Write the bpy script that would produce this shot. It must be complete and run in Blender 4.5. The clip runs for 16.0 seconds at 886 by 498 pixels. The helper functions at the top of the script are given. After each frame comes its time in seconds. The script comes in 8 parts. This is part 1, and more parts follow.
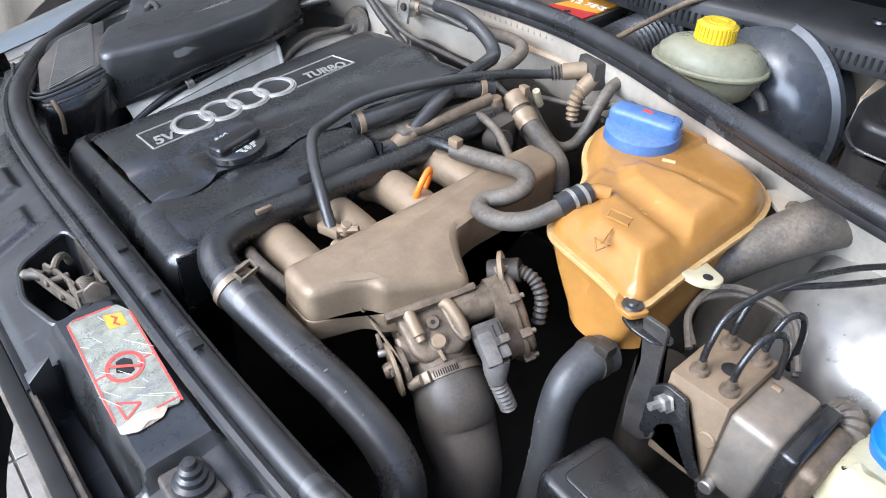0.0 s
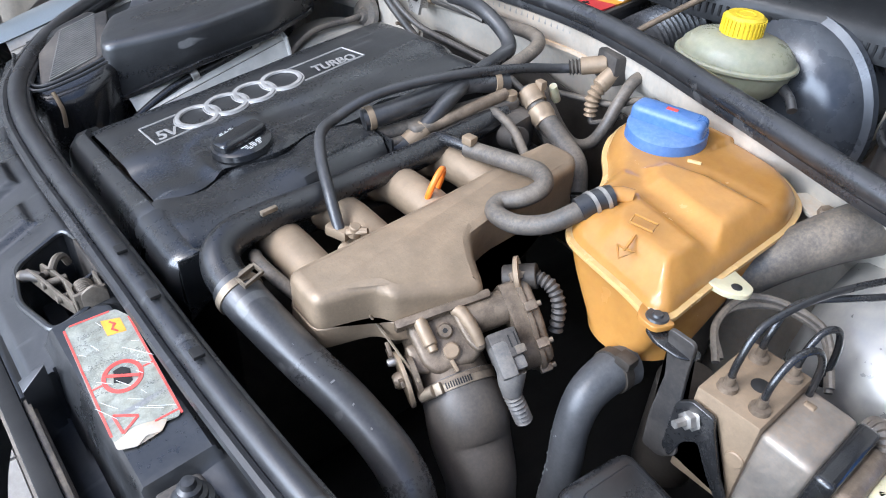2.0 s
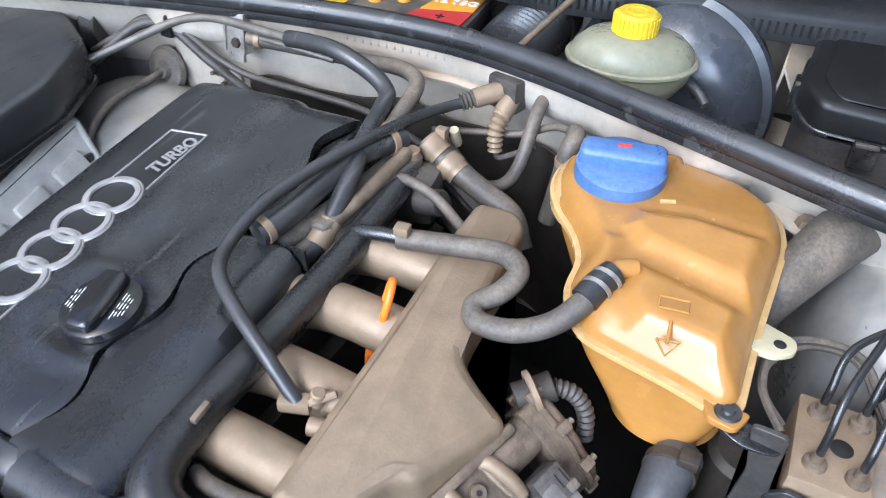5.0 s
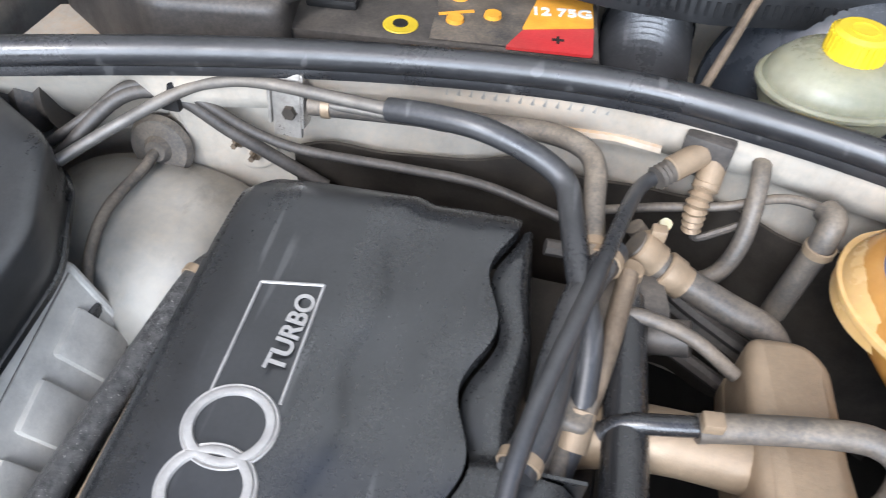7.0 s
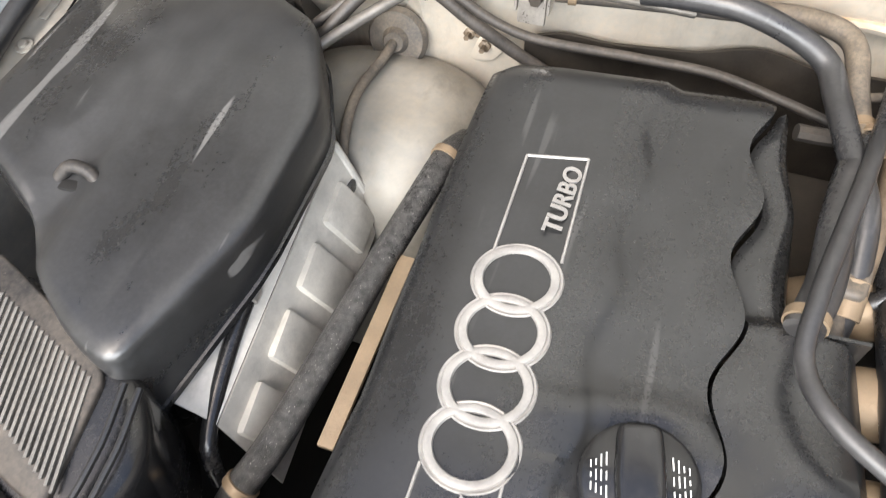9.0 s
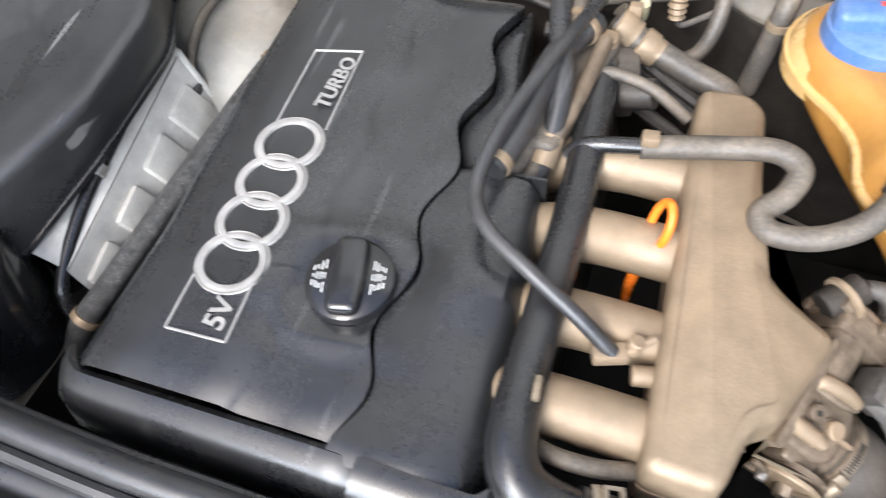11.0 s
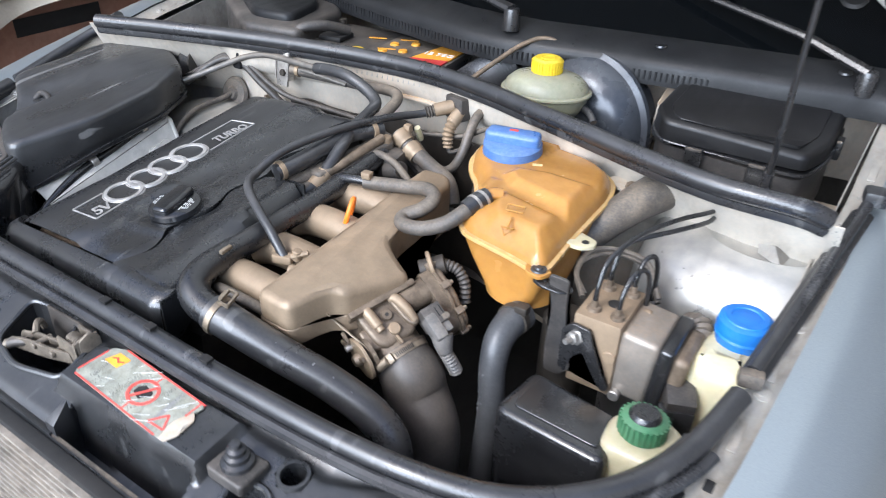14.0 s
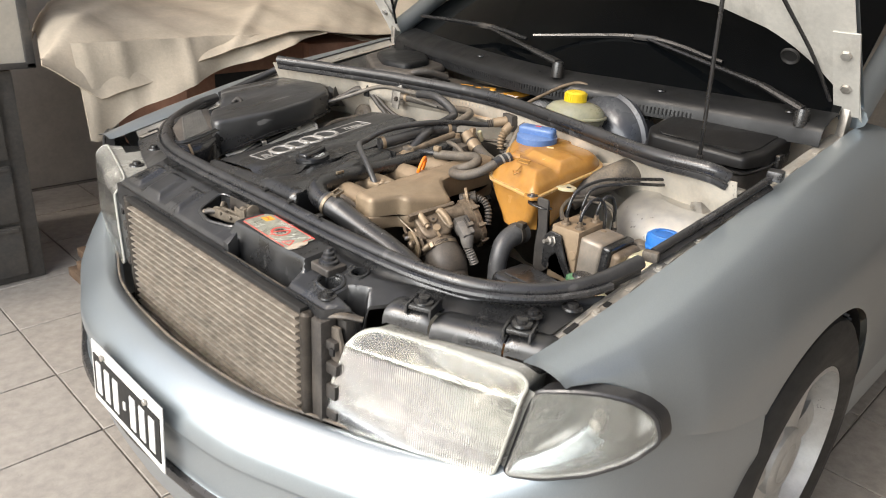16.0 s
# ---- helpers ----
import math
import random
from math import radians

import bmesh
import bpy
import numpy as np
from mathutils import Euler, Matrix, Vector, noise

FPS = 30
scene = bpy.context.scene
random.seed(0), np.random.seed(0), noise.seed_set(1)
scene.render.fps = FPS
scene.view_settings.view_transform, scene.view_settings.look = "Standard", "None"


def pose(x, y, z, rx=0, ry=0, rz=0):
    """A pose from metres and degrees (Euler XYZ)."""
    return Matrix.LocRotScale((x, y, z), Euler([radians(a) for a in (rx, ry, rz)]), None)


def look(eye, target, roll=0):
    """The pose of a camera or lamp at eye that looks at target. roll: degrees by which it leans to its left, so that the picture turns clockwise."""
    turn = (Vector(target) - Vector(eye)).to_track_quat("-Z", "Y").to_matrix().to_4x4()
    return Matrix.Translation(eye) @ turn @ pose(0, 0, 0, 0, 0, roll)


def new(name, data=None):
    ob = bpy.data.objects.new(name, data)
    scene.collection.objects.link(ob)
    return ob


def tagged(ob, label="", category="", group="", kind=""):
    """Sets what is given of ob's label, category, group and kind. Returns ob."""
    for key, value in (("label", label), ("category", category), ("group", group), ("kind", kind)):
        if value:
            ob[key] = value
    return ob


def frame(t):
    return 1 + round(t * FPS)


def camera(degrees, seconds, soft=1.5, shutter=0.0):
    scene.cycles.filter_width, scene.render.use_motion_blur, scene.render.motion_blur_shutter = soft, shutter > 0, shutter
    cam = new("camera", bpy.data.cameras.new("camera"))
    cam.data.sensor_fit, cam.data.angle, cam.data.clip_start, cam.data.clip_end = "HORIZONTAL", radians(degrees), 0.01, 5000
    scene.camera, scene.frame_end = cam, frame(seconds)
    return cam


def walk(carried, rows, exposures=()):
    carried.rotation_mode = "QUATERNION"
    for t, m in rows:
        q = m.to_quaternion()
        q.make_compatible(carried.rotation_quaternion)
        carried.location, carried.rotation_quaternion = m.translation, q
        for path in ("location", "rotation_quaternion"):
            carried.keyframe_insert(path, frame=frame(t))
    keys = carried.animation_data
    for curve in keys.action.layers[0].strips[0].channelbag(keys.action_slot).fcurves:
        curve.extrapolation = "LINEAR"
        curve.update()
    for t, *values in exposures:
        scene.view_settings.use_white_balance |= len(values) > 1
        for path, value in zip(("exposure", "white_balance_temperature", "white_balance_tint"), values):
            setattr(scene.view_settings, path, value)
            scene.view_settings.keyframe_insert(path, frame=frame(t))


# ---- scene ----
cam = camera(62.5, 16.0, soft=1.0, shutter=0.35)
PATH = [
    (0, (0.653, 0.156, 1.23), (-0.544, 1.221, 0.033), 3.1),
    (0.5, (0.64, 0.162, 1.226), (-0.559, 1.21, 0.016), 2.9),
    (1, (0.633, 0.166, 1.221), (-0.559, 1.223, 0.012), 3.6),
    (1.5, (0.627, 0.173, 1.22), (-0.564, 1.218, 0.0), 3.3),
    (2, (0.623, 0.175, 1.221), (-0.574, 1.213, 0.0), 3.1),
    (2.5, (0.618, 0.174, 1.22), (-0.583, 1.217, 0.008), 2.9),
    (3, (0.613, 0.183, 1.22), (-0.575, 1.245, 0.011), 2.4),
    (3.5, (0.578, 0.171, 1.219), (-0.558, 1.295, 0.016), 2.2),
    (3.7, (0.548, 0.163, 1.223), (-0.548, 1.318, 0.013), 2.0),
    (5.8, (0.227, 0.292, 1.238), (-0.229, 1.685, -0.123), 2.1),
    (6, (0.178, 0.312, 1.237), (-0.225, 1.7, -0.145), 2.5),
    (6.5, (0.06, 0.359, 1.239), (-0.244, 1.728, -0.187), 3.4),
    (7, (-0.023, 0.384, 1.228), (-0.282, 1.728, -0.229), 4.0),
    (7.5, (-0.087, 0.388, 1.224), (-0.356, 1.695, -0.266), 3.7),
    (8, (-0.13, 0.355, 1.216), (-0.461, 1.631, -0.288), 2.6),
    (8.2, (-0.143, 0.342, 1.213), (-0.504, 1.599, -0.3), 2.0),
    (10.3, (-0.027, 0.223, 1.245), (-0.55, 1.253, -0.387), -7.4),
    (10.5, (0.003, 0.218, 1.251), (-0.502, 1.257, -0.381), -6.8),
    (11, (0.107, 0.212, 1.256), (-0.365, 1.302, -0.353), -4.7),
    (11.5, (0.229, 0.189, 1.267), (-0.223, 1.351, -0.297), -2.0),
    (12, (0.324, 0.148, 1.279), (-0.171, 1.375, -0.221), -0.8),
    (12.5, (0.372, 0.096, 1.288), (-0.241, 1.391, -0.108), -1.2),
    (13, (0.425, 0.02, 1.287), (-0.299, 1.363, -0.005), -0.8),
    (13.5, (0.521, -0.018, 1.294), (-0.311, 1.37, 0.118), 0.3),
    (14, (0.696, -0.047, 1.286), (-0.234, 1.368, 0.22), 2.1),
    (14.5, (0.826, -0.149, 1.298), (-0.192, 1.264, 0.314), 2.5),
    (15, (0.942, -0.273, 1.295), (-0.156, 1.115, 0.364), 2.6),
    (15.5, (1.048, -0.334, 1.284), (-0.153, 1.014, 0.424), 2.7),
    (16, (1.152, -0.394, 1.236), (-0.126, 0.928, 0.45), 3.5),
]
walk(cam, [(t, look(eye, target, roll)) for t, eye, target, roll in PATH], exposures=[(0.0, 0.78, 5650, 10), (3.5, 0.76, 5450, 10), (6.0, 0.64, 5500, 10), (7.0, 0.80, 5800, 10), (8.2, 0.98, 6350, 10), (10.5, 1.08, 7000, 10), (11.0, 1.03, 6150, 10), (11.5, 0.88, 5300, 10), (12.5, 0.83, 5230, 10), (13.5, 0.76, 5450, 10), (14.5, 0.78, 6150, 10), (15.2, 0.56, 6800, 10), (16.0, 0.45, 7000, 10)])

# ---- world and light ----
SUN_ELEV, SUN_AZ = 52.0, 200.0
world = bpy.data.worlds.new("sky")
scene.world = world
world.use_nodes = True
wn = world.node_tree.nodes
sky = wn.new("ShaderNodeTexSky")
sky.sky_type = "NISHITA"
sky.sun_disc = False
sky.sun_elevation = radians(SUN_ELEV)
sky.sun_rotation = radians(SUN_AZ)
sky.air_density, sky.dust_density = 1.0, 3.0
wn["Background"].inputs[1].default_value = 0.15
world.node_tree.links.new(sky.outputs[0], wn["Background"].inputs[0])
sun_data = bpy.data.lights.new("sun", "SUN")
sun_data.energy, sun_data.angle, sun_data.color = 1.1, radians(14), (1.0, 0.97, 0.93)
sun = new("sun", sun_data)
sun.matrix_world = look((-1.5, -6.0, 7.0), (0.1, 0.6, 0.7))
door_light = bpy.data.lights.new("door_daylight", "AREA")
door_light.shape, door_light.size, door_light.size_y = "RECTANGLE", 3.6, 1.9
door_light.energy, door_light.color = 140.0, (0.93, 0.965, 1.0)
door_sky = new("door_daylight", door_light)
door_sky.matrix_world = look((0.1, -2.6, 2.0), (-0.1, 0.9, 0.7))


# ---- building helpers ----
def add(bm, other):
    """Put the geometry of other into bm."""
    tmp = bpy.data.meshes.new("tmp")
    other.to_mesh(tmp)
    bm.from_mesh(tmp)
    bpy.data.meshes.remove(tmp)
    other.free()
    return bm


def joined(*many):
    bm = bmesh.new()
    for b in many:
        add(bm, b)
    return bm


def finish(me, mat, angle=38):
    me.materials.append(mat)
    me.polygons.foreach_set("use_smooth", [True] * len(me.polygons))
    me.set_sharp_from_angle(angle=radians(angle))


def part(name, bm, mat, parent=None, label="", angle=38):
    """One mesh object, its points in world metres, under a thing or a part."""
    bmesh.ops.recalc_face_normals(bm, faces=bm.faces)
    me = bpy.data.meshes.new(name)
    bm.to_mesh(me)
    bm.free()
    finish(me, mat, angle)
    ob = new(name, me)
    if parent is not None:
        ob.parent = parent
        up = parent.matrix_basis.copy()
        if parent.parent is not None:
            up = parent.parent.matrix_basis @ parent.matrix_parent_inverse @ up
        ob.matrix_parent_inverse = up.inverted()
    if label:
        ob["label"] = label
    return ob


def thing(name, at, label, category, group="", kind=""):
    """An Empty at a thing's base."""
    ob = new(name)
    ob.empty_display_size = 0.05
    ob.matrix_basis = Matrix.Translation(at)
    return tagged(ob, label, category, group, kind)


def turned(bm, m):
    bmesh.ops.transform(bm, matrix=m, verts=bm.verts)
    return bm


def box(c, s, bevel=0.0, rz=0.0, rx=0.0, ry=0.0, seg=2):
    bm = bmesh.new()
    bmesh.ops.create_cube(bm, size=1.0)
    bmesh.ops.scale(bm, vec=s, verts=bm.verts)
    if bevel:
        bmesh.ops.bevel(bm, geom=bm.edges[:], offset=min(bevel, min(s) * 0.48), segments=seg, profile=0.6, affect="EDGES")
    return turned(bm, pose(*c, rx, ry, rz))


def boxes(items):
    """Many small boxes in one mesh: (pose, size) each."""
    vs, fs = [], []
    for m, (a, b, c) in items:
        n = len(vs)
        vs += [tuple(m @ Vector((x * a / 2, y * b / 2, z * c / 2))) for x in (-1, 1) for y in (-1, 1) for z in (-1, 1)]
        fs += [tuple(n + k for k in q) for q in ((0, 1, 3, 2), (4, 6, 7, 5), (0, 4, 5, 1), (2, 3, 7, 6), (0, 2, 6, 4), (1, 5, 7, 3))]
    me = bpy.data.meshes.new("tmp")
    me.from_pydata(vs, [], fs)
    bm = bmesh.new()
    bm.from_mesh(me)
    bpy.data.meshes.remove(me)
    return bm


def spline(pts, sub):
    """Points of a smooth line through pts (with any number of values each)."""
    p = np.array(pts, float)
    if sub <= 1 or len(p) < 3:
        return p
    p = np.vstack([2 * p[0] - p[1], p, 2 * p[-1] - p[-2]])
    out = []
    for i in range(1, len(p) - 2):
        for k in range(sub):
            t = k / sub
            a, b, c, d = p[i - 1:i + 3]
            out.append(0.5 * (2 * b + (c - a) * t + (2 * a - 5 * b + 4 * c - d) * t * t + (3 * b - a - 3 * c + d) * t ** 3))
    out.append(p[-2])
    return np.array(out)


def loft(rings, caps=True):
    bm = bmesh.new()
    rows = [[bm.verts.new(tuple(v)) for v in r] for r in rings]
    n = len(rows[0])
    for a, b in zip(rows, rows[1:]):
        for k in range(n):
            bm.faces.new((a[k], a[(k + 1) % n], b[(k + 1) % n], b[k]))
    if caps:
        bm.faces.new(rows[0][::-1])
        bm.faces.new(rows[-1])
    return bm


def tube(pts, r, sub=6, seg=14, flat=1.0, ribs=0, depth=0.0):
    """A hose through pts; r is one radius or one for each point; ribs: bellows along it."""
    rad = [r] * len(pts) if isinstance(r, (int, float)) else r
    q = spline([(*p, a) for p, a in zip(pts, rad)], sub)
    if ribs:
        s = np.linspace(0, 1, ribs * 4 + 1)
        u = np.linspace(0, 1, len(q))
        q = np.stack([np.interp(s, u, q[:, k]) for k in range(4)], 1)
        q[:, 3] += depth * np.cos(s * ribs * 2 * math.pi)
    c = q[:, :3]
    tang = np.gradient(c, axis=0)
    tang /= np.linalg.norm(tang, axis=1)[:, None] + 1e-12
    nrm = np.cross(tang[0], (0, 0, 1) if abs(tang[0][2]) < 0.9 else (1, 0, 0))
    rings = []
    for k in range(len(c)):
        nrm = nrm - tang[k] * (nrm @ tang[k])
        nrm /= np.linalg.norm(nrm) + 1e-12
        bi = np.cross(tang[k], nrm)
        rings.append([c[k] + q[k, 3] * (nrm * math.cos(a) + bi * flat * math.sin(a)) for a in np.linspace(0, 2 * math.pi, seg, endpoint=False)])
    return loft(rings)


def lathe(prof, seg=28, m=None, hollow=False):
    """A turned body from (radius, height) pairs, about its own z; hollow: a ring with that section."""
    rings = [[(max(r, 1e-4) * math.cos(a), max(r, 1e-4) * math.sin(a), z) for a in np.linspace(0, 2 * math.pi, seg, endpoint=False)] for r, z in prof]
    bm = loft(rings + [rings[0]] if hollow else rings, not hollow)
    if hollow:
        bmesh.ops.remove_doubles(bm, verts=bm.verts, dist=1e-6)
    return turned(bm, m) if m is not None else bm


def axis_pose(at, direction):
    """A pose whose z points along direction."""
    return Matrix.Translation(at) @ Vector(direction).to_track_quat("Z", "Y").to_matrix().to_4x4()


def cyl(a, b, r, bevel=0.001, seg=20):
    h = (Vector(b) - Vector(a)).length
    return lathe([(r - bevel, 0), (r, bevel), (r, h - bevel), (r - bevel, h)], seg, axis_pose(a, Vector(b) - Vector(a)))


def round_poly(pts, r, n=4):
    """An outline in the plane with its corners rounded."""
    out = []
    m = len(pts)
    for i in range(m):
        p, a, b = (np.array(pts[k % m], float) for k in (i, i - 1, i + 1))
        da, db = a - p, b - p
        la, lb = np.linalg.norm(da), np.linalg.norm(db)
        d = min(r, la * 0.45, lb * 0.45)
        s, e = p + da / la * d, p + db / lb * d
        for k in range(n + 1):
            t = k / n
            out.append((1 - t) ** 2 * s + 2 * t * (1 - t) * p + t * t * e)
    return out


def prism(pts, z0, z1, bevel=0.0, rnd=0.0, top=None, m=None):
    """An outline in x, y pulled up from z0 to z1, its upper rim rounded; top(x, y) adds to the upper height."""
    o = np.array(round_poly(pts, rnd) if rnd else pts, float)
    c = o.mean(axis=0)

    def inset(d):
        q = np.roll(o, -1, 0) - np.roll(o, 1, 0)
        q /= np.linalg.norm(q, axis=1)[:, None] + 1e-9
        area = np.sum(o[:, 0] * np.roll(o[:, 1], -1) - np.roll(o[:, 0], -1) * o[:, 1])
        nn = np.stack([-q[:, 1], q[:, 0]], 1) * (1 if area > 0 else -1)
        return o + nn * d

    lift = top or (lambda x, y: 0.0)
    rings = [[(x, y, z0) for x, y in o]]
    for k in ([0, 1, 2, 3] if bevel else [3]):
        a = k / 3 * math.pi / 2
        d = bevel * (1 - math.cos(a)) if bevel else 0
        h = z1 - bevel + bevel * math.sin(a) if bevel else z1
        rings.append([(x, y, h + lift(x, y)) for x, y in inset(d)])
    bm = loft(rings)
    bmesh.ops.triangulate(bm, faces=[f for f in bm.faces if len(f.verts) > 4], ngon_method="EAR_CLIP")
    return turned(bm, m) if m is not None else bm


def sheet(f, nu, nv, thick=0.0):
    """A surface from f(u, v) -> point with u, v in 0..1, given a thickness along its normal."""
    bm = bmesh.new()
    g = [[bm.verts.new(tuple(f(i / nu, j / nv))) for j in range(nv + 1)] for i in range(nu + 1)]
    for i in range(nu):
        for j in range(nv):
            bm.faces.new((g[i][j], g[i + 1][j], g[i + 1][j + 1], g[i][j + 1]))
    if thick:
        bmesh.ops.recalc_face_normals(bm, faces=bm.faces)
        bmesh.ops.solidify(bm, geom=bm.faces[:], thickness=thick)
    return bm


def lettering(text, size, m, depth=0.0006):
    cu = bpy.data.curves.new("lettering", "FONT")
    cu.body, cu.size, cu.extrude, cu.align_x, cu.align_y = text, size, depth, "CENTER", "CENTER"
    cu.offset = size * 0.022
    ob = new("lettering", cu)
    bpy.context.view_layer.update()
    me = bpy.data.meshes.new_from_object(ob)
    bpy.data.objects.remove(ob)
    bm = bmesh.new()
    bm.from_mesh(me)
    bpy.data.meshes.remove(me)
    return turned(bm, m)


# ---- materials ----
DUST = (0.25, 0.20, 0.15)


def surf(name, col, rough=0.5, metal=0.0, dust=0.0, var=0.25, scale=40.0, bump=0.15, coat=0.0, spec=0.5, dust_col=DUST, dust_scale=9.0, speck=0.0, smear=0.12, sss=0.0, stain=0.0, scratch=0.0):
    """Paint, plastic, rubber or metal with mottling, wiped gloss, settled dust in patches and fine specks."""
    m = bpy.data.materials.new(name)
    m.use_nodes = True
    nt = m.node_tree
    n, ln = nt.nodes, nt.links
    p = n["Principled BSDF"]
    tc = n.new("ShaderNodeTexCoord")

    def noise_tex(sc, detail=5.0, rgh=0.55, stretch=None):
        t = n.new("ShaderNodeTexNoise")
        t.inputs["Scale"].default_value, t.inputs["Detail"].default_value, t.inputs["Roughness"].default_value = sc, detail, rgh
        if stretch:
            mp = n.new("ShaderNodeMapping")
            mp.inputs["Scale"].default_value = stretch
            mp.inputs["Rotation"].default_value = (0.2, 0.1, 0.5)
            ln.new(tc.outputs["Object"], mp.inputs["Vector"])
            ln.new(mp.outputs[0], t.inputs["Vector"])
        else:
            ln.new(tc.outputs["Object"], t.inputs["Vector"])
        return t.outputs["Fac"]

    def ramp(value, lo, hi, a=0.0, b=1.0):
        r = n.new("ShaderNodeMapRange")
        for k, v in zip((1, 2, 3, 4), (lo, hi, a, b)):
            r.inputs[k].default_value = v
        ln.new(value, r.inputs[0])
        return r.outputs[0]

    def math_(op, a, b, clamp=False):
        q = n.new("ShaderNodeMath")
        q.operation, q.use_clamp = op, clamp
        for k, v in ((0, a), (1, b)):
            if isinstance(v, (int, float)):
                q.inputs[k].default_value = v
            else:
                ln.new(v, q.inputs[k])
        return q.outputs[0]

    def mix(f, a, b):
        q = n.new("ShaderNodeMix")
        q.data_type = "RGBA"
        ln.new(f, q.inputs[0])
        for k, v in ((6, a), (7, b)):
            if isinstance(v, tuple):
                q.inputs[k].default_value = (*v, 1)
            else:
                ln.new(v, q.inputs[k])
        return q.outputs[2]

    fine = noise_tex(scale * 9, 6, 0.65)
    mid = noise_tex(scale, 6, 0.6)
    big = noise_tex(dust_scale, 8, 0.65)
    colour = mix(ramp(mid, 0.3, 0.7), tuple(c * (1 - var) for c in col), tuple(min(1, c * (1 + var)) for c in col))
    geo = n.new("ShaderNodeNewGeometry")
    sep = n.new("ShaderNodeSeparateXYZ")
    ln.new(geo.outputs["Normal"], sep.inputs[0])
    up = ramp(sep.outputs[2], -0.5, 0.8, 0.30, 1.0)
    patch = math_("ADD", math_("MULTIPLY", ramp(big, 0.34, 0.70), 0.75), math_("MULTIPLY", ramp(fine, 0.35, 0.7), 0.35))
    amt = math_("MULTIPLY", math_("MULTIPLY", patch, up), dust * 1.5, True)
    if speck:
        sp = ramp(noise_tex(620, 2, 0.5), 0.665, 0.72, 0.0, speck)
        amt = math_("MAXIMUM", amt, math_("MULTIPLY", sp, up), True)
    warm = mix(ramp(mid, 0.35, 0.65), tuple(c * 0.82 for c in dust_col), tuple(min(1, c * 1.15) for c in dust_col))
    base = mix(amt, colour, warm)
    if stain:
        st_ = ramp(noise_tex(dust_scale * 2.7, 7, 0.7, (1.0, 0.6, 0.45)), 0.50, 0.66, 0.0, stain)
        base = mix(st_, base, tuple(c * 0.30 for c in dust_col))
    if scratch:
        sc_ = ramp(noise_tex(60, 2, 0.4, (1.0, 0.035, 0.6)), 0.655, 0.69, 0.0, scratch)
        base = mix(sc_, base, (0.30, 0.295, 0.285))
    grain = n.new("ShaderNodeVectorMath")
    grain.operation = "SCALE"
    ln.new(base, grain.inputs[0])
    ln.new(ramp(fine, 0.28, 0.72, 0.90, 1.10), grain.inputs["Scale"])
    ln.new(grain.outputs[0], p.inputs["Base Color"])
    wipe = ramp(noise_tex(14, 5, 0.6, (1.0, 0.22, 1.0)), 0.35, 0.68, -smear, smear)
    rgh = math_("ADD", math_("ADD", ramp(amt, 0, 1, rough, min(1.0, rough + 0.4)), wipe), ramp(fine, 0.3, 0.7, -0.04, 0.04), True)
    ln.new(math_("MAXIMUM", rgh, 0.04), p.inputs["Roughness"])
    if metal:
        ln.new(ramp(amt, 0, 1, metal, 0.0), p.inputs["Metallic"])
    p.inputs["Specular IOR Level"].default_value = spec
    p.inputs["Coat Weight"].default_value = coat
    p.inputs["Coat Roughness"].default_value = 0.06
    if sss:
        p.inputs["Subsurface Weight"].default_value = sss
        p.inputs["Subsurface Radius"].default_value = (0.02, 0.012, 0.004)
        p.inputs["Subsurface Scale"].default_value = 0.6
    bp = n.new("ShaderNodeBump")
    bp.inputs["Strength"].default_value, bp.inputs["Distance"].default_value = bump, 0.0015
    ln.new(math_("ADD", fine, math_("MULTIPLY", mid, 0.6)), bp.inputs["Height"])
    ln.new(bp.outputs[0], p.inputs["Normal"])
    return m


def car_paint(name, col):
    """Metallic silver lacquer: fine flake, faint haze and stray dust specks under a clear coat."""
    m = bpy.data.materials.new(name)
    m.use_nodes = True
    n, ln = m.node_tree.nodes, m.node_tree.links
    p = n["Principled BSDF"]
    tc = n.new("ShaderNodeTexCoord")
    for sc, lo, hi, a, b, slot in ((900.0, 0.3, 0.7, 0.92, 1.08, "flake"), (2.2, 0.3, 0.7, 0.34, 0.42, "haze")):
        t, r = n.new("ShaderNodeTexNoise"), n.new("ShaderNodeMapRange")
        t.inputs["Scale"].default_value, t.inputs["Detail"].default_value = sc, 3.0
        for k, v in zip((1, 2, 3, 4), (lo, hi, a, b)):
            r.inputs[k].default_value = v
        ln.new(tc.outputs["Object"], t.inputs["Vector"])
        ln.new(t.outputs["Fac"], r.inputs[0])
        if slot == "haze":
            ln.new(r.outputs[0], p.inputs["Roughness"])
        else:
            q = n.new("ShaderNodeVectorMath")
            q.operation = "SCALE"
            q.inputs[0].default_value = col
            ln.new(r.outputs[0], q.inputs["Scale"])
            ln.new(q.outputs[0], p.inputs["Base Color"])
    p.inputs["Metallic"].default_value = 0.72
    p.inputs["Coat Weight"].default_value = 0.55
    p.inputs["Coat Roughness"].default_value = 0.10
    return m


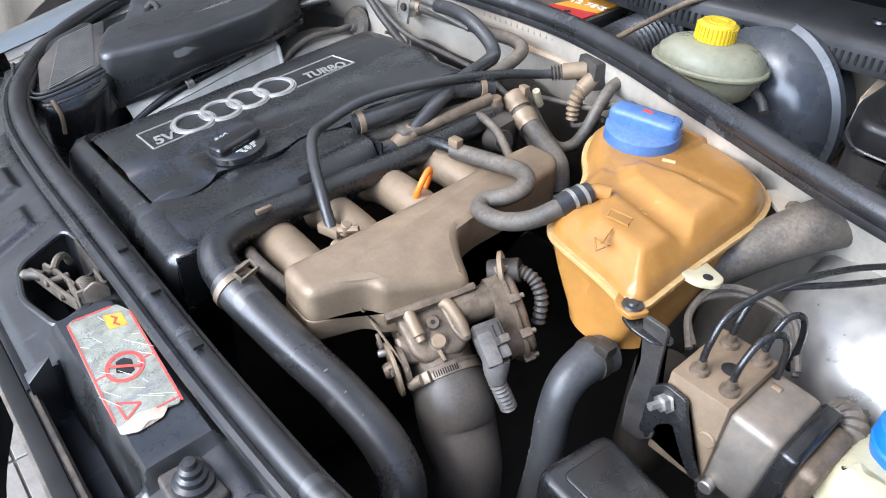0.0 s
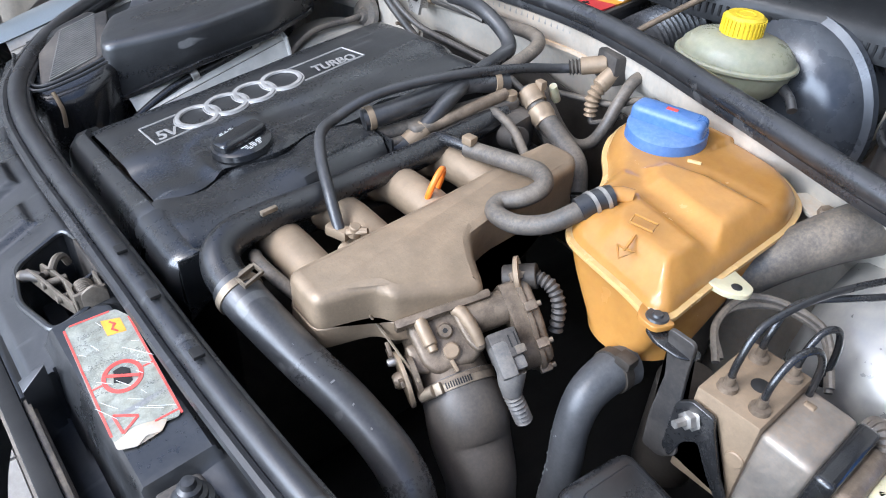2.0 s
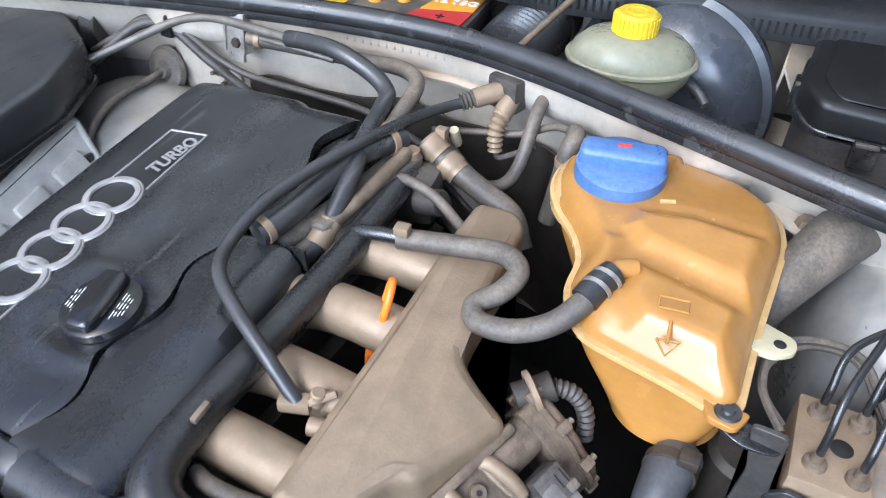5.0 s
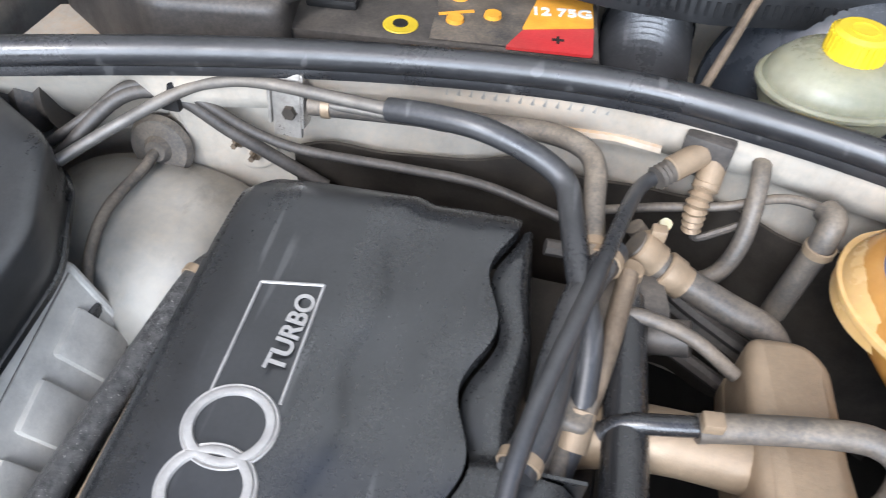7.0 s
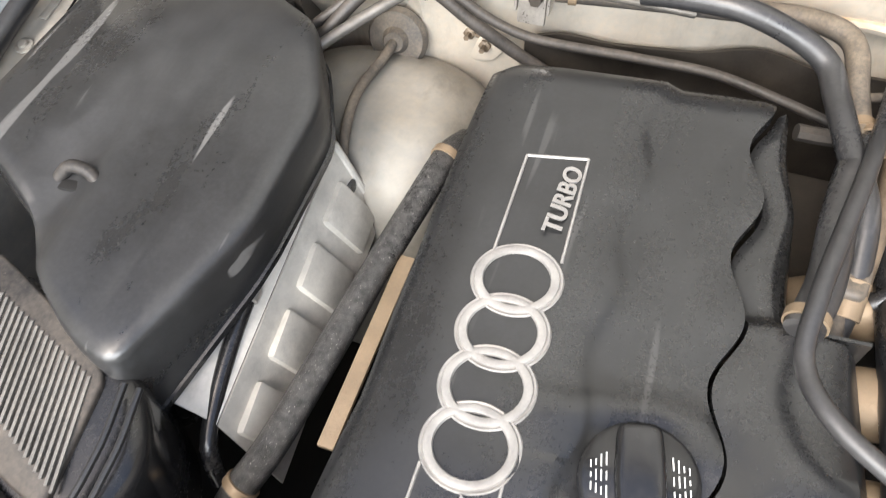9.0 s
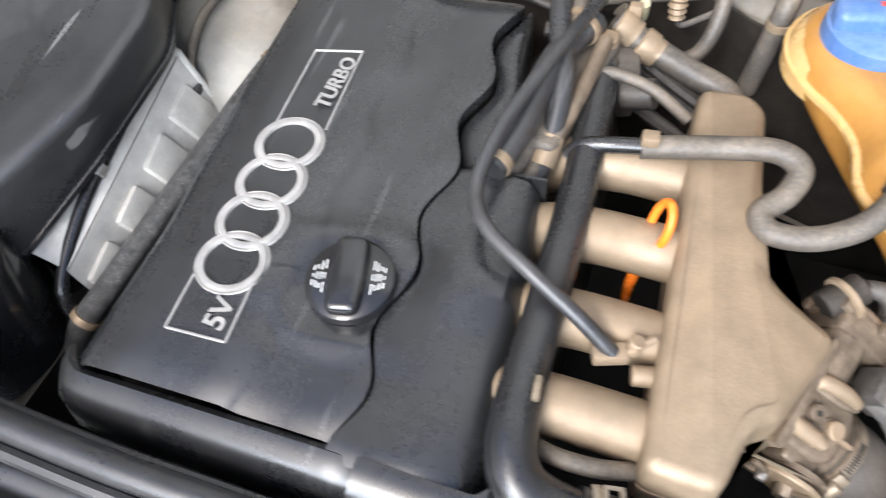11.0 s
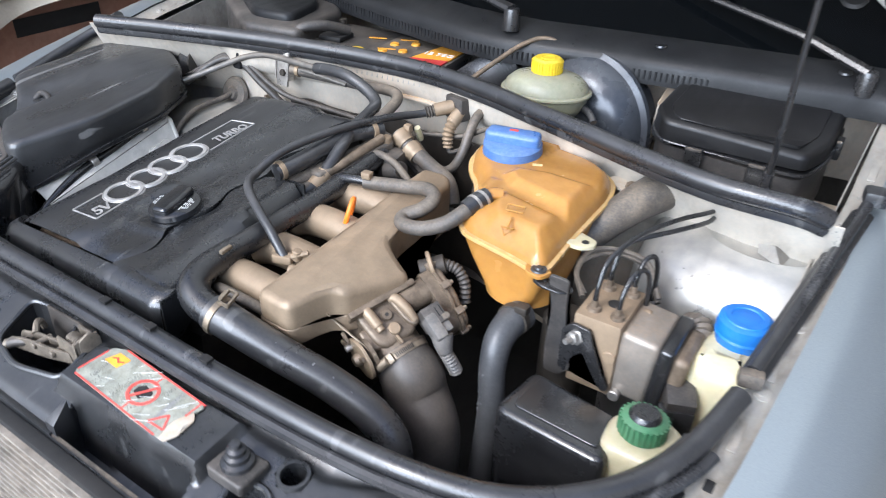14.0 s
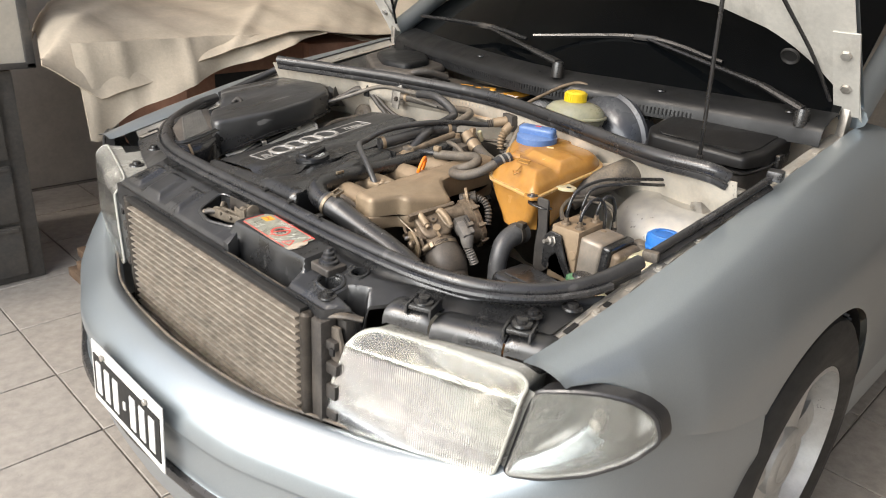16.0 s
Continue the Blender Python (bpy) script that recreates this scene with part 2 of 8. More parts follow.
M = {}
M["cover"] = surf("black_cover_plastic", (0.0155, 0.0157, 0.0162), 0.30, spec=0.80, dust=0.05, var=0.2, scale=30, bump=0.015, dust_col=(0.14, 0.138, 0.135), smear=0.10, scratch=0.10, dust_scale=5)
M["black"] = surf("black_plastic", (0.0110, 0.0114, 0.0125), 0.24, spec=0.7, dust=0.08, scale=30, bump=0.02, dust_col=(0.16, 0.145, 0.13), dust_scale=6)
# scuffs and streaks; the pale grey dust also puts sheen into the lid's colour
M["lid_plastic"] = surf("scuffed_sheen_lid_plastic", (0.0150, 0.0153, 0.0160), 0.36, spec=0.85, dust=0.13, var=0.2, scale=30, bump=0.02, dust_col=(0.15, 0.15, 0.148), smear=0.20, scratch=0.35, dust_scale=4)
M["rib_dust"] = surf("dust_grey_ribs", (0.12, 0.118, 0.112), 0.5, dust=0.4, var=0.15, dust_col=(0.24, 0.22, 0.19))
M["black_dusty"] = surf("dusty_black_plastic", (0.018, 0.018, 0.019), 0.42, dust=0.36, scale=30, dust_col=(0.20, 0.168, 0.135), speck=0.4)
M["panel"] = surf("lock_carrier_plastic", (0.0115, 0.0122, 0.0135), 0.33, spec=0.95, dust=0.10, scale=25, bump=0.05, dust_col=(0.17, 0.163, 0.152), smear=0.14, scratch=0.08, dust_scale=5)
M["rubber"] = surf("rubber", (0.0165, 0.0170, 0.0188), 0.31, spec=0.7, dust=0.09, scale=35, bump=0.1, dust_col=(0.17, 0.16, 0.15), dust_scale=7, scratch=0.12)
M["hose"] = surf("hose_rubber", (0.0200, 0.0206, 0.0225), 0.34, spec=0.7, dust=0.14, scale=35, bump=0.06, dust_col=(0.19, 0.175, 0.16), dust_scale=7, scratch=0.15)
M["hose_brown"] = surf("dust_brown_hose_rubber", (0.046, 0.043, 0.040), 0.40, spec=0.6, dust=0.42, var=0.2, scale=35, bump=0.06, dust_col=(0.15, 0.118, 0.088), dust_scale=5)
M["hose_matte"] = surf("matte_grey_hose_rubber", (0.040, 0.041, 0.044), 0.44, spec=0.6, dust=0.30, var=0.2, scale=35, bump=0.06, dust_col=(0.15, 0.145, 0.138), dust_scale=6)
M["lid_matte"] = surf("matte_black_lid", (0.0075, 0.0075, 0.008), 0.40, spec=0.35, dust=0.04, scale=30, bump=0.03, dust_col=(0.14, 0.13, 0.12))
M["hose_dusty"] = surf("dusty_hose", (0.040, 0.040, 0.041), 0.42, dust=0.60, scale=35, dust_col=(0.24, 0.19, 0.135), stain=0.40, dust_scale=16)
M["alu"] = surf("dusty_cast_aluminium", (0.290, 0.222, 0.150), 0.38, metal=0.40, dust=0.60, var=0.12, scale=40, bump=0.22, dust_col=(0.250, 0.170, 0.100), speck=0.10, stain=0.16, dust_scale=4)
M["alu_dark"] = surf("oily_cast_aluminium", (0.150, 0.118, 0.085), 0.38, metal=0.45, dust=0.5, scale=60, bump=0.35, var=0.4, dust_col=(0.213, 0.152, 0.10), stain=0.6, dust_scale=22)
M["steel"] = surf("zinc_steel", (0.45, 0.43, 0.40), 0.32, metal=0.85, dust=0.35, scale=60, var=0.35)
M["clamp"] = surf("dull_clamp_steel", (0.25, 0.205, 0.15), 0.36, metal=0.6, dust=0.4, scale=60, var=0.4, dust_col=(0.24, 0.175, 0.11))
M["shield"] = surf("heat_shield_aluminium", (0.58, 0.56, 0.515), 0.42, metal=0.30, dust=0.42, scale=30, bump=0.2, var=0.15, dust_col=(0.36, 0.325, 0.275), stain=0.3)
M["paint"] = car_paint("silver_paint", (0.315, 0.355, 0.380))
M["paint_bay"] = surf("dusty_silver_bay_paint", (0.42, 0.415, 0.39), 0.36, metal=0.55, dust=0.42, var=0.12, scale=14, bump=0.06, coat=0.15, dust_col=(0.33, 0.25, 0.165), dust_scale=6.0, stain=0.45, scratch=0.3)
M["paint_wall"] = surf("tan_dusted_bay_paint", (0.56, 0.54, 0.485), 0.38, metal=0.32, dust=0.80, var=0.12, scale=16, bump=0.08, dust_col=(0.45, 0.315, 0.190), dust_scale=5.0, stain=0.28)
M["tank"] = surf("amber_tank_plastic", (0.375, 0.182, 0.042), 0.21, dust=0.04, var=0.16, scale=6, bump=0.03, dust_col=(0.44, 0.31, 0.17), sss=0.25, smear=0.05, dust_scale=8)
M["tank_pale"] = surf("pale_amber_plastic", (0.50, 0.315, 0.125), 0.24, dust=0.08, var=0.10, scale=7, bump=0.03, dust_col=(0.44, 0.34, 0.21), sss=0.25, smear=0.05)
M["blue"] = surf("blue_cap_plastic", (0.050, 0.13, 0.33), 0.36, dust=0.35, var=0.14, scale=20, dust_col=(0.22, 0.25, 0.31))
M["blue_bright"] = surf("bright_blue_plastic", (0.012, 0.15, 0.50), 0.36, dust=0.08, var=0.1, scale=20)
M["yellow"] = surf("yellow_plastic", (0.66, 0.47, 0.012), 0.36, dust=0.15, var=0.14, scale=20, dust_col=(0.45, 0.36, 0.12))
M["green"] = surf("green_plastic", (0.045, 0.17, 0.075), 0.40, dust=0.45, var=0.25, scale=20, dust_col=(0.17, 0.22, 0.14))
M["orange"] = surf("orange_plastic", (0.85, 0.20, 0.015), 0.34, dust=0.06, var=0.12, scale=20, dust_col=(0.4, 0.2, 0.1))
M["cream"] = surf("cream_plastic", (0.50, 0.45, 0.29), 0.32, dust=0.3, var=0.1, scale=14, dust_col=(0.38, 0.32, 0.22), sss=0.2)
M["lamp_grey"] = surf("lamp_edge_plastic", (0.34, 0.34, 0.31), 0.22, dust=0.2, var=0.12, scale=20, dust_col=(0.38, 0.35, 0.29))
M["olive"] = surf("olive_reservoir_plastic", (0.235, 0.24, 0.165), 0.28, dust=0.35, var=0.14, scale=14, dust_col=(0.33, 0.285, 0.215), sss=0.15)
# near-black for black print and parts, and painted-in shade of holes and cavities
M["dark"] = surf("near_black_and_shade", (0.006, 0.006, 0.006), 0.7, dust=0.03, scale=30)
# engine grime, darkened further for the painted shade on the lower bulkhead
M["grime"] = surf("grimy_metal_and_gap_shade", (0.026, 0.023, 0.020), 0.5, metal=0.3, dust=0.22, scale=40, var=0.4, dust_col=(0.15, 0.115, 0.08), stain=0.4)
M["white"] = surf("white_paint_print", (0.75, 0.75, 0.72), 0.5, dust=0.1, var=0.05)
M["chrome"] = surf("satin_badge_metal", (0.34, 0.33, 0.315), 0.34, metal=0.4, dust=0.3, var=0.2, scale=50, dust_col=(0.30, 0.27, 0.235))
M["red"] = surf("red_print", (0.62, 0.04, 0.03), 0.40, dust=0.15, var=0.2, dust_col=(0.5, 0.42, 0.34))
M["redlabel"] = surf("red_battery_label", (0.55, 0.025, 0.03), 0.35, dust=0.2, var=0.1)
M["yellowlabel"] = surf("yellow_battery_label", (0.80, 0.36, 0.03), 0.35, dust=0.12, var=0.15)
M["sticker"] = surf("worn_foil_sticker", (0.40, 0.405, 0.35), 0.22, metal=0.5, dust=0.30, var=0.35, scale=55, bump=0.3, dust_col=(0.40, 0.37, 0.24), dust_scale=40, smear=0.2, stain=0.45, scratch=0.9)
M["booster"] = surf("booster_enamel", (0.030, 0.036, 0.046), 0.26, metal=0.2, dust=0.14, var=0.25, scale=12, dust_col=(0.2, 0.19, 0.18))
M["glassy_black"] = surf("scuttle_plastic", (0.009, 0.0095, 0.0105), 0.40, dust=0.04, scale=20, bump=0.10, dust_col=(0.16, 0.15, 0.135), speck=0.15, spec=0.25)
M["condenser"] = surf("condenser_fins", (0.05, 0.043, 0.036), 0.55, metal=0.3, dust=0.45, var=0.45, scale=70, bump=0.6, dust_col=(0.13, 0.10, 0.075), dust_scale=14)
M["cond_tube"] = surf("condenser_tubes", (0.30, 0.27, 0.23), 0.42, metal=0.4, dust=0.5, var=0.4, scale=50, bump=0.3, dust_col=(0.24, 0.195, 0.15), dust_scale=14)
M["motor"] = surf("dull_silver_motor", (0.27, 0.255, 0.23), 0.36, metal=0.6, dust=0.75, var=0.15, scale=30, bump=0.1, dust_col=(0.27, 0.195, 0.13), dust_scale=9, stain=0.2)
M["plug_grey"] = surf("grey_plug_rubber", (0.105, 0.105, 0.105), 0.5, dust=0.55, var=0.2, scale=40, dust_col=(0.25, 0.21, 0.165), dust_scale=18, stain=0.25)
M["tower"] = surf("silver_tower_paint", (0.40, 0.40, 0.385), 0.30, metal=0.72, dust=0.34, var=0.06, scale=9, bump=0.03, coat=0.2, dust_col=(0.40, 0.325, 0.235), dust_scale=4.0, stain=0.12, scratch=0.15)
M["tower_dull"] = surf("stained_tower_paint", (0.27, 0.26, 0.235), 0.50, metal=0.35, dust=0.5, var=0.2, scale=12, bump=0.06, dust_col=(0.30, 0.245, 0.175), dust_scale=5.0, stain=0.5)
M["chalk"] = surf("rubbed_chalk", (0.20, 0.205, 0.21), 0.8, dust=0.2, var=0.3, scale=200, bump=0.1)
M["latch_metal"] = surf("dull_latch_steel", (0.185, 0.158, 0.125), 0.42, metal=0.5, dust=0.45, var=0.35, scale=70, bump=0.25, dust_col=(0.20, 0.162, 0.118), stain=0.4, dust_scale=16)
M["tyre"] = surf("tyre_rubber", (0.013, 0.013, 0.013), 0.6, dust=0.12, scale=40, dust_col=(0.07, 0.066, 0.06))
M["rim"] = surf("silver_alloy", (0.55, 0.55, 0.53), 0.36, metal=0.6, dust=0.3, var=0.08, dust_col=(0.3, 0.27, 0.23))
M["floor_tile"] = surf("grey_stoneware", (0.33, 0.305, 0.275), 0.38, dust=0.30, var=0.16, scale=30, bump=0.2, dust_col=(0.27, 0.235, 0.2), dust_scale=3, speck=0.3)
M["grout"] = surf("grout", (0.12, 0.11, 0.10), 0.8, dust=0.2)
M["plaster"] = surf("painted_plaster", (0.48, 0.44, 0.39), 0.8, dust=0.2, var=0.08, scale=6, bump=0.3)
M["ceiling"] = surf("ceiling_plaster", (0.62, 0.60, 0.56), 0.85, dust=0.1, var=0.05, scale=5)
M["cloth"] = surf("beige_dust_sheet", (0.50, 0.43, 0.34), 0.85, dust=0.25, var=0.10, scale=12, bump=0.5, dust_col=(0.40, 0.33, 0.25), dust_scale=4)
M["brick_red"] = surf("brown_carton", (0.24, 0.11, 0.07), 0.8, dust=0.3, var=0.2, scale=8)
M["wood"] = surf("pallet_wood", (0.13, 0.075, 0.042), 0.75, dust=0.35, var=0.3, scale=20, bump=0.4)
M["cab_dark"] = surf("dark_grey_cabinet_paint", (0.05, 0.05, 0.05), 0.45, dust=0.25, var=0.15, scale=10)
M["cab_light"] = surf("light_cabinet_panel", (0.55, 0.51, 0.44), 0.5, dust=0.2, var=0.08, scale=8)
M["reflector"] = surf("lamp_reflector", (0.24, 0.245, 0.24), 0.20, metal=1.0, dust=0.0, var=0.03, smear=0.05, bump=0.0)


def glass(name, rough=0.02, col=(1, 1, 1), wave=0.0, wscale=120.0, axis="X", clear=1.0):
    m = bpy.data.materials.new(name)
    m.use_nodes = True
    n, ln = m.node_tree.nodes, m.node_tree.links
    p = n["Principled BSDF"]
    p.inputs["Base Color"].default_value = (*col, 1)
    p.inputs["Roughness"].default_value = rough
    p.inputs["Transmission Weight"].default_value = clear
    p.inputs["IOR"].default_value = 1.45
    tc = n.new("ShaderNodeTexCoord")
    if wave:
        w = n.new("ShaderNodeTexWave")
        w.bands_direction = axis
        w.inputs["Scale"].default_value = wscale
        b = n.new("ShaderNodeBump")
        b.inputs["Strength"].default_value, b.inputs["Distance"].default_value = wave, 0.002
        ln.new(tc.outputs["Object"], w.inputs["Vector"])
        ln.new(w.outputs["Fac"], b.inputs["Height"])
        ln.new(b.outputs[0], p.inputs["Normal"])
    return m


M["lens"] = glass("fluted_lamp_glass", 0.02, (0.96, 0.97, 0.94), 0.09, 90, "X", 0.985)
M["screen"] = surf("tinted_windscreen_glass", (0.002, 0.0025, 0.003), 0.04, dust=0.0, var=0.1, bump=0.0, spec=0.10)
M["lamp_bowl"] = surf("indicator_reflector", (0.19, 0.19, 0.186), 0.24, metal=0.9, dust=0.0, var=0.03, smear=0.05)
M["foil"] = surf("speckled_foil_wrap", (0.022, 0.022, 0.023), 0.36, metal=0.3, dust=0.16, var=0.7, scale=160, bump=0.8, dust_col=(0.40, 0.38, 0.35), dust_scale=120, speck=0.9)
M["pipe"] = surf("dull_steel_pipe", (0.13, 0.126, 0.12), 0.42, metal=0.55, dust=0.4, var=0.3, scale=40, dust_col=(0.24, 0.195, 0.14))
M["bonnet_inner"] = surf("dusty_bonnet_lining_paint", (0.62, 0.605, 0.56), 0.42, metal=0.2, dust=0.3, var=0.08, scale=10, bump=0.05, dust_col=(0.42, 0.37, 0.30), dust_scale=5.0, stain=0.25)


# ---- garage ----
X0, X1, Y0, Y1, H = -2.6, 3.2, -5.5, 5.2, 2.7


def structure(name, bm, mat, label, category, parent=None):
    return tagged(part(name, bm, mat, parent), label, category, kind="structure")


floor = structure("floor", box((0.3, 0.0, -0.03), (8.0, 14.0, 0.05)), M["grout"], "grey grout bed of the tiled garage floor", "floor")
structure("wall_back", box((0.3, Y1 + 0.1, H / 2), (X1 - X0 + 0.4, 0.2, H)), M["plaster"], "plain plastered garage wall behind the car", "wall")
structure("wall_right", box((X0 - 0.1, 1.9, H / 2), (0.2, 6.6, H)), M["plaster"], "plain plastered garage side wall", "wall")
structure("wall_left", box((X1 + 0.1, 1.9, H / 2), (0.2, 6.6, H)), M["plaster"], "plain plastered garage side wall", "wall")
structure("ceiling", box((0.3, 2.95, H + 0.08), (X1 - X0 + 0.4, 4.5, 0.16)), M["ceiling"], "plain plastered garage ceiling", "ceiling")


# ---- car body ----
CX = -0.02
car = thing("car", (CX, 1.5, 0.0), "silver saloon car with its bonnet propped open, parked on tiles", "car")


def mirror(pts):
    return [(2 * CX - p[0], *p[1:]) for p in pts]


def prof_line(prof):
    return spline(prof, 8)


FY = np.concatenate([np.linspace(0.288, 0.36, 8), np.linspace(0.365, 0.45, 22), np.linspace(0.46, 0.56, 10), np.linspace(0.575, 0.70, 18), np.linspace(0.715, 1.20, 24), np.linspace(1.21, 1.33, 18), (1.345,)])


def fender_surface(side):
    """Outer skin of a front wing, u along the car, v from the inner flange over the crown down to the sill, cut out round the wheel."""
    keys = [  # y, inner x, inner z, crown x, crown z, widest x
        (0.30, 0.672, 0.722, 0.745, 0.715, 0.800),
        (0.40, 0.684, 0.742, 0.775, 0.736, 0.835),
        (0.50, 0.694, 0.765, 0.792, 0.757, 0.852),
        (0.70, 0.708, 0.812, 0.805, 0.800, 0.866),
        (0.95, 0.720, 0.868, 0.812, 0.848, 0.872),
        (1.25, 0.722, 0.915, 0.812, 0.888, 0.872),
        (1.75, 0.735, 0.950, 0.815, 0.915, 0.870),
    ]
    ys = [k[0] for k in keys]

    def f(u, v):
        y = FY[round(u * (len(FY) - 1))]
        ix, iz, cx, cz, wx = (np.interp(y, ys, [k[i] for k in keys]) for i in range(1, 6))
        prof = [(ix, iz), ((ix + cx) / 2, (iz + cz) / 2 + 0.008), (cx, cz), (cx * 0.45 + wx * 0.55, cz - 0.045), (wx - 0.004, cz - 0.12), (wx, cz - 0.19), (wx + 0.001, cz - 0.27), (wx - 0.006, 0.40), (wx - 0.03, 0.20)]
        dy = (y - 0.945) / 0.345
        arch = 0.315 + 0.335 * math.sqrt(max(0.0, 1 - dy * dy)) if abs(dy) < 1 else 0.20
        if y < 0.70:
            arch = max(arch if y > 0.605 else 0.0, np.interp(y, (0.28, 0.345, 0.372, 0.390, 0.400, 0.586, 0.70), (0.717, 0.713, 0.694, 0.668, 0.636, 0.574, 0.553)))
        s = v * (len(prof) - 1)
        k = min(int(s), len(prof) - 2)
        t = s - k
        sp = prof_line(prof)
        x, z = sp[min(len(sp) - 1, round(v * (len(sp) - 1)))]
        low = max(arch, 0.20)
        if z < low:
            z = low
            x = np.interp(-z, [-p[1] for p in prof[2:]], [p[0] for p in prof[2:]])
        return (CX + side * x, y, z)

    return f


for side in (1, -1):
    bm = sheet(fender_surface(side), len(FY) - 1, 64)
    bmesh.ops.remove_doubles(bm, verts=bm.verts, dist=0.0006)
    bmesh.ops.dissolve_degenerate(bm, dist=0.0005, edges=bm.edges)
    part("fender", bm, M["paint"], car, "silver front wing", angle=60)

# inner flange of each wing with its slots
for side in (1, -1):
    bm = sheet(lambda u, v: (CX + side * (np.interp(0.36 + 0.89 * u, (0.36, 0.5, 0.7, 0.95, 1.25), (0.680, 0.694, 0.708, 0.720, 0.722)) - 0.034 * v + 0.002),
                             0.36 + 0.89 * u, np.interp(0.36 + 0.89 * u, (0.36, 0.5, 0.7, 0.95, 1.25), (0.735, 0.765, 0.812, 0.868, 0.915)) - 0.004 - 0.010 * v - 0.006 * math.sin(min(1, v * 1.3) * math.pi)), 40, 6, 0.0012)
    part("wing_flange", bm, M["paint_bay"], car, "dusty silver bolted wing flange")
    for y, l in ((0.40, 0.028), (0.477, 0.013), (0.54, 0.04), (0.64, 0.05), (0.76, 0.05), (0.88, 0.05), (1.02, 0.04), (1.14, 0.03)):
        x = np.interp(y, (0.36, 0.5, 0.7, 0.95, 1.25), (0.680, 0.694, 0.708, 0.720, 0.722)) - 0.016
        z = np.interp(y, (0.36, 0.5, 0.7, 0.95, 1.25), (0.735, 0.765, 0.812, 0.868, 0.915)) - 0.0125
        part("flange_slot", box((CX + side * x, y, z), (0.009, l, 0.0022), 0.001, rx=11), M["dark"] if l < 0.03 or y == 0.40 else M["paint_bay"], car)
    for y in (0.452, 0.598, 0.702, 0.822, 0.955):
        x = np.interp(y, (0.36, 0.5, 0.7, 0.95, 1.25), (0.680, 0.694, 0.708, 0.720, 0.722)) - 0.014
        z = np.interp(y, (0.36, 0.5, 0.7, 0.95, 1.25), (0.735, 0.765, 0.812, 0.868, 0.915)) - 0.0120
        part("flange_bolt", lathe([(0.0, 0.004), (0.0045, 0.0038), (0.005, 0.0015), (0.009, 0.001), (0.0095, -0.001)], 14, pose(CX + side * x, y, z, 11)), M["paint_bay"], car)
    # inner wing wall
    part("inner_wing", sheet(lambda u, v: (CX + side * (0.668 - 0.03 * v + 0.02 * u), 0.36 + 0.9 * u, np.interp(0.36 + 0.9 * u, (0.36, 0.7, 1.26), (0.722, 0.80, 0.90)) - 0.50 * v), 12, 6, 0.002), M["paint_bay"], car)

# bumper: profile swept along the nose
BUMP = spline([(0.0, 0.080), (0.15, 0.088), (0.28, 0.108), (0.40, 0.150), (0.52, 0.195), (0.64, 0.248), (0.735, 0.315), (0.797, 0.395), (0.832, 0.49), (0.850, 0.60), (0.862, 0.70)], 8)
BLEN = np.concatenate([[0], np.cumsum(np.linalg.norm(np.diff(BUMP, axis=0), axis=1))])


def bumper_line(s):
    """Plan of the bumper's upper lip, s from -1 to 1: place and outward normal."""
    q = abs(s) * BLEN[-1]
    x, y = np.interp(q, BLEN, BUMP[:, 0]), np.interp(q, BLEN, BUMP[:, 1])
    tx, ty = (np.interp(min(q + 0.01, BLEN[-1]), BLEN, BUMP[:, k]) - np.interp(max(q - 0.01, 0), BLEN, BUMP[:, k]) for k in (0, 1))
    n = math.hypot(tx, ty)
    sg = 1 if s >= 0 else -1
    return CX + sg * x, y, sg * ty / n, -tx / n


BPROF = spline([(-0.030, 0.512), (-0.006, 0.530), (0.010, 0.528), (0.036, 0.508), (0.058, 0.478), (0.064, 0.450), (0.060, 0.436), (0.058, 0.400), (0.059, 0.366), (0.066, 0.350), (0.058, 0.300), (0.040, 0.235), (0.005, 0.200)], 6)


def bumper_surface(u, v):
    s = 2 * u - 1
    x, y, nx, ny = bumper_line(s)
    d, z = BPROF[round(v * (len(BPROF) - 1))]
    a = abs(s)
    side = max(0.0, min(1.0, (a - 0.45) / 0.35))
    if z > 0.36:
        z += np.interp(y, (0.15, 0.20, 0.246, 0.278, 0.304, 0.332, 0.361, 0.392, 0.586, 0.70), (0.0, 0.004, 0.020, 0.034, 0.054, 0.084, 0.114, 0.112, 0.055, 0.034)) * (z - 0.36) / 0.17
    d *= 1 - 0.86 * side
    return (x + nx * d, y + ny * d, z)


part("bumper", sheet(bumper_surface, 84, len(BPROF) - 1, 0.004), M["paint"], car, "silver plastic front bumper", angle=50)
lip = [bumper_line(t) for t in np.linspace(-0.48, 0.40, 30)]
part("bumper_lip_seal", tube([(x - 0.022 * nx, y - 0.022 * ny, 0.526) for x, y, nx, ny in lip], 0.003, sub=2, seg=8), M["hose_dusty"], car)
rub = [(t, *bumper_line(t)) for t in np.linspace(-0.97, 0.97, 60)]
part("rubbing_strip", tube([(x + nx * (0.064 - 0.046 * max(0.0, min(1.0, (abs(t) - 0.45) / 0.35))), y + ny * (0.064 - 0.046 * max(0.0, min(1.0, (abs(t) - 0.45) / 0.35))), 0.348) for t, x, y, nx, ny in rub], 0.011, sub=2, seg=8, flat=1.3), M["black"], car)
for sx in (-1, 1):
    fx, fy, fnx, fny = bumper_line(sx * 0.62)
    part("fog_lamp_trim", lathe([(0.0, 0.003), (0.042, 0.004), (0.050, 0.010), (0.056, 0.008), (0.058, -0.01)], 30, axis_pose((fx + fnx * 0.030, fy + fny * 0.030, 0.262), (fnx, fny, -0.12))), M["rim"], car, "pale round fog lamp trim")

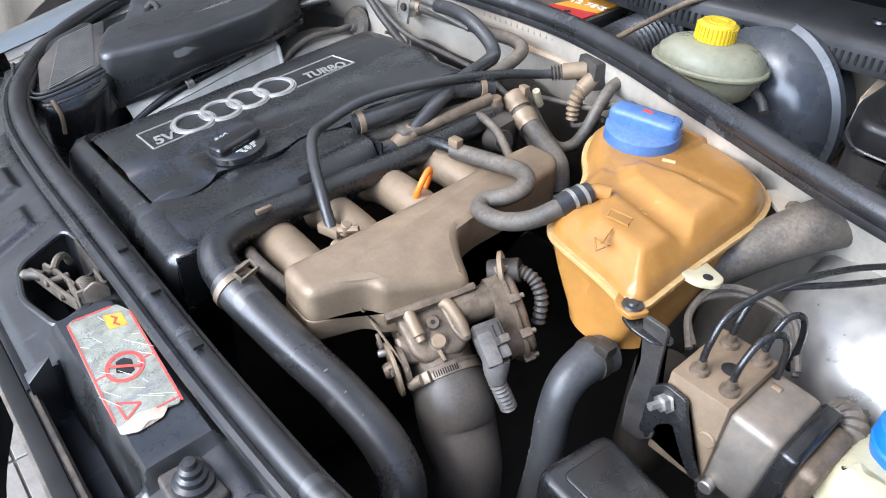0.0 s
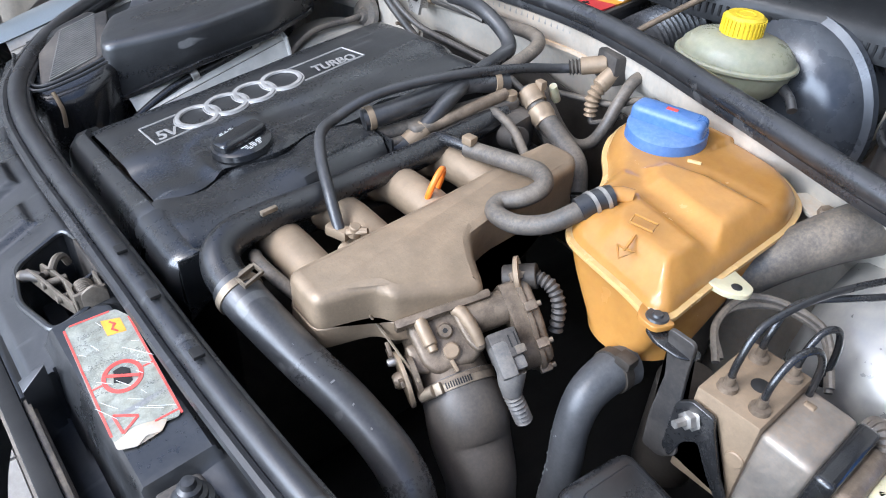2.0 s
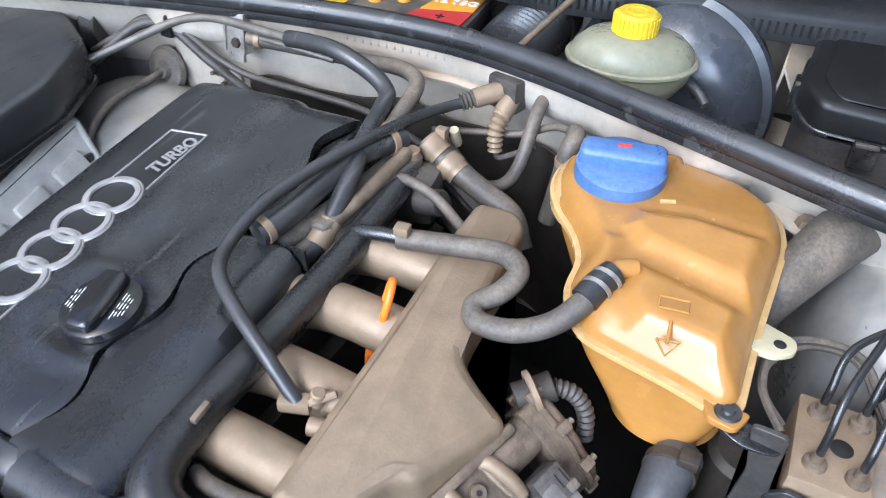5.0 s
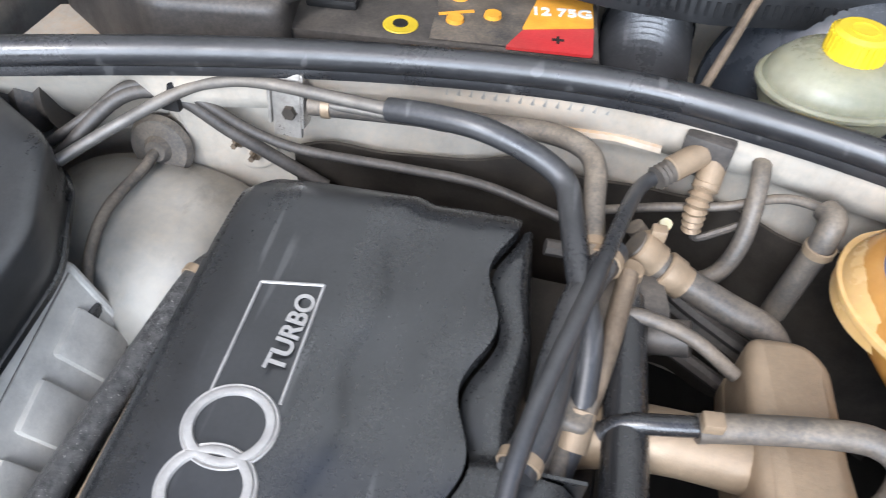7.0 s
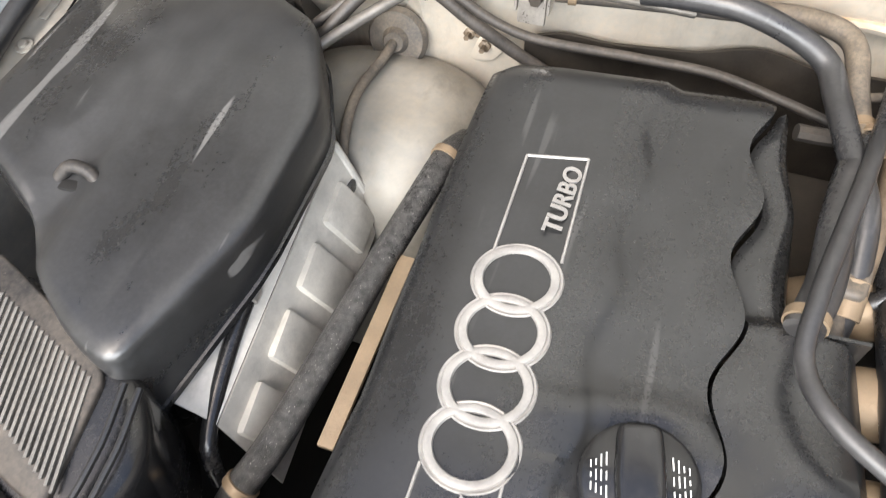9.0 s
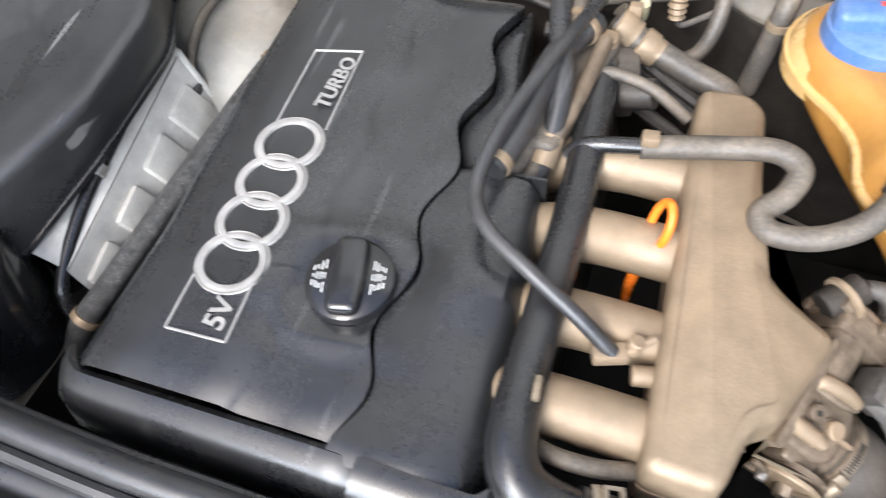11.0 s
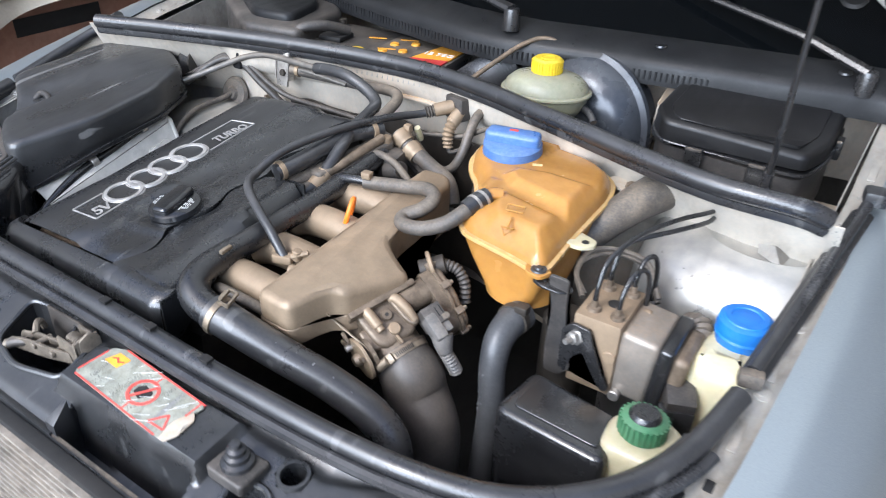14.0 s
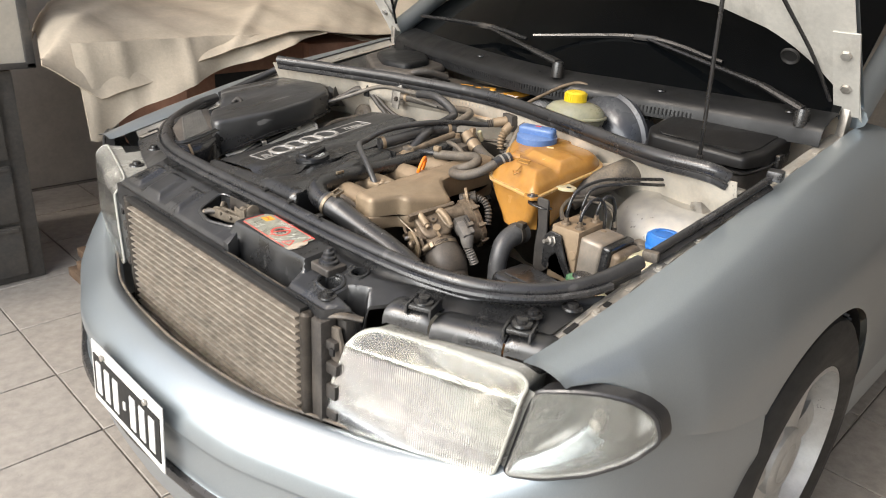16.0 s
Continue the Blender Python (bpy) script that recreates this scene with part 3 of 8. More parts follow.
# number plate: white border, black field, plain bars
plate = part("number_plate", box((0.0, 0.0035, 0.434), (0.296, 0.0025, 0.130), 0.001, rx=-3), M["white"], car, "white bordered black number plate")
part("plate_field", box((0.0, 0.0012, 0.430), (0.278, 0.0025, 0.090), 0.0008, rx=-3), M["dark"], plate)
for k, x in enumerate((-0.112, -0.074, -0.036, 0.036, 0.074, 0.112)):
    part("plate_bar", box((x, -0.0008, 0.430), (0.022, 0.0022, 0.066), 0.0006, rx=-3), M["white"], plate)
part("plate_bar", box((0.0, -0.0008, 0.428), (0.010, 0.0022, 0.016), 0.0006, rx=-3), M["white"], plate)
for x in (-0.09, 0.09):
    part("plate_bolt", cyl((x, 0.003, 0.484), (x, -0.002, 0.484), 0.006), M["steel"], plate)

# condenser in front of the radiator
condenser = thing("condenser", (0.02, 0.16, 0.30), "dusty aluminium condenser with bent fins in front of the radiator", "radiator")
part("core", box((0.02, 0.172, 0.53), (0.60, 0.018, 0.35), 0.002), M["condenser"], condenser)
for k in range(25):
    part("tube", box((0.02, 0.159, 0.372 + k * 0.0133), (0.60, 0.012, 0.0034), 0.0), M["cond_tube"], condenser)
for x in (-0.292, 0.334):
    part("end_tank", cyl((x, 0.165, 0.34), (x, 0.165, 0.705), 0.011, 0.004), M["grime"], condenser)
for x, w in ((0.356, 0.028), (-0.315, 0.026)):
    part("side_bracket", box((x, 0.18, 0.55), (w, 0.03, 0.30), 0.004), M["black_dusty"], condenser)
part("top_rail", box((0.02, 0.164, 0.706), (0.62, 0.016, 0.010), 0.003), M["dark"], condenser)


# ---- lamps ----
def lamp_outline(side):
    return [(0.346, 0.520), (0.372, 0.585), (0.396, 0.655), (0.404, 0.684), (0.425, 0.694), (0.530, 0.702), (0.655, 0.707), (0.676, 0.700), (0.672, 0.655), (0.654, 0.556), (0.531, 0.540), (0.408, 0.522)]


def lamp_y(x, z):
    return 0.168 + 0.30 * max(0, x - 0.33) ** 1.25 + 0.05 * (z - 0.50) + 1.25 * max(0, z - 0.669 - 0.066 * (x - 0.41))


def fan(outline, depth, f, n=14, rnd=0.012):
    """A domed face inside an outline in x, z, at y = f(x, z) + depth."""
    c = np.mean(np.array(outline), axis=0)
    o = np.array(round_poly(outline, rnd, 6))
    bm = bmesh.new()
    rows = []
    for k in range(n, 0, -1):
        rows.append([bm.verts.new((*(lambda p: (p[0], f(p[0], p[1]) + depth, p[1]))(c + (q - c) * k / n),)) for q in o])
    mid = bm.verts.new((c[0], f(*c) + depth, c[1]))
    m = len(o)
    for a, b in zip(rows, rows[1:]):
        for k in range(m):
            bm.faces.new((a[k], a[(k + 1) % m], b[(k + 1) % m], b[k]))
    for k in range(m):
        bm.faces.new((rows[-1][k], rows[-1][(k + 1) % m], mid))
    return bm, [[v.co.copy() for v in rows[0]]]


def flip(bm, side):
    if side < 0:
        bmesh.ops.scale(bm, vec=(-1, 1, 1), verts=bm.verts)
        bmesh.ops.translate(bm, vec=(2 * CX, 0, 0), verts=bm.verts)
    return bm


def headlight(side):
    th = thing("headlight", (CX + side * 0.5, 0.3, 0.48), "rectangular headlight with a clear fluted glass lens", "headlight")
    o = lamp_outline(side)
    front, _ = fan(o, 0.0, lamp_y)
    bmesh.ops.solidify(front, geom=front.faces[:], thickness=0.003)
    lens = part("lens", flip(front, side), M["lens"], th, "fluted clear glass", angle=60)
    lens.visible_shadow = False
    c = np.mean(np.array(o), axis=0)
    oo = round_poly(o, 0.012, 6)
    rings = [[(c[0] + (q[0] - c[0]) * s, lamp_y(c[0] + (q[0] - c[0]) * s, c[1] + (q[1] - c[1]) * s) + d, c[1] + (q[1] - c[1]) * s) for q in oo] for d, s in ((0.005, 0.985), (0.040, 0.95), (0.085, 0.90), (0.100, 0.80), (0.102, 0.05))]
    part("housing_bowl", flip(loft(rings, caps=False), side), M["lamp_bowl"], th, "silvered lamp interior")
    for cx, r in ((0.475, 0.050), (0.585, 0.052)):
        bowl = lathe([(r, -0.030), (r * 0.94, -0.040), (r * 0.76, -0.054), (r * 0.45, -0.066), (0.012, -0.072)], 40, axis_pose((cx, lamp_y(cx, 0.615) + 0.030, 0.612), (-0.12, -1, 0)))
        bmesh.ops.delete(bowl, geom=[f for f in bowl.faces if len(f.verts) > 4], context="FACES")
        part("reflector", flip(bowl, side), M["reflector"], th, "mirror reflector")
    part("lower_blind", flip(sheet(lambda u, v: (0.385 + 0.275 * u, lamp_y(0.385 + 0.275 * u, 0.57) + 0.012 + 0.05 * v, 0.562 + 0.022 * u - 0.008 * v), 10, 4, 0.002), side), M["lamp_grey"], th, "dull inner ledge")
    part("housing", flip(loft([[(q[0], lamp_y(*q) + 0.004, q[1]) for q in oo], [(c[0] + (q[0] - c[0]) * 0.9, 0.34, c[1] + (q[1] - c[1]) * 0.9) for q in oo]], caps=False), side), M["lamp_grey"], th)
    for x, z in ((0.455, 0.612), (0.585, 0.612)):
        bulb = turned(lathe([(0.0, 0.03), (0.010, 0.027), (0.012, 0.0), (0.030, -0.012), (0.034, -0.02)], 20), axis_pose((x, 0.275, z), (0, -1, 0)))
        part("bulb", flip(bulb, side), M["steel"], th)
    rim = tube([(q[0], lamp_y(*q) + 0.004, q[1]) for q in (*oo, oo[0])], 0.0030, sub=1, seg=8)
    part("lens_rim", flip(rim, side), M["lamp_grey"], th)
    return th


IND = [(0.660, 0.552), (0.682, 0.692), (0.727, 0.707), (0.758, 0.712), (0.792, 0.710), (0.817, 0.690), (0.826, 0.655), (0.803, 0.622), (0.763, 0.592), (0.711, 0.568)]


def ind_y(x, z):
    return 0.262 + 1.1 * max(0, x - 0.66) ** 1.45 + 0.10 * (z - 0.55) + 0.25 * max(0, x - 0.79)


def indicator(side):
    th = thing("indicator", (CX + side * 0.75, 0.36, 0.53), "clear corner indicator lamp with prismatic lens", "indicator")
    front, _ = fan(IND, 0.0, ind_y, 10, 0.012)
    bmesh.ops.solidify(front, geom=front.faces[:], thickness=0.003)
    lens = part("lens", flip(front, side), M["lens"], th, "prismatic clear plastic", angle=60)
    lens.visible_shadow = False
    c = np.mean(np.array(IND), axis=0)
    oo = round_poly(IND, 0.012, 6)
    rings = [[(c[0] + (q[0] - c[0]) * s, ind_y(c[0] + (q[0] - c[0]) * s, c[1] + (q[1] - c[1]) * s) + d, c[1] + (q[1] - c[1]) * s) for q in oo] for d, s in ((0.004, 0.995), (0.03, 0.9), (0.05, 0.65), (0.058, 0.35), (0.06, 0.05))]
    part("reflector", flip(loft(rings, caps=False), side), M["lamp_bowl"], th, "mirror reflector")
    part("round_reflector", flip(lathe([(0.040, 0.0), (0.037, -0.014), (0.026, -0.028), (0.012, -0.036), (0.0, -0.037)], 36, axis_pose((0.757, 0.345, 0.652), (0.25, -1, 0.05))), side), M["lamp_bowl"], th, "bright round reflector")
    part("seal", flip(tube([(q[0], ind_y(*q) + 0.004, q[1]) for q in (*oo, oo[0])], 0.0042, sub=1, seg=8), side), M["rubber"], th)
    part("lamp_surround", flip(loft([[(c[0] + (q[0] - c[0]) * s, ind_y(*q) + d, c[1] + (q[1] - c[1]) * s) for q in oo] for d, s in ((0.006, 1.020), (0.012, 1.030), (0.030, 1.045))], caps=False), side), M["rubber"], car)
    part("divider", flip(sheet(lambda u, v: (0.660 + 0.022 * v - 0.014 + 0.016 * u, ind_y(0.66, 0.552 + 0.14 * v) + 0.006, 0.552 + 0.140 * v), 3, 8, 0.002), side), M["lamp_grey"], th, "grey strip beside the headlight")
    part("bulb", flip(lathe([(0.0, 0.025), (0.009, 0.02), (0.010, 0.0), (0.014, -0.01)], 16, axis_pose((0.750, 0.345, 0.650), (0.2, -1, 0))), side), M["steel"], th)
    return th


for side in (1, -1):
    headlight(side)
    indicator(side)


# ---- wheel ----
def wheel(x, y):
    th = thing("wheel", (x, y, 0.0), "alloy wheel with a black road tyre on the floor", "wheel")
    s = 1 if x > CX else -1
    m = axis_pose((x, y, 0.315), (s, 0, 0))
    t = lathe([(0.215, -0.095), (0.245, -0.104), (0.285, -0.102), (0.307, -0.088), (0.316, -0.06), (0.318, 0.0), (0.316, 0.06), (0.307, 0.088), (0.285, 0.102), (0.245, 0.104), (0.215, 0.095), (0.210, 0.08), (0.210, -0.08)], 60, m, True)
    tyre = part("tyre", t, M["tyre"], th, "black tyre")
    block = boxes([(m @ Matrix.Rotation(2 * math.pi * (a + (0.5 if off > 0 else 0)) / 64, 4, "Z") @ pose(0.3175, 0, off, 18), (0.006, 0.022, 0.028)) for a in range(64) for off in (-0.062, -0.022, 0.022, 0.062)])
    tagged(part("tread", block, M["tyre"], tyre), kind="stuff")
    rim = part("rim", lathe([(0.214, -0.08), (0.214, 0.094), (0.205, 0.096), (0.196, 0.070), (0.185, 0.02), (0.185, -0.08)], 48, m, True), M["rim"], th)
    for k in range(6):
        a = 2 * math.pi * k / 6
        sp = sheet(lambda u, v: ((0.035 + 0.16 * u), (v - 0.5) * (0.085 - 0.02 * u + 0.05 * max(0, u - 0.8) * 5), 0.075 - 0.012 * (2 * v - 1) ** 2 - 0.012 * u), 8, 8, 0.012)
        part("spoke", turned(sp, m @ Matrix.Rotation(a, 4, "Z")), M["rim"], rim)
    part("hub", lathe([(0.0, 0.086), (0.040, 0.0855), (0.043, 0.0835), (0.046, 0.0850), (0.066, 0.083), (0.073, 0.078), (0.076, 0.06), (0.076, 0.0)], 40, m), M["rim"], th)
    part("brake_disc", lathe([(0.0, 0.01), (0.14, 0.01), (0.14, -0.012), (0.0, -0.012)], 40, m), M["grime"], th)
    return th


wheel(0.755, 0.945)
wheel(2 * CX - 0.755, 0.945)
for side in (1, -1):
    liner = sheet(lambda u, v: (CX + side * (0.855 - 0.25 * v), 0.945 + 0.352 * math.cos(-0.25 + (math.pi + 0.5) * u), 0.312 + 0.340 * math.sin(-0.25 + (math.pi + 0.5) * u)), 30, 4, 0.002)
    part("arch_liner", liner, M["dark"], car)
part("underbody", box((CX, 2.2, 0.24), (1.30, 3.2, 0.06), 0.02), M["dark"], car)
for side in (1, -1):
    part("rocker_panel", box((CX + side * 0.80, 2.3, 0.26), (0.10, 2.0, 0.14), 0.03), M["paint"], car)
    part("front_door", sheet(lambda u, v: (CX + side * (0.868 - 0.02 * (2 * v - 1) ** 2 - 0.04 * max(0, v - 0.85) / 0.15), 1.36 + 1.2 * u, 0.28 + 0.66 * v), 10, 12, 0.02), M["paint"], car)

# ---- windscreen, scuttle, wipers ----
part("roof", sheet(lambda u, v: (CX + (2 * u - 1) * 0.62, 2.05 + 1.6 * v, 1.425 + 0.03 * math.sin(v * 3.1) - 0.05 * (2 * u - 1) ** 4), 12, 8, 0.01), M["paint"], car)
for side in (1, -1):
    part("windscreen_pillar", tube([(CX + side * 0.715, 1.27, 0.94), (CX + side * 0.68, 1.7, 1.20), (CX + side * 0.61, 2.10, 1.42)], 0.03, seg=10), M["paint"], car)
SCUT = ((-0.70, 1.235), (-0.43, 1.135), (-0.20, 1.075), (0.0, 1.040), (0.09, 1.040), (0.22, 1.072), (0.42, 1.112), (0.66, 1.155))


def scuttle_y(x):
    return np.interp(x, [p[0] for p in SCUT], [p[1] for p in SCUT])


def screen_y(x):
    """Where the scuttle meets the glass."""
    return scuttle_y(x) + 0.075 + 0.03 * max(0.0, -x)


part("windscreen", sheet(lambda u, v: (CX + (2 * u - 1) * (0.70 - 0.10 * v), screen_y(CX + (2 * u - 1) * 0.70) - 0.01 + 0.80 * v, 0.948 + 0.47 * v), 20, 10, 0.005), M["screen"], car, "dark tinted windscreen glass")
scuttle = part("scuttle_panel", sheet(lambda u, v: (-0.70 + 1.38 * u, scuttle_y(-0.70 + 1.38 * u) + (0.0, 0.024, 0.08, 0.176, 0.40, 0.60, 0.80, 1.0)[round(v * 7)] * (screen_y(-0.70 + 1.38 * u) - scuttle_y(-0.70 + 1.38 * u)), (0.890, 0.916, 0.926, 0.932, 0.940, 0.945, 0.950, 0.952)[round(v * 7)]), 60, 7, 0.003), M["glassy_black"], car, "black plastic scuttle panel")
ribs = boxes([(pose(x, scuttle_y(x) + 0.0012, 0.905), (0.0032, 0.0028, 0.014)) for x in np.linspace(-0.62, 0.42, 120)])
tagged(part("scuttle_ribs", ribs, M["glassy_black"], scuttle), kind="stuff")
for x in (-0.21, 0.33, 0.60):
    part("scuttle_clip", lathe([(0.0, 0.004), (0.010, 0.003), (0.011, 0.0)], 18, pose(x, scuttle_y(x) + 0.040, 0.9425)), M["black"], scuttle)


def wiper(pivot, elbow, hook, tip0, tip1):
    th = thing("wiper", pivot, "black windscreen wiper arm with a rubber blade", "wiper")
    part("pivot_cap", lathe([(0.0, 0.010), (0.012, 0.008), (0.014, 0.002), (0.015, -0.028)], 20, pose(pivot[0], pivot[1], pivot[2] - 0.006)), M["black"], th)
    part("arm_root", tube([pivot, elbow], [0.013, 0.011], seg=8, flat=0.6), M["black"], th)
    part("arm", tube([elbow, hook], [0.010, 0.006], seg=8, flat=0.6), M["black"], th)
    part("hook_joint", box(hook, (0.06, 0.016, 0.014), 0.004, rz=math.degrees(math.atan2(tip1[1] - tip0[1], tip1[0] - tip0[0]))), M["black_dusty"], th)
    part("blade", tube([tip0, hook, tip1], [0.005, 0.007, 0.005], seg=6), M["black"], th, "black backed rubber blade")
    return th


wiper((0.631, 1.165, 0.956), (0.526, 1.193, 0.985), (0.19, 1.27, 1.035), (0.40, 1.262, 1.008), (-0.075, 1.165, 1.012))
wiper((0.087, 1.066, 0.974), (-0.026, 1.111, 0.984), (-0.28, 1.21, 1.01), (-0.10, 1.17, 1.0), (-0.58, 1.24, 1.005))

# ---- bonnet ----
bonnet = thing("bonnet", (CX, 1.28, 0.93), "silver bonnet propped open, pale dusty inner frame showing", "bonnet")
BD = Vector((0, -0.60, 0.80))


def bonnet_point(u, v, off=0.0):
    x = (2 * u - 1)
    a = abs(x)
    s0 = 0.005 + 0.26 * (1 - a ** 5.0)
    s = s0 + (1.06 - 0.05 * x * x - s0) * v
    p = Vector((CX + x * (0.735 - 0.06 * v), 1.275, 0.932)) + BD * s
    bow = 0.03 * (1 - x * x)
    return p + Vector((0, 0.80, 0.60)) * (bow + off)


part("outer_skin", sheet(lambda u, v: bonnet_point(u, v, 0.012), 28, 16, 0.0012), M["paint"], bonnet, "silver outer skin", angle=60)
inner = bmesh.new()
for (u0, u1, v0, v1) in ((0.0, 0.13, 0, 1), (0.87, 1.0, 0, 1), (0.13, 0.87, 0, 0.10), (0.13, 0.87, 0.88, 1), (0.46, 0.54, 0.10, 0.88)):
    add(inner, sheet(lambda u, v: bonnet_point(u0 + (u1 - u0) * u, v0 + (v1 - v0) * v, -0.004 - 0.012 * math.sin(math.pi * u) * math.sin(math.pi * min(1, v * 1.0))), 10, 16, 0.0012))
part("inner_frame", inner, M["bonnet_inner"], bonnet, "dusty pale inner frame")
part("inner_skin", sheet(lambda u, v: bonnet_point(0.12 + 0.76 * u, 0.09 + 0.8 * v, 0.004 + 0.004 * math.sin(u * 19) * math.sin(v * 13)), 40, 28, 0.002), M["bonnet_inner"], bonnet, "dusty silver inner skin")
part("frame_hole_ring", lathe([(0.0, 0.001), (0.014, 0.001), (0.018, 0.005), (0.020, 0.0)], 20, axis_pose((0.581, 1.165, 1.055), (0, -0.8, -0.6))), M["dark"], bonnet)
for side in (1, -1):
    hx = CX + side * 0.705
    hinge = part("hinge", sheet(lambda u, v: (hx + (v - 0.5) * 0.05 * side, 1.262 - 0.13 * u, 0.945 + 0.17 * u), 6, 4, 0.004), M["bonnet_inner"], bonnet, "pale bonnet hinge plate")
    for k in (0.35, 0.75):
        part("hinge_bolt", lathe([(0.0, 0.006), (0.010, 0.005), (0.012, 0.0)], 6, axis_pose((hx, 1.258 - 0.13 * k, 0.943 + 0.17 * k), (0, -0.8, -0.6))), M["paint_bay"], hinge)
    part("hinge_arm", box((hx, 1.262, 0.925), (0.018, 0.03, 0.07), 0.004), M["steel"], hinge)
    part("hinge_cable", tube([(hx - side * 0.03, 1.235, 0.97), (hx - side * 0.07, 1.17, 1.07), (hx - side * 0.13, 1.08, 1.19), (hx - side * 0.2, 0.95, 1.36)], 0.004, seg=8), M["black"], bonnet)
rod = thing("prop_rod", (0.58, 0.85, 0.86), "thin black bonnet prop rod standing in its bracket", "prop rod")
part("rod", tube([(0.579, 0.855, 0.855), (0.580, 0.85, 0.90), (0.585, 0.80, 1.25), (0.60, 0.745, 1.60)], 0.0038, seg=10), M["black"], rod)
part("rod_boot", tube([(0.579, 0.855, 0.862), (0.580, 0.851, 0.90)], [0.009, 0.006], sub=1, seg=12), M["rubber"], rod)
gus = bmesh.new()
ga, gb, gc, gd, ge = (gus.verts.new(p) for p in ((0.581, 0.858, 0.866), (0.598, 0.812, 0.812), (0.630, 0.798, 0.808), (0.645, 0.872, 0.818), (0.600, 0.862, 0.858)))
for tri in ((ga, gb, gc), (ga, gc, ge), (ge, gc, gd)):
    gus.faces.new(tri)
bmesh.ops.solidify(gus, geom=gus.faces[:], thickness=0.002)
part("rod_bracket", gus, M["paint_bay"], rod, "folded silver gusset", angle=20)

# ---- bay walls ----
SEAL = ((-0.62, 0.745), (-0.48, 0.800), (-0.30, 0.858), (-0.125, 0.897), (0.02, 0.910), (0.14, 0.893), (0.24, 0.866), (0.34, 0.838), (0.45, 0.806), (0.54, 0.788), (0.63, 0.790))


def seal_y(x):
    return np.interp(x, [p[0] for p in SEAL], [p[1] for p in SEAL])


bulk = structure("bulkhead", sheet(lambda u, v: (-0.62 + 1.25 * u, seal_y(-0.62 + 1.25 * u) + (0.0, 0.002, 0.004, 0.010, 0.026, 0.034, 0.036, 0.05)[round(v * 7)] + 0.055 * max(0.0, min(1.0, (1.25 * u - 0.95) / 0.08)) * min(1.0, round(v * 7) / 2) + 0.085 * max(0.0, min(1.0, (0.25 - 1.25 * u) / 0.10)) * min(1.0, round(v * 7) / 2), (0.890, 0.870, 0.850, 0.835, 0.825, 0.800, 0.72, 0.50)[round(v * 7)]), 60, 7, 0.002), M["paint_wall"], "dusty silver pressed steel bulkhead with pipes and grommets", "bulkhead")
part("pressed_ridge", tube([(x, seal_y(x) + 0.006, 0.838) for x in np.linspace(-0.16, 0.06, 12)], 0.006, sub=2, seg=8), M["paint_wall"], bulk)
for k in range(15):
    x = -0.13 + 0.0105 * k
    part("stamped_bar", box((x, seal_y(x) + 0.0015, 0.868), (0.006, 0.002, 0.009), 0.0005, rz=-10), M["paint_bay"], bulk)
# added dark sheet on the lower bulkhead, imitating the shadow gap behind the engine
part("shade_sheet", sheet(lambda u, v: (-0.27 + 0.62 * u, seal_y(-0.27 + 0.62 * u) + 0.020 - 0.006 * v + 0.003 * math.sin(u * 40), 0.784 - 0.24 * v + 0.006 * math.sin(u * 23)), 50, 8, 0.004), M["grime"], bulk, "dark sheet imitating the shadow gap behind the engine")
plenum = structure("plenum_floor", sheet(lambda u, v: (-0.66 + 1.34 * u, seal_y(-0.62 + 1.25 * u) + 0.004 + 0.34 * v, 0.885 - 0.13 * math.sin(min(1, v * 4) * math.pi / 2)), 40, 10, 0.002), M["paint_wall"], "dusty silver plenum tray behind the bulkhead", "plenum")
structure("plenum_back", sheet(lambda u, v: (-0.68 + 1.36 * u, scuttle_y(-0.68 + 1.36 * u) + 0.13, 0.74 + 0.20 * v), 30, 4, 0.002), M["paint_wall"], "dusty silver rear wall of the plenum chamber", "plenum")
def tower_ring(cx, cy, rx, ry, z, n=2.0, tilt=0.0, count=56):
    """One level of a strut tower, squarer with a larger n."""
    out = []
    for a in np.linspace(0, 2 * math.pi, count, endpoint=False):
        c, s = math.cos(a), math.sin(a)
        q = (abs(c) ** n + abs(s) ** n) ** (-1 / n)
        out.append((cx + rx * q * c, cy + ry * q * s, z + tilt * ry * q * s))
    return out


strut = structure("strut_tower_left", loft([tower_ring(0.600, 0.872, rx, ry, z, n, 0.10) for rx, ry, z, n in ((0.168, 0.160, 0.50, 3), (0.160, 0.152, 0.66, 3), (0.157, 0.149, 0.715, 3), (0.153, 0.145, 0.755, 3), (0.146, 0.137, 0.783, 2.8), (0.134, 0.124, 0.800, 2.6), (0.117, 0.106, 0.809, 2.4), (0.114, 0.102, 0.8125, 2.4), (0.085, 0.075, 0.819, 2.2), (0.080, 0.070, 0.8165, 2.2), (0.045, 0.04, 0.818, 2), (0.012, 0.01, 0.818, 2))]), M["tower"], "silver domed strut tower", "strut tower")
structure("strut_tower_right", loft([tower_ring(-0.392, 0.786, rx, ry, z, n, 0.16) for rx, ry, z, n in ((0.132, 0.108, 0.48, 3), (0.130, 0.106, 0.64, 3), (0.126, 0.102, 0.690, 3), (0.118, 0.095, 0.718, 2.8), (0.102, 0.082, 0.738, 2.6), (0.082, 0.066, 0.748, 2.4), (0.078, 0.062, 0.752, 2.3), (0.050, 0.04, 0.757, 2), (0.012, 0.01, 0.758, 2))]), M["tower_dull"], "silver domed strut tower with dried stains", "strut tower")
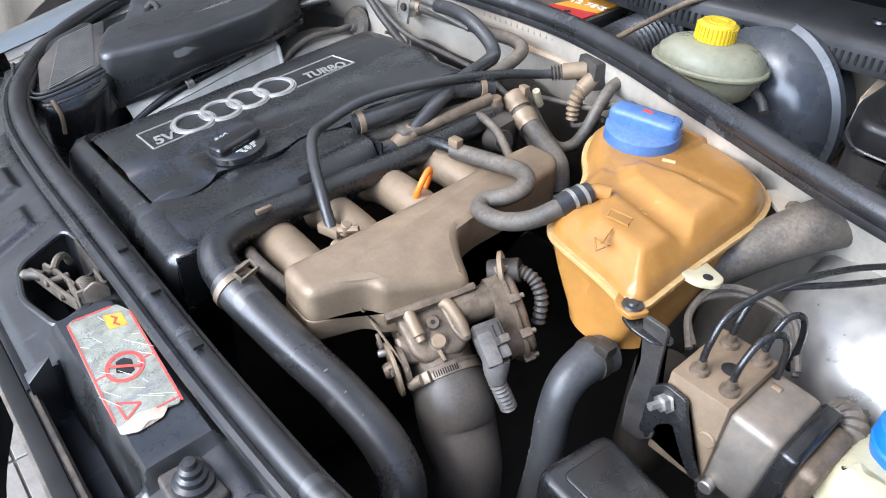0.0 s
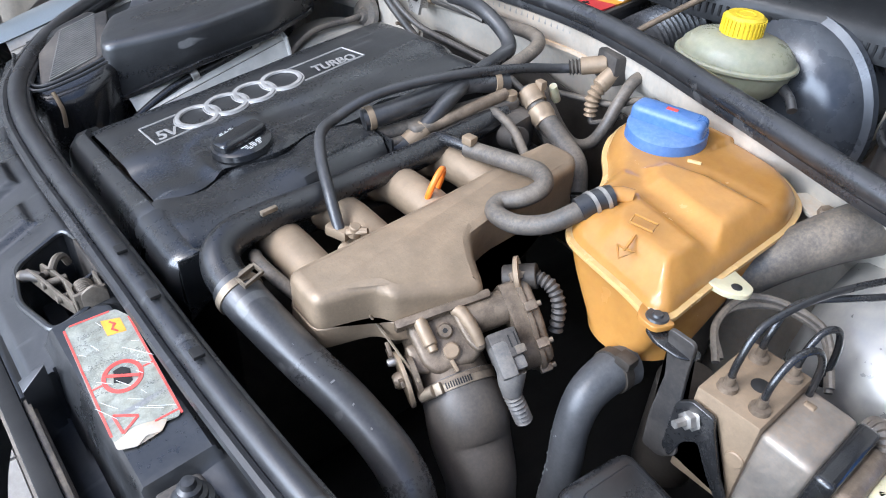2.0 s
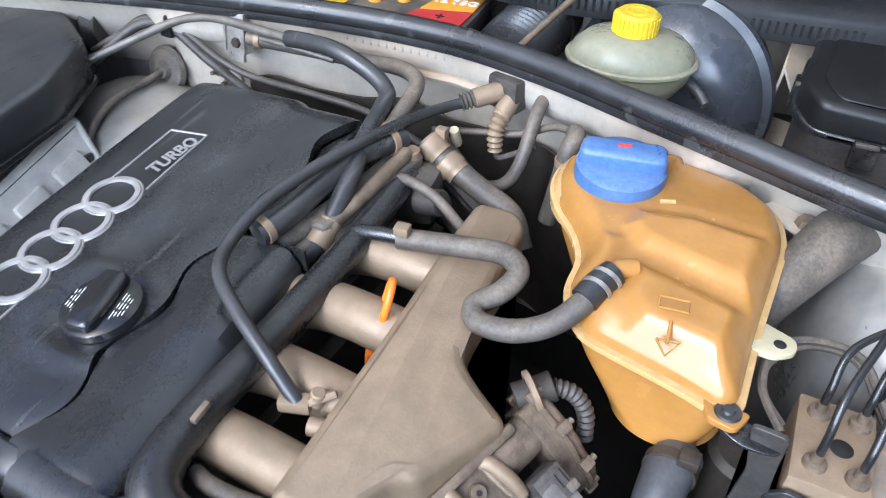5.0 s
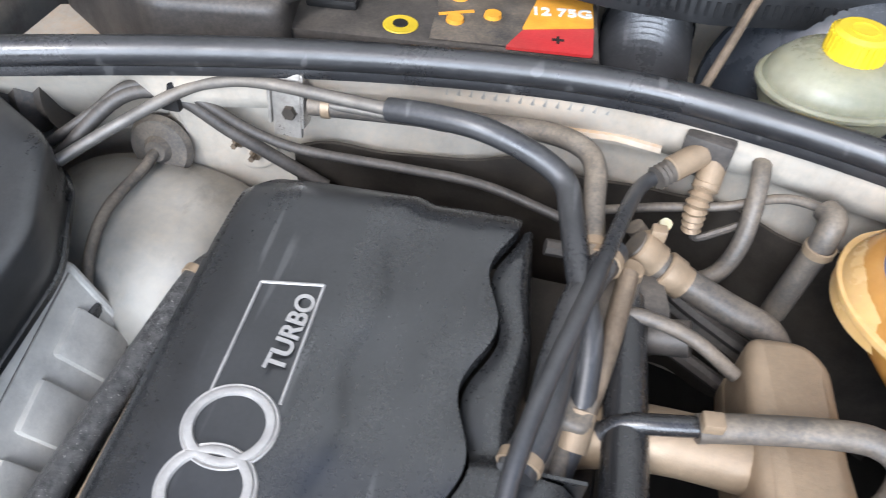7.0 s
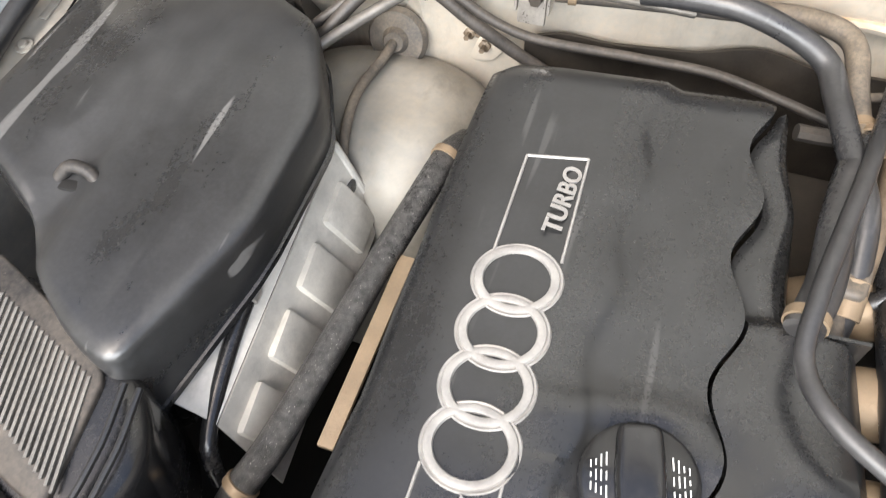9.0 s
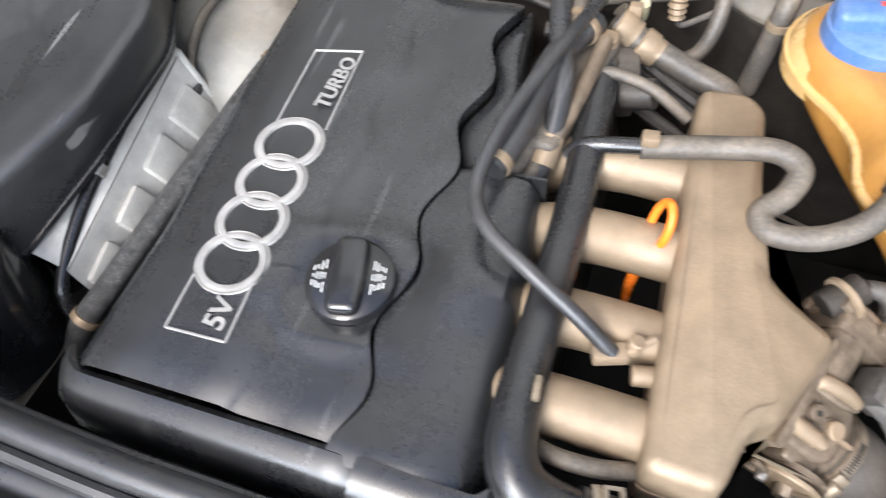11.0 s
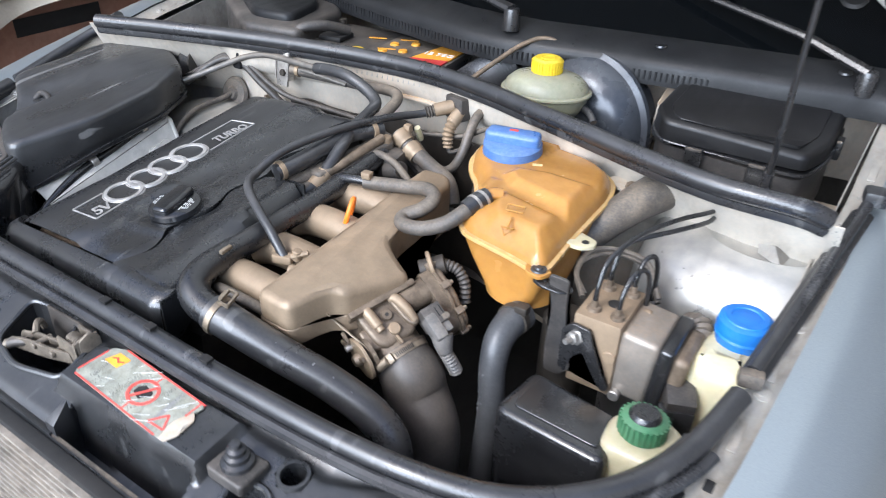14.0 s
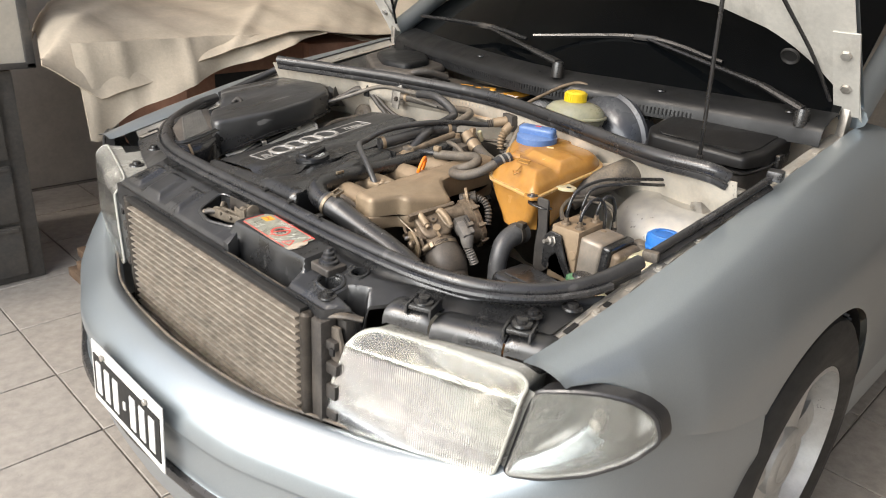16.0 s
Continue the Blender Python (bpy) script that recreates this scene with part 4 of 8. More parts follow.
# near-black tray stands in for the deep bay's shade; radiator back matches it
structure("undertray", box((0.0, 0.58, 0.30), (1.30, 0.85, 0.02)), M["dark"], "near-black tray under the engine, the deep bay's shade in its colour", "undertray")
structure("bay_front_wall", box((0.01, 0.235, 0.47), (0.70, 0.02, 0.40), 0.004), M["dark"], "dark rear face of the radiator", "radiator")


# ---- seals ----
def rubber_seal(name, pts, r, label, fore=False):
    th = thing(name, pts[len(pts) // 2], label, "rubber seal")
    part("bead", tube(pts, r, sub=5, seg=12), M["rubber"], th)
    part("lip", tube([(x, y, z - r * 1.1) for x, y, z in pts], r * 0.50, sub=5, seg=8, flat=1.6), M["rubber"], th)
    if fore:
        q = spline(pts, 5)
        c = np.gradient(q, axis=0)
        c = np.stack([c[:, 1], -c[:, 0]], 1) / np.linalg.norm(c[:, :2], axis=1)[:, None]
        c *= np.where(c[:, 1:] > 0, -1, 1)
        for name, d, dz, rr in (("fore_ridge", 0.017, -0.005, 0.0062), ("rear_ridge", -0.011, -0.004, 0.0058)):
            part(name, tube([(a[0] + n[0] * d, a[1] + n[1] * d, a[2] + dz) for a, n in zip(q, c)][4:-4], rr, sub=1, seg=8), M["rubber"], th)
    return th


rubber_seal("bulkhead_seal", [(x, y - 0.004, 0.897) for x, y in SEAL] + [(0.662, 0.800, 0.886)], 0.0125, "black hollow rubber seal along the bulkhead edge")
rubber_seal("front_seal", [(0.650, 0.565, 0.790), (0.630, 0.478, 0.775), (0.598, 0.415, 0.768), (0.553, 0.366, 0.766), (0.50, 0.334, 0.765), (0.435, 0.316, 0.765), (0.36, 0.306, 0.766), (0.27, 0.301, 0.767), (0.17, 0.298, 0.768), (0.05, 0.297, 0.770), (-0.08, 0.296, 0.770), (-0.22, 0.295, 0.770), (-0.36, 0.303, 0.770), (-0.47, 0.335, 0.772), (-0.60, 0.42, 0.776), (-0.70, 0.535, 0.782), (-0.72, 0.60, 0.79)], 0.012, "black rubber bay seal bowed along the lock carrier", True)
side_seal = thing("side_seal", (0.68, 0.75, 0.80), "straight black rubber seal strip along the wing", "rubber seal")
part("bead", tube([(0.652, 0.60, 0.798), (0.668, 0.72, 0.826), (0.684, 0.84, 0.856), (0.692, 0.90, 0.872)], 0.0075, seg=10), M["rubber"], side_seal)
part("flat_lip", sheet(lambda u, v: (0.652 + 0.040 * u + (v - 0.55) * 0.026, 0.600 + 0.300 * u, 0.790 + 0.074 * u + 0.004 * math.sin(v * math.pi) - 0.010 * abs(v - 0.45)), 20, 6, 0.004), M["rubber"], side_seal, "flat rubber lip")
part("end_clip", box((0.652, 0.592, 0.794), (0.026, 0.016, 0.018), 0.005, rz=15), M["hose_dusty"], side_seal)
part("top_clip", box((0.697, 0.912, 0.880), (0.028, 0.030, 0.020), 0.006, rz=10), M["rubber"], side_seal)
side_seal2 = thing("side_seal", (-0.72, 0.72, 0.80), "straight black rubber seal strip along the wing", "rubber seal")
part("bead", tube([(-0.715, 0.61, 0.796), (-0.722, 0.72, 0.826), (-0.70, 0.80, 0.86), (-0.64, 0.80, 0.89)], 0.010, seg=10), M["rubber"], side_seal2)


# ---- lock carrier ----
carrier = thing("lock_carrier", (0.0, 0.24, 0.60), "black plastic lock carrier panel across the nose", "lock carrier")


def within(poly, x, y, w):
    """0 outside a convex outline, 1 once w inside it."""
    if not (min(p[0] for p in poly) < x < max(p[0] for p in poly) and min(p[1] for p in poly) < y < max(p[1] for p in poly)):
        return 0.0
    m = len(poly)
    area = sum(poly[i][0] * poly[(i + 1) % m][1] - poly[(i + 1) % m][0] * poly[i][1] for i in range(m))
    sg = 1 if area > 0 else -1
    d = 1e9
    for i in range(m):
        (ax, ay), (bx, by) = poly[i], poly[(i + 1) % m]
        d = min(d, sg * ((bx - ax) * (y - ay) - (by - ay) * (x - ax)) / math.hypot(bx - ax, by - ay))
    t = max(0.0, min(1.0, d / w))
    return t * t * (3 - 2 * t)


PAD = [(0.036, 0.206), (0.032, 0.262), (0.042, 0.276), (0.262, 0.284), (0.262, 0.210)]
TRAY = [(0.080, 0.172), (0.070, 0.208), (0.250, 0.214), (0.266, 0.172)]
LATCH = [(-0.092, 0.215), (-0.106, 0.272), (-0.070, 0.280), (0.011, 0.281), (0.029, 0.245), (0.029, 0.219), (-0.037, 0.204)]
SCOOP_A = [(0.292, 0.208), (0.287, 0.236), (0.324, 0.243), (0.341, 0.230), (0.336, 0.204)]
SCOOP_B = [(0.346, 0.208), (0.345, 0.236), (0.373, 0.256), (0.400, 0.232), (0.412, 0.208)]
STEPS = [[(-0.36, 0.190), (-0.36, 0.262), (-0.315, 0.262), (-0.300, 0.190)], [(-0.275, 0.185), (-0.290, 0.262), (-0.225, 0.262), (-0.200, 0.185)], [(-0.175, 0.185), (-0.195, 0.255), (-0.140, 0.255), (-0.118, 0.185)]]


def carrier_point(u, v):
    x = -0.66 + 1.30 * u
    yf = np.interp(x, (-0.66, -0.55, -0.40, -0.37, 0.36, 0.385, 0.42, 0.52, 0.64), (0.345, 0.305, 0.258, 0.172, 0.172, 0.205, 0.262, 0.312, 0.352))
    yb = np.interp(x, (-0.66, -0.47, -0.34, 0.36, 0.50, 0.58, 0.64), (0.50, 0.345, 0.308, 0.312, 0.345, 0.41, 0.50))
    zf = np.interp(x, (-0.4, 0.36, 0.42, 0.64), (0.716, 0.716, 0.722, 0.728))
    zb = np.interp(x, (-0.4, 0.30, 0.42, 0.64), (0.752, 0.748, 0.738, 0.745))
    p = max(0.0, min(1.0, (v - 0.03) / 0.94))
    y = yf + (yb - yf) * p
    z = zf + (zb - zf) * min(1, p * 1.25)
    if abs(x) < 0.37:
        z -= 0.004 * math.exp(-((p - 0.06) / 0.03) ** 2)
    z += 0.007 * math.exp(-((p - 0.93) / 0.05) ** 2) - 0.004 * math.exp(-((p - 0.80) / 0.05) ** 2)
    for k, s in enumerate(STEPS):
        z += (0.006, 0.009, 0.007)[k] * within(s, x, y, 0.012)
    m = within(PAD, x, y, 0.010)
    z += m * (0.752 + 0.096 * (y - 0.247) - z)
    z -= 0.058 * within(TRAY, x, y, 0.006)
    z -= 0.030 * within(SCOOP_A, x, y, 0.008) + 0.060 * within(SCOOP_B, x, y, 0.012)
    z -= 0.12 * within(LATCH, x, y, 0.005)
    z -= 0.05 * max(0.0, min(1.0, (0.0155 - math.hypot(x - 0.333, y - 0.266)) / 0.003))
    if v < 0.03:
        z -= 0.045 if abs(x) < 0.37 else 0.006
    if v > 0.97:
        z -= 0.05 if abs(x) < 0.37 else 0.008
    return (x, y, z)


part("panel", sheet(carrier_point, 430, 60, 0.002), M["panel"], carrier, angle=30)


def carrier_z(x, y):
    """Height of the plain panel at a place, for the rims."""
    yf = np.interp(x, (-0.37, 0.36, 0.385, 0.42), (0.172, 0.172, 0.205, 0.262))
    yb = np.interp(x, (-0.34, 0.36, 0.50), (0.308, 0.312, 0.345))
    p = max(0.0, min(1.0, (y - yf) / (yb - yf)))
    z = np.interp(x, (-0.4, 0.36, 0.42), (0.716, 0.716, 0.722)) * (1 - min(1, p * 1.25)) + np.interp(x, (-0.4, 0.30, 0.42), (0.752, 0.748, 0.738)) * min(1, p * 1.25)
    return z + 0.007 * math.exp(-((p - 0.93) / 0.05) ** 2) - 0.004 * math.exp(-((p - 0.80) / 0.05) ** 2)


for name, outline in (("latch_rim", LATCH), ("scoop_rim", SCOOP_A)):
    loop = round_poly(outline, 0.014, 5)
    part(name, tube([(x, y, carrier_z(x, y) + 0.0005) for x, y in (*loop, loop[0])], 0.0036, sub=1, seg=8), M["panel"], carrier)
part("round_hole_rim", lathe([(0.0128, -0.006), (0.0128, 0.0015), (0.0165, 0.0015), (0.0175, -0.004)], 32, pose(0.333, 0.266, carrier_z(0.333, 0.266), 6), True), M["panel"], carrier)
part("front_rail", box((0.02, 0.1755, 0.7085), (0.66, 0.006, 0.010), 0.002), M["hose_dusty"], carrier, "dusty grey front rail")
part("tray_fin", prism([(0.070, 0.176), (0.074, 0.199), (0.078, 0.199), (0.086, 0.176)], 0.690, 0.742, 0.001, top=lambda x, y: -0.6 * (0.199 - y)), M["panel"], carrier)
for x, y, z in ((0.476, 0.272, 0.7445), (0.612, 0.332, 0.7465), (0.630, 0.425, 0.748), (0.340, 0.200, 0.722), (0.600, 0.372, 0.742), (-0.36, 0.215, 0.75), (-0.46, 0.30, 0.75)):
    b = part("screw", lathe([(0.0, 0.010), (0.008, 0.009), (0.009, 0.004), (0.015, 0.003), (0.016, 0.0)], 14, pose(x, y, z)), M["black"], carrier)


def lamp_cover(x0, x1, lift):
    """A piece of the smooth strip over the headlight's rear edge."""
    def f(u, v):
        x = x0 + (x1 - x0) * u
        yy = np.interp(x, (0.41, 0.45, 0.60, 0.67), (0.224, 0.236, 0.302, 0.330))
        k = round(v * 8)
        e = 0.004 if u in (0, 1) else 0.0
        return (x - 0.25 * (0.0, 0.002, 0.006, 0.012, 0.022, 0.032, 0.040, 0.046, 0.048)[k], yy + (0.0, 0.001, 0.005, 0.012, 0.022, 0.032, 0.040, 0.046, 0.048)[k], 0.700 + lift - e + (0.0, 0.012, 0.020, 0.025, 0.0275, 0.028, 0.027, 0.024, 0.012)[k])
    return sheet(f, 10, 8, 0.002)


for x0, x1, lift in ((0.432, 0.500, 0.008), (0.503, 0.603, 0.003), (0.606, 0.662, 0.004)):
    part("lamp_cover_strip", lamp_cover(x0, x1, lift), M["panel"], carrier, angle=35)
for x, y, rz in ((0.476, 0.272, 22), (0.612, 0.330, 24)):
    part("lamp_tab", box((x, y, 0.740), (0.034, 0.040, 0.007), 0.003, rz=rz, rx=-6), M["panel"], carrier)
    for s in (-1, 1):
        part("tab_wall", box((x + 0.019 * s * math.cos(math.radians(rz)), y + 0.019 * s * math.sin(math.radians(rz)), 0.738), (0.004, 0.044, 0.016), 0.0015, rz=rz), M["panel"], carrier)
for k, x in enumerate((0.015, 0.045, 0.085)):
    part("seal_notch", box((x + 0.05 * k, 0.297, 0.7845), (0.012, 0.010, 0.004), 0.001), M["dark"], carrier)
for sg in (1, -1):
    bx = 0.372 if sg > 0 else -0.345
    part("side_reinforcement", box((bx, 0.212, 0.60), (0.034, 0.030, 0.20), 0.006), M["black_dusty"], carrier)
    part("side_channel", box((bx - 0.018 * sg, 0.176, 0.605), (0.012, 0.020, 0.19), 0.004), M["black"], carrier)
    part("bracket_face", prism([(-0.016, -0.085), (-0.016, 0.086), (0.010, 0.092), (0.020, 0.060), (0.012, 0.030), (0.020, 0.010), (0.014, -0.040), (0.018, -0.085)], 0.0, 0.006, 0.0015, 0.005, m=pose(bx + 0.004 * sg, 0.190, 0.600, 90)), M["hose_dusty"], carrier, "tan dusted bracket face")
    for dz, w, h in ((0.062, 0.022, 0.016), (0.022, 0.030, 0.020), (-0.020, 0.024, 0.026), (-0.062, 0.028, 0.016)):
        part("bracket_clip", box((bx + 0.006 * sg, 0.181, 0.600 + dz), (w, 0.014, h), 0.003, rz=4), M["black_dusty"], carrier)
    part("clip_eye", box((bx + 0.014 * sg, 0.1735, 0.655), (0.010, 0.004, 0.012), 0.001), M["dark"], carrier)
    part("bracket_arm", tube([(bx - 0.01 * sg, 0.186, 0.702), (bx + 0.010 * sg, 0.196, 0.708), (bx + 0.034 * sg, 0.216, 0.704)], [0.007, 0.008, 0.006], seg=8, flat=0.6), M["hose_dusty"], carrier)

sticker = thing("warning_sticker", (0.14, 0.247, 0.753), "worn silver warning sticker with red border and prohibition sign", "sticker")
SM = pose(0.139, 0.246, 0.7535, 5.5, 0, -3) @ Matrix.Diagonal((1.0, 0.88, 1.0, 1.0))


def flat(w, h, mat, name, x=0.0, y=0.0, lift=0.0, rz=0.0, label=""):
    part(name, turned(box((x, y, lift), (w, h, 0.0003), 0.0, rz=rz), SM), mat, sticker, label)


part("foil", turned(prism([(-0.084, -0.026), (-0.080, 0.022), (-0.062, 0.0315), (0.064, 0.0315), (0.073, 0.026), (0.064, 0.006), (0.060, -0.010), (0.066, -0.030), (0.02, -0.032), (-0.078, -0.031)], 0.0, 0.0005, 0, 0.003), SM), M["sticker"], sticker, "scratched silver foil")
part("torn_backing", turned(prism([(0.058, 0.020), (0.070, 0.016), (0.078, 0.008), (0.074, -0.004), (0.080, -0.014), (0.074, -0.030), (0.056, -0.030)], -0.0004, 0.0003, 0, 0.003), SM), M["paint_wall"], sticker, "brown torn backing paper")
for x, y, w, h, rz in ((0.004, 0.0300, 0.134, 0.0022, 0), (-0.010, -0.0298, 0.140, 0.0022, 0), (-0.0815, -0.004, 0.0020, 0.040, -4), (0.0655, 0.018, 0.0018, 0.022, 0), (0.004, 0.0245, 0.0018, 0.010, 0), (0.004, -0.0245, 0.0018, 0.010, 0)):
    flat(w, h, M["red"], "red_border", x, y, 0.0007, rz)
part("yellow_field", turned(prism([(-0.072, 0.004), (-0.066, 0.022), (-0.046, 0.022), (-0.050, 0.004)], 0.0005, 0.0008, 0, 0.001), SM), M["yellowlabel"], sticker)
for x, y, rz in ((-0.063, 0.0135, 35), (-0.058, 0.0125, -30), (-0.053, 0.0125, 35)):
    flat(0.008, 0.0020, M["red"], "flash_mark", x, y, 0.0011, rz)
ringm = lathe([(0.0150, 0.0), (0.0150, 0.0003), (0.0190, 0.0003), (0.0190, 0.0)], 40, SM @ Matrix.Translation((0.004, 0.0, 0.0006)), True)
part("red_ring", ringm, M["red"], sticker)
flat(0.032, 0.0032, M["red"], "red_slash", 0.004, 0.0, 0.0013, 60)
part("black_sign", turned(prism([(-0.010, -0.006), (-0.011, 0.003), (-0.004, 0.009), (0.002, 0.0055), (0.009, 0.007), (0.012, 0.001), (0.006, -0.003), (0.003, -0.010), (-0.004, -0.006)], 0.0005, 0.0009, 0, 0.002), SM @ Matrix.Translation((0.004, 0, 0))), M["dark"], sticker)
for a, b in (((0.040, -0.022), (0.062, -0.020)), ((0.040, -0.022), (0.052, -0.003)), ((0.062, -0.020), (0.052, -0.003))):
    c = ((a[0] + b[0]) / 2, (a[1] + b[1]) / 2)
    flat(math.dist(a, b), 0.0024, M["red"], "red_triangle_bar", *c, 0.0008, math.degrees(math.atan2(b[1] - a[1], b[0] - a[0])))
rs = random.Random(11)
for k in range(16):
    flat(rs.uniform(0.006, 0.026), 0.0004, M["white"], "scratch", rs.uniform(-0.07, 0.055), rs.uniform(-0.026, 0.026), 0.0015, rs.uniform(20, 75))

stopper = thing("rubber_stopper", (0.285, 0.243, 0.738), "ridged black rubber bonnet buffer on its base", "buffer")
part("buffer", lathe([(0.0, 0.026), (0.005, 0.025), (0.006, 0.020), (0.009, 0.018), (0.009, 0.013), (0.012, 0.011), (0.012, 0.006), (0.016, 0.004), (0.017, -0.002)], 22, pose(0.285, 0.243, 0.748)), M["rubber"], stopper)
part("base", prism([(0.262, 0.222), (0.262, 0.258), (0.310, 0.262), (0.310, 0.222)], 0.735, 0.7475, 0.003, 0.006), M["black_dusty"], stopper)

latch = thing("bonnet_latch", (-0.02, 0.24, 0.73), "rusty spring-loaded bonnet latch in an open pocket", "latch")
part("pocket_floor", box((-0.04, 0.244, 0.642), (0.13, 0.08, 0.006), 0.002), M["dark"], latch)
part("rear_plate", box((-0.035, 0.276, 0.725), (0.085, 0.003, 0.05), 0.001, rz=2), M["black_dusty"], latch)
part("side_plate", prism([(-0.012, -0.025), (-0.012, 0.022), (0.0, 0.030), (0.012, 0.022), (0.012, -0.025)], 0.0, 0.003, 0.0008, 0.004, m=pose(0.026, 0.262, 0.736, 90, 0, 78)), M["latch_metal"], latch)
for dy in (-0.007, 0.007):
    part("lever_plate", prism([(-0.046, -0.008), (-0.040, 0.006), (-0.012, 0.010), (0.018, 0.006), (0.046, 0.008), (0.050, -0.006), (0.010, -0.010)], -0.0012, 0.0012, 0.0004, 0.003, m=pose(-0.034, 0.240 + dy, 0.732, 90, 0, 14)), M["latch_metal"], latch)
for x, z in ((-0.060, 0.732), (-0.038, 0.736), (-0.012, 0.733)):
    part("pivot_pin", cyl((x, 0.230 + 0.2 * x + 0.006, z), (x, 0.254 + 0.2 * x + 0.006, z), 0.0042, 0.0008, 14), M["latch_metal"], latch)
part("lever_handle", tube([(-0.072, 0.220, 0.730), (-0.066, 0.224, 0.733), (-0.054, 0.232, 0.734)], [0.0065, 0.0060, 0.0055], seg=10), M["black_dusty"], latch)
part("handle_tip", cyl((-0.076, 0.217, 0.729), (-0.071, 0.220, 0.730), 0.0064, 0.001, 16), M["latch_metal"], latch)
part("striker_hook", tube([(-0.072, 0.262, 0.728), (-0.070, 0.258, 0.740), (-0.062, 0.250, 0.744), (-0.052, 0.242, 0.740)], 0.0040, seg=8), M["latch_metal"], latch)
part("spring", tube([(-0.004 + 0.00048 * a, 0.258 + 0.0092 * math.cos(a), 0.744 + 0.0092 * math.sin(a)) for a in np.linspace(0, 2 * math.pi * 8, 97)], 0.0013, sub=1, seg=6), M["latch_metal"], latch, "dusty coil spring")
for y, w in ((0.246, 0.003), (0.272, 0.003)):
    part("spring_cheek", box((0.008, y, 0.742), (0.036, w, 0.024), 0.001), M["latch_metal"], latch)
part("spring_end", box((0.0240, 0.259, 0.745), (0.004, 0.030, 0.028), 0.0015), M["latch_metal"], latch)
part("release_cable", tube([(-0.020, 0.262, 0.738), (-0.026, 0.276, 0.742), (-0.060, 0.284, 0.748), (-0.10, 0.285, 0.752)], 0.0024, seg=8), M["black"], latch)

# ---- engine ----
engine = thing("engine_block", (-0.05, 0.58, 0.32), "grimy cast engine block below its cover", "engine")
part("block", box((-0.08, 0.60, 0.54), (0.30, 0.46, 0.34), 0.03), M["grime"], engine)
part("cam_housing", box((-0.215, 0.60, 0.718), (0.105, 0.46, 0.06), 0.012, ry=-4), M["alu_dark"], engine)
part("head", box((-0.03, 0.60, 0.71), (0.16, 0.45, 0.07), 0.015), M["grime"], engine)
part("front_pulley", cyl((-0.15, 0.31, 0.58), (-0.15, 0.345, 0.58), 0.09, 0.006, 36), M["dark"], engine)

cover = thing("engine_cover", (-0.12, 0.58, 0.74), "black ribbed plastic engine cover with raised lettering and rings", "engine cover")


def top_z(x, y):
    return 0.778 + 0.125 * (y - 0.40) + 0.075 * (x + 0.2)


def wavy(y):
    return -0.0490 - 0.0078 * math.cos((y - 0.749) * 62.8)


def plate_point(u, v):
    """Main plate: u across, v along; edges turned down."""
    y = 0.358 + 0.468 * v
    xr = np.interp(y, (0.358, 0.48, 0.70, 0.79, 0.826), (-0.288, -0.280, -0.286, -0.284, -0.262))
    xl = wavy(y)
    cols = (0.0, 0.015, 0.045, 0.10, 0.25, 0.5, 0.63, 0.66, 0.69, 0.85, 0.97, 1.0, 1.0)
    drop = (-0.075, -0.035, -0.010, -0.002, 0, 0, 0, -0.0035, -0.0065, -0.0065, -0.0070, -0.0085, -0.02)
    k = round(u * 12)
    e = cols[k]
    x = xr + (xl - xr) * e
    z = top_z(x, y) + drop[k]
    z -= 0.030 * max(0, (y - 0.775) / 0.05) ** 2.2 + 0.003 * max(0, (0.380 - y) / 0.022) ** 2
    if v == 1:
        z -= 0.03
    d = math.hypot(x + 0.088, (y - 0.474))
    z += 0.004 * max(0, 1 - ((d - 0.052) / 0.012) ** 2)
    return (x, y, z)


part("main_plate", sheet(plate_point, 12, 110, 0.0025), M["cover"], cover, "satin black plastic", angle=50)


def side_point(u, v):
    y = 0.345 + 0.455 * v
    xl = wavy(y) + 0.003
    xo = np.interp(y, (0.345, 0.43, 0.50, 0.55, 0.598, 0.607, 0.70, 0.80), (0.060, 0.054, 0.048, 0.042, 0.034, -0.008, -0.012, -0.030))
    cols = (0.0, 0.0, 0.10, 0.30, 0.55, 0.80, 0.94, 1.0)
    k = round(u * 7)
    drop = (-0.028, -0.0095, -0.0080, -0.006, -0.004, -0.008, -0.022, -0.060)
    x = xl + (xo - xl) * cols[k]
    z = top_z(x, y) + drop[k] + 0.007 * max(0, (0.41 - y) / 0.065) * (1 - u) - 0.004 * max(0, (0.36 - y) / 0.015) ** 2
    bul = 0.006 * math.exp(-((y - 0.50) / 0.03) ** 2) * (1 if 2 < k < 6 else 0)
    return (x, y, z + bul - 0.012 * max(0.0, min(1.0, (y - 0.600) / 0.010)) - (0.05 if v == 1 else 0))


part("side_skirt", sheet(lambda u, v: (-0.012 + 0.046 * u, 0.603 + 0.003 * v, top_z(-0.012 + 0.046 * u, 0.60) - 0.007 - 0.040 * v), 8, 4, 0.0025), M["cover"], cover)
part("side_plate", sheet(side_point, 7, 90, 0.0025), M["cover"], cover, "satin black plastic", angle=50)


def front_point(u, v):
    x = -0.292 + 0.262 * u
    p = v * 5
    k = round(p)
    y = (0.3565, 0.351, 0.338, 0.328, 0.324, 0.330)[k]
    z = top_z(x, 0.36) + (-0.0110, -0.0055, -0.0080, -0.020, -0.050, -0.090)[k]
    if u in (0, 1):
        z -= 0.004
    return (x, y + 0.02 * max(0, (0.1 - u) / 0.1) ** 2, z)


part("front_band", sheet(front_point, 24, 5, 0.0025), M["cover"], cover, angle=40)


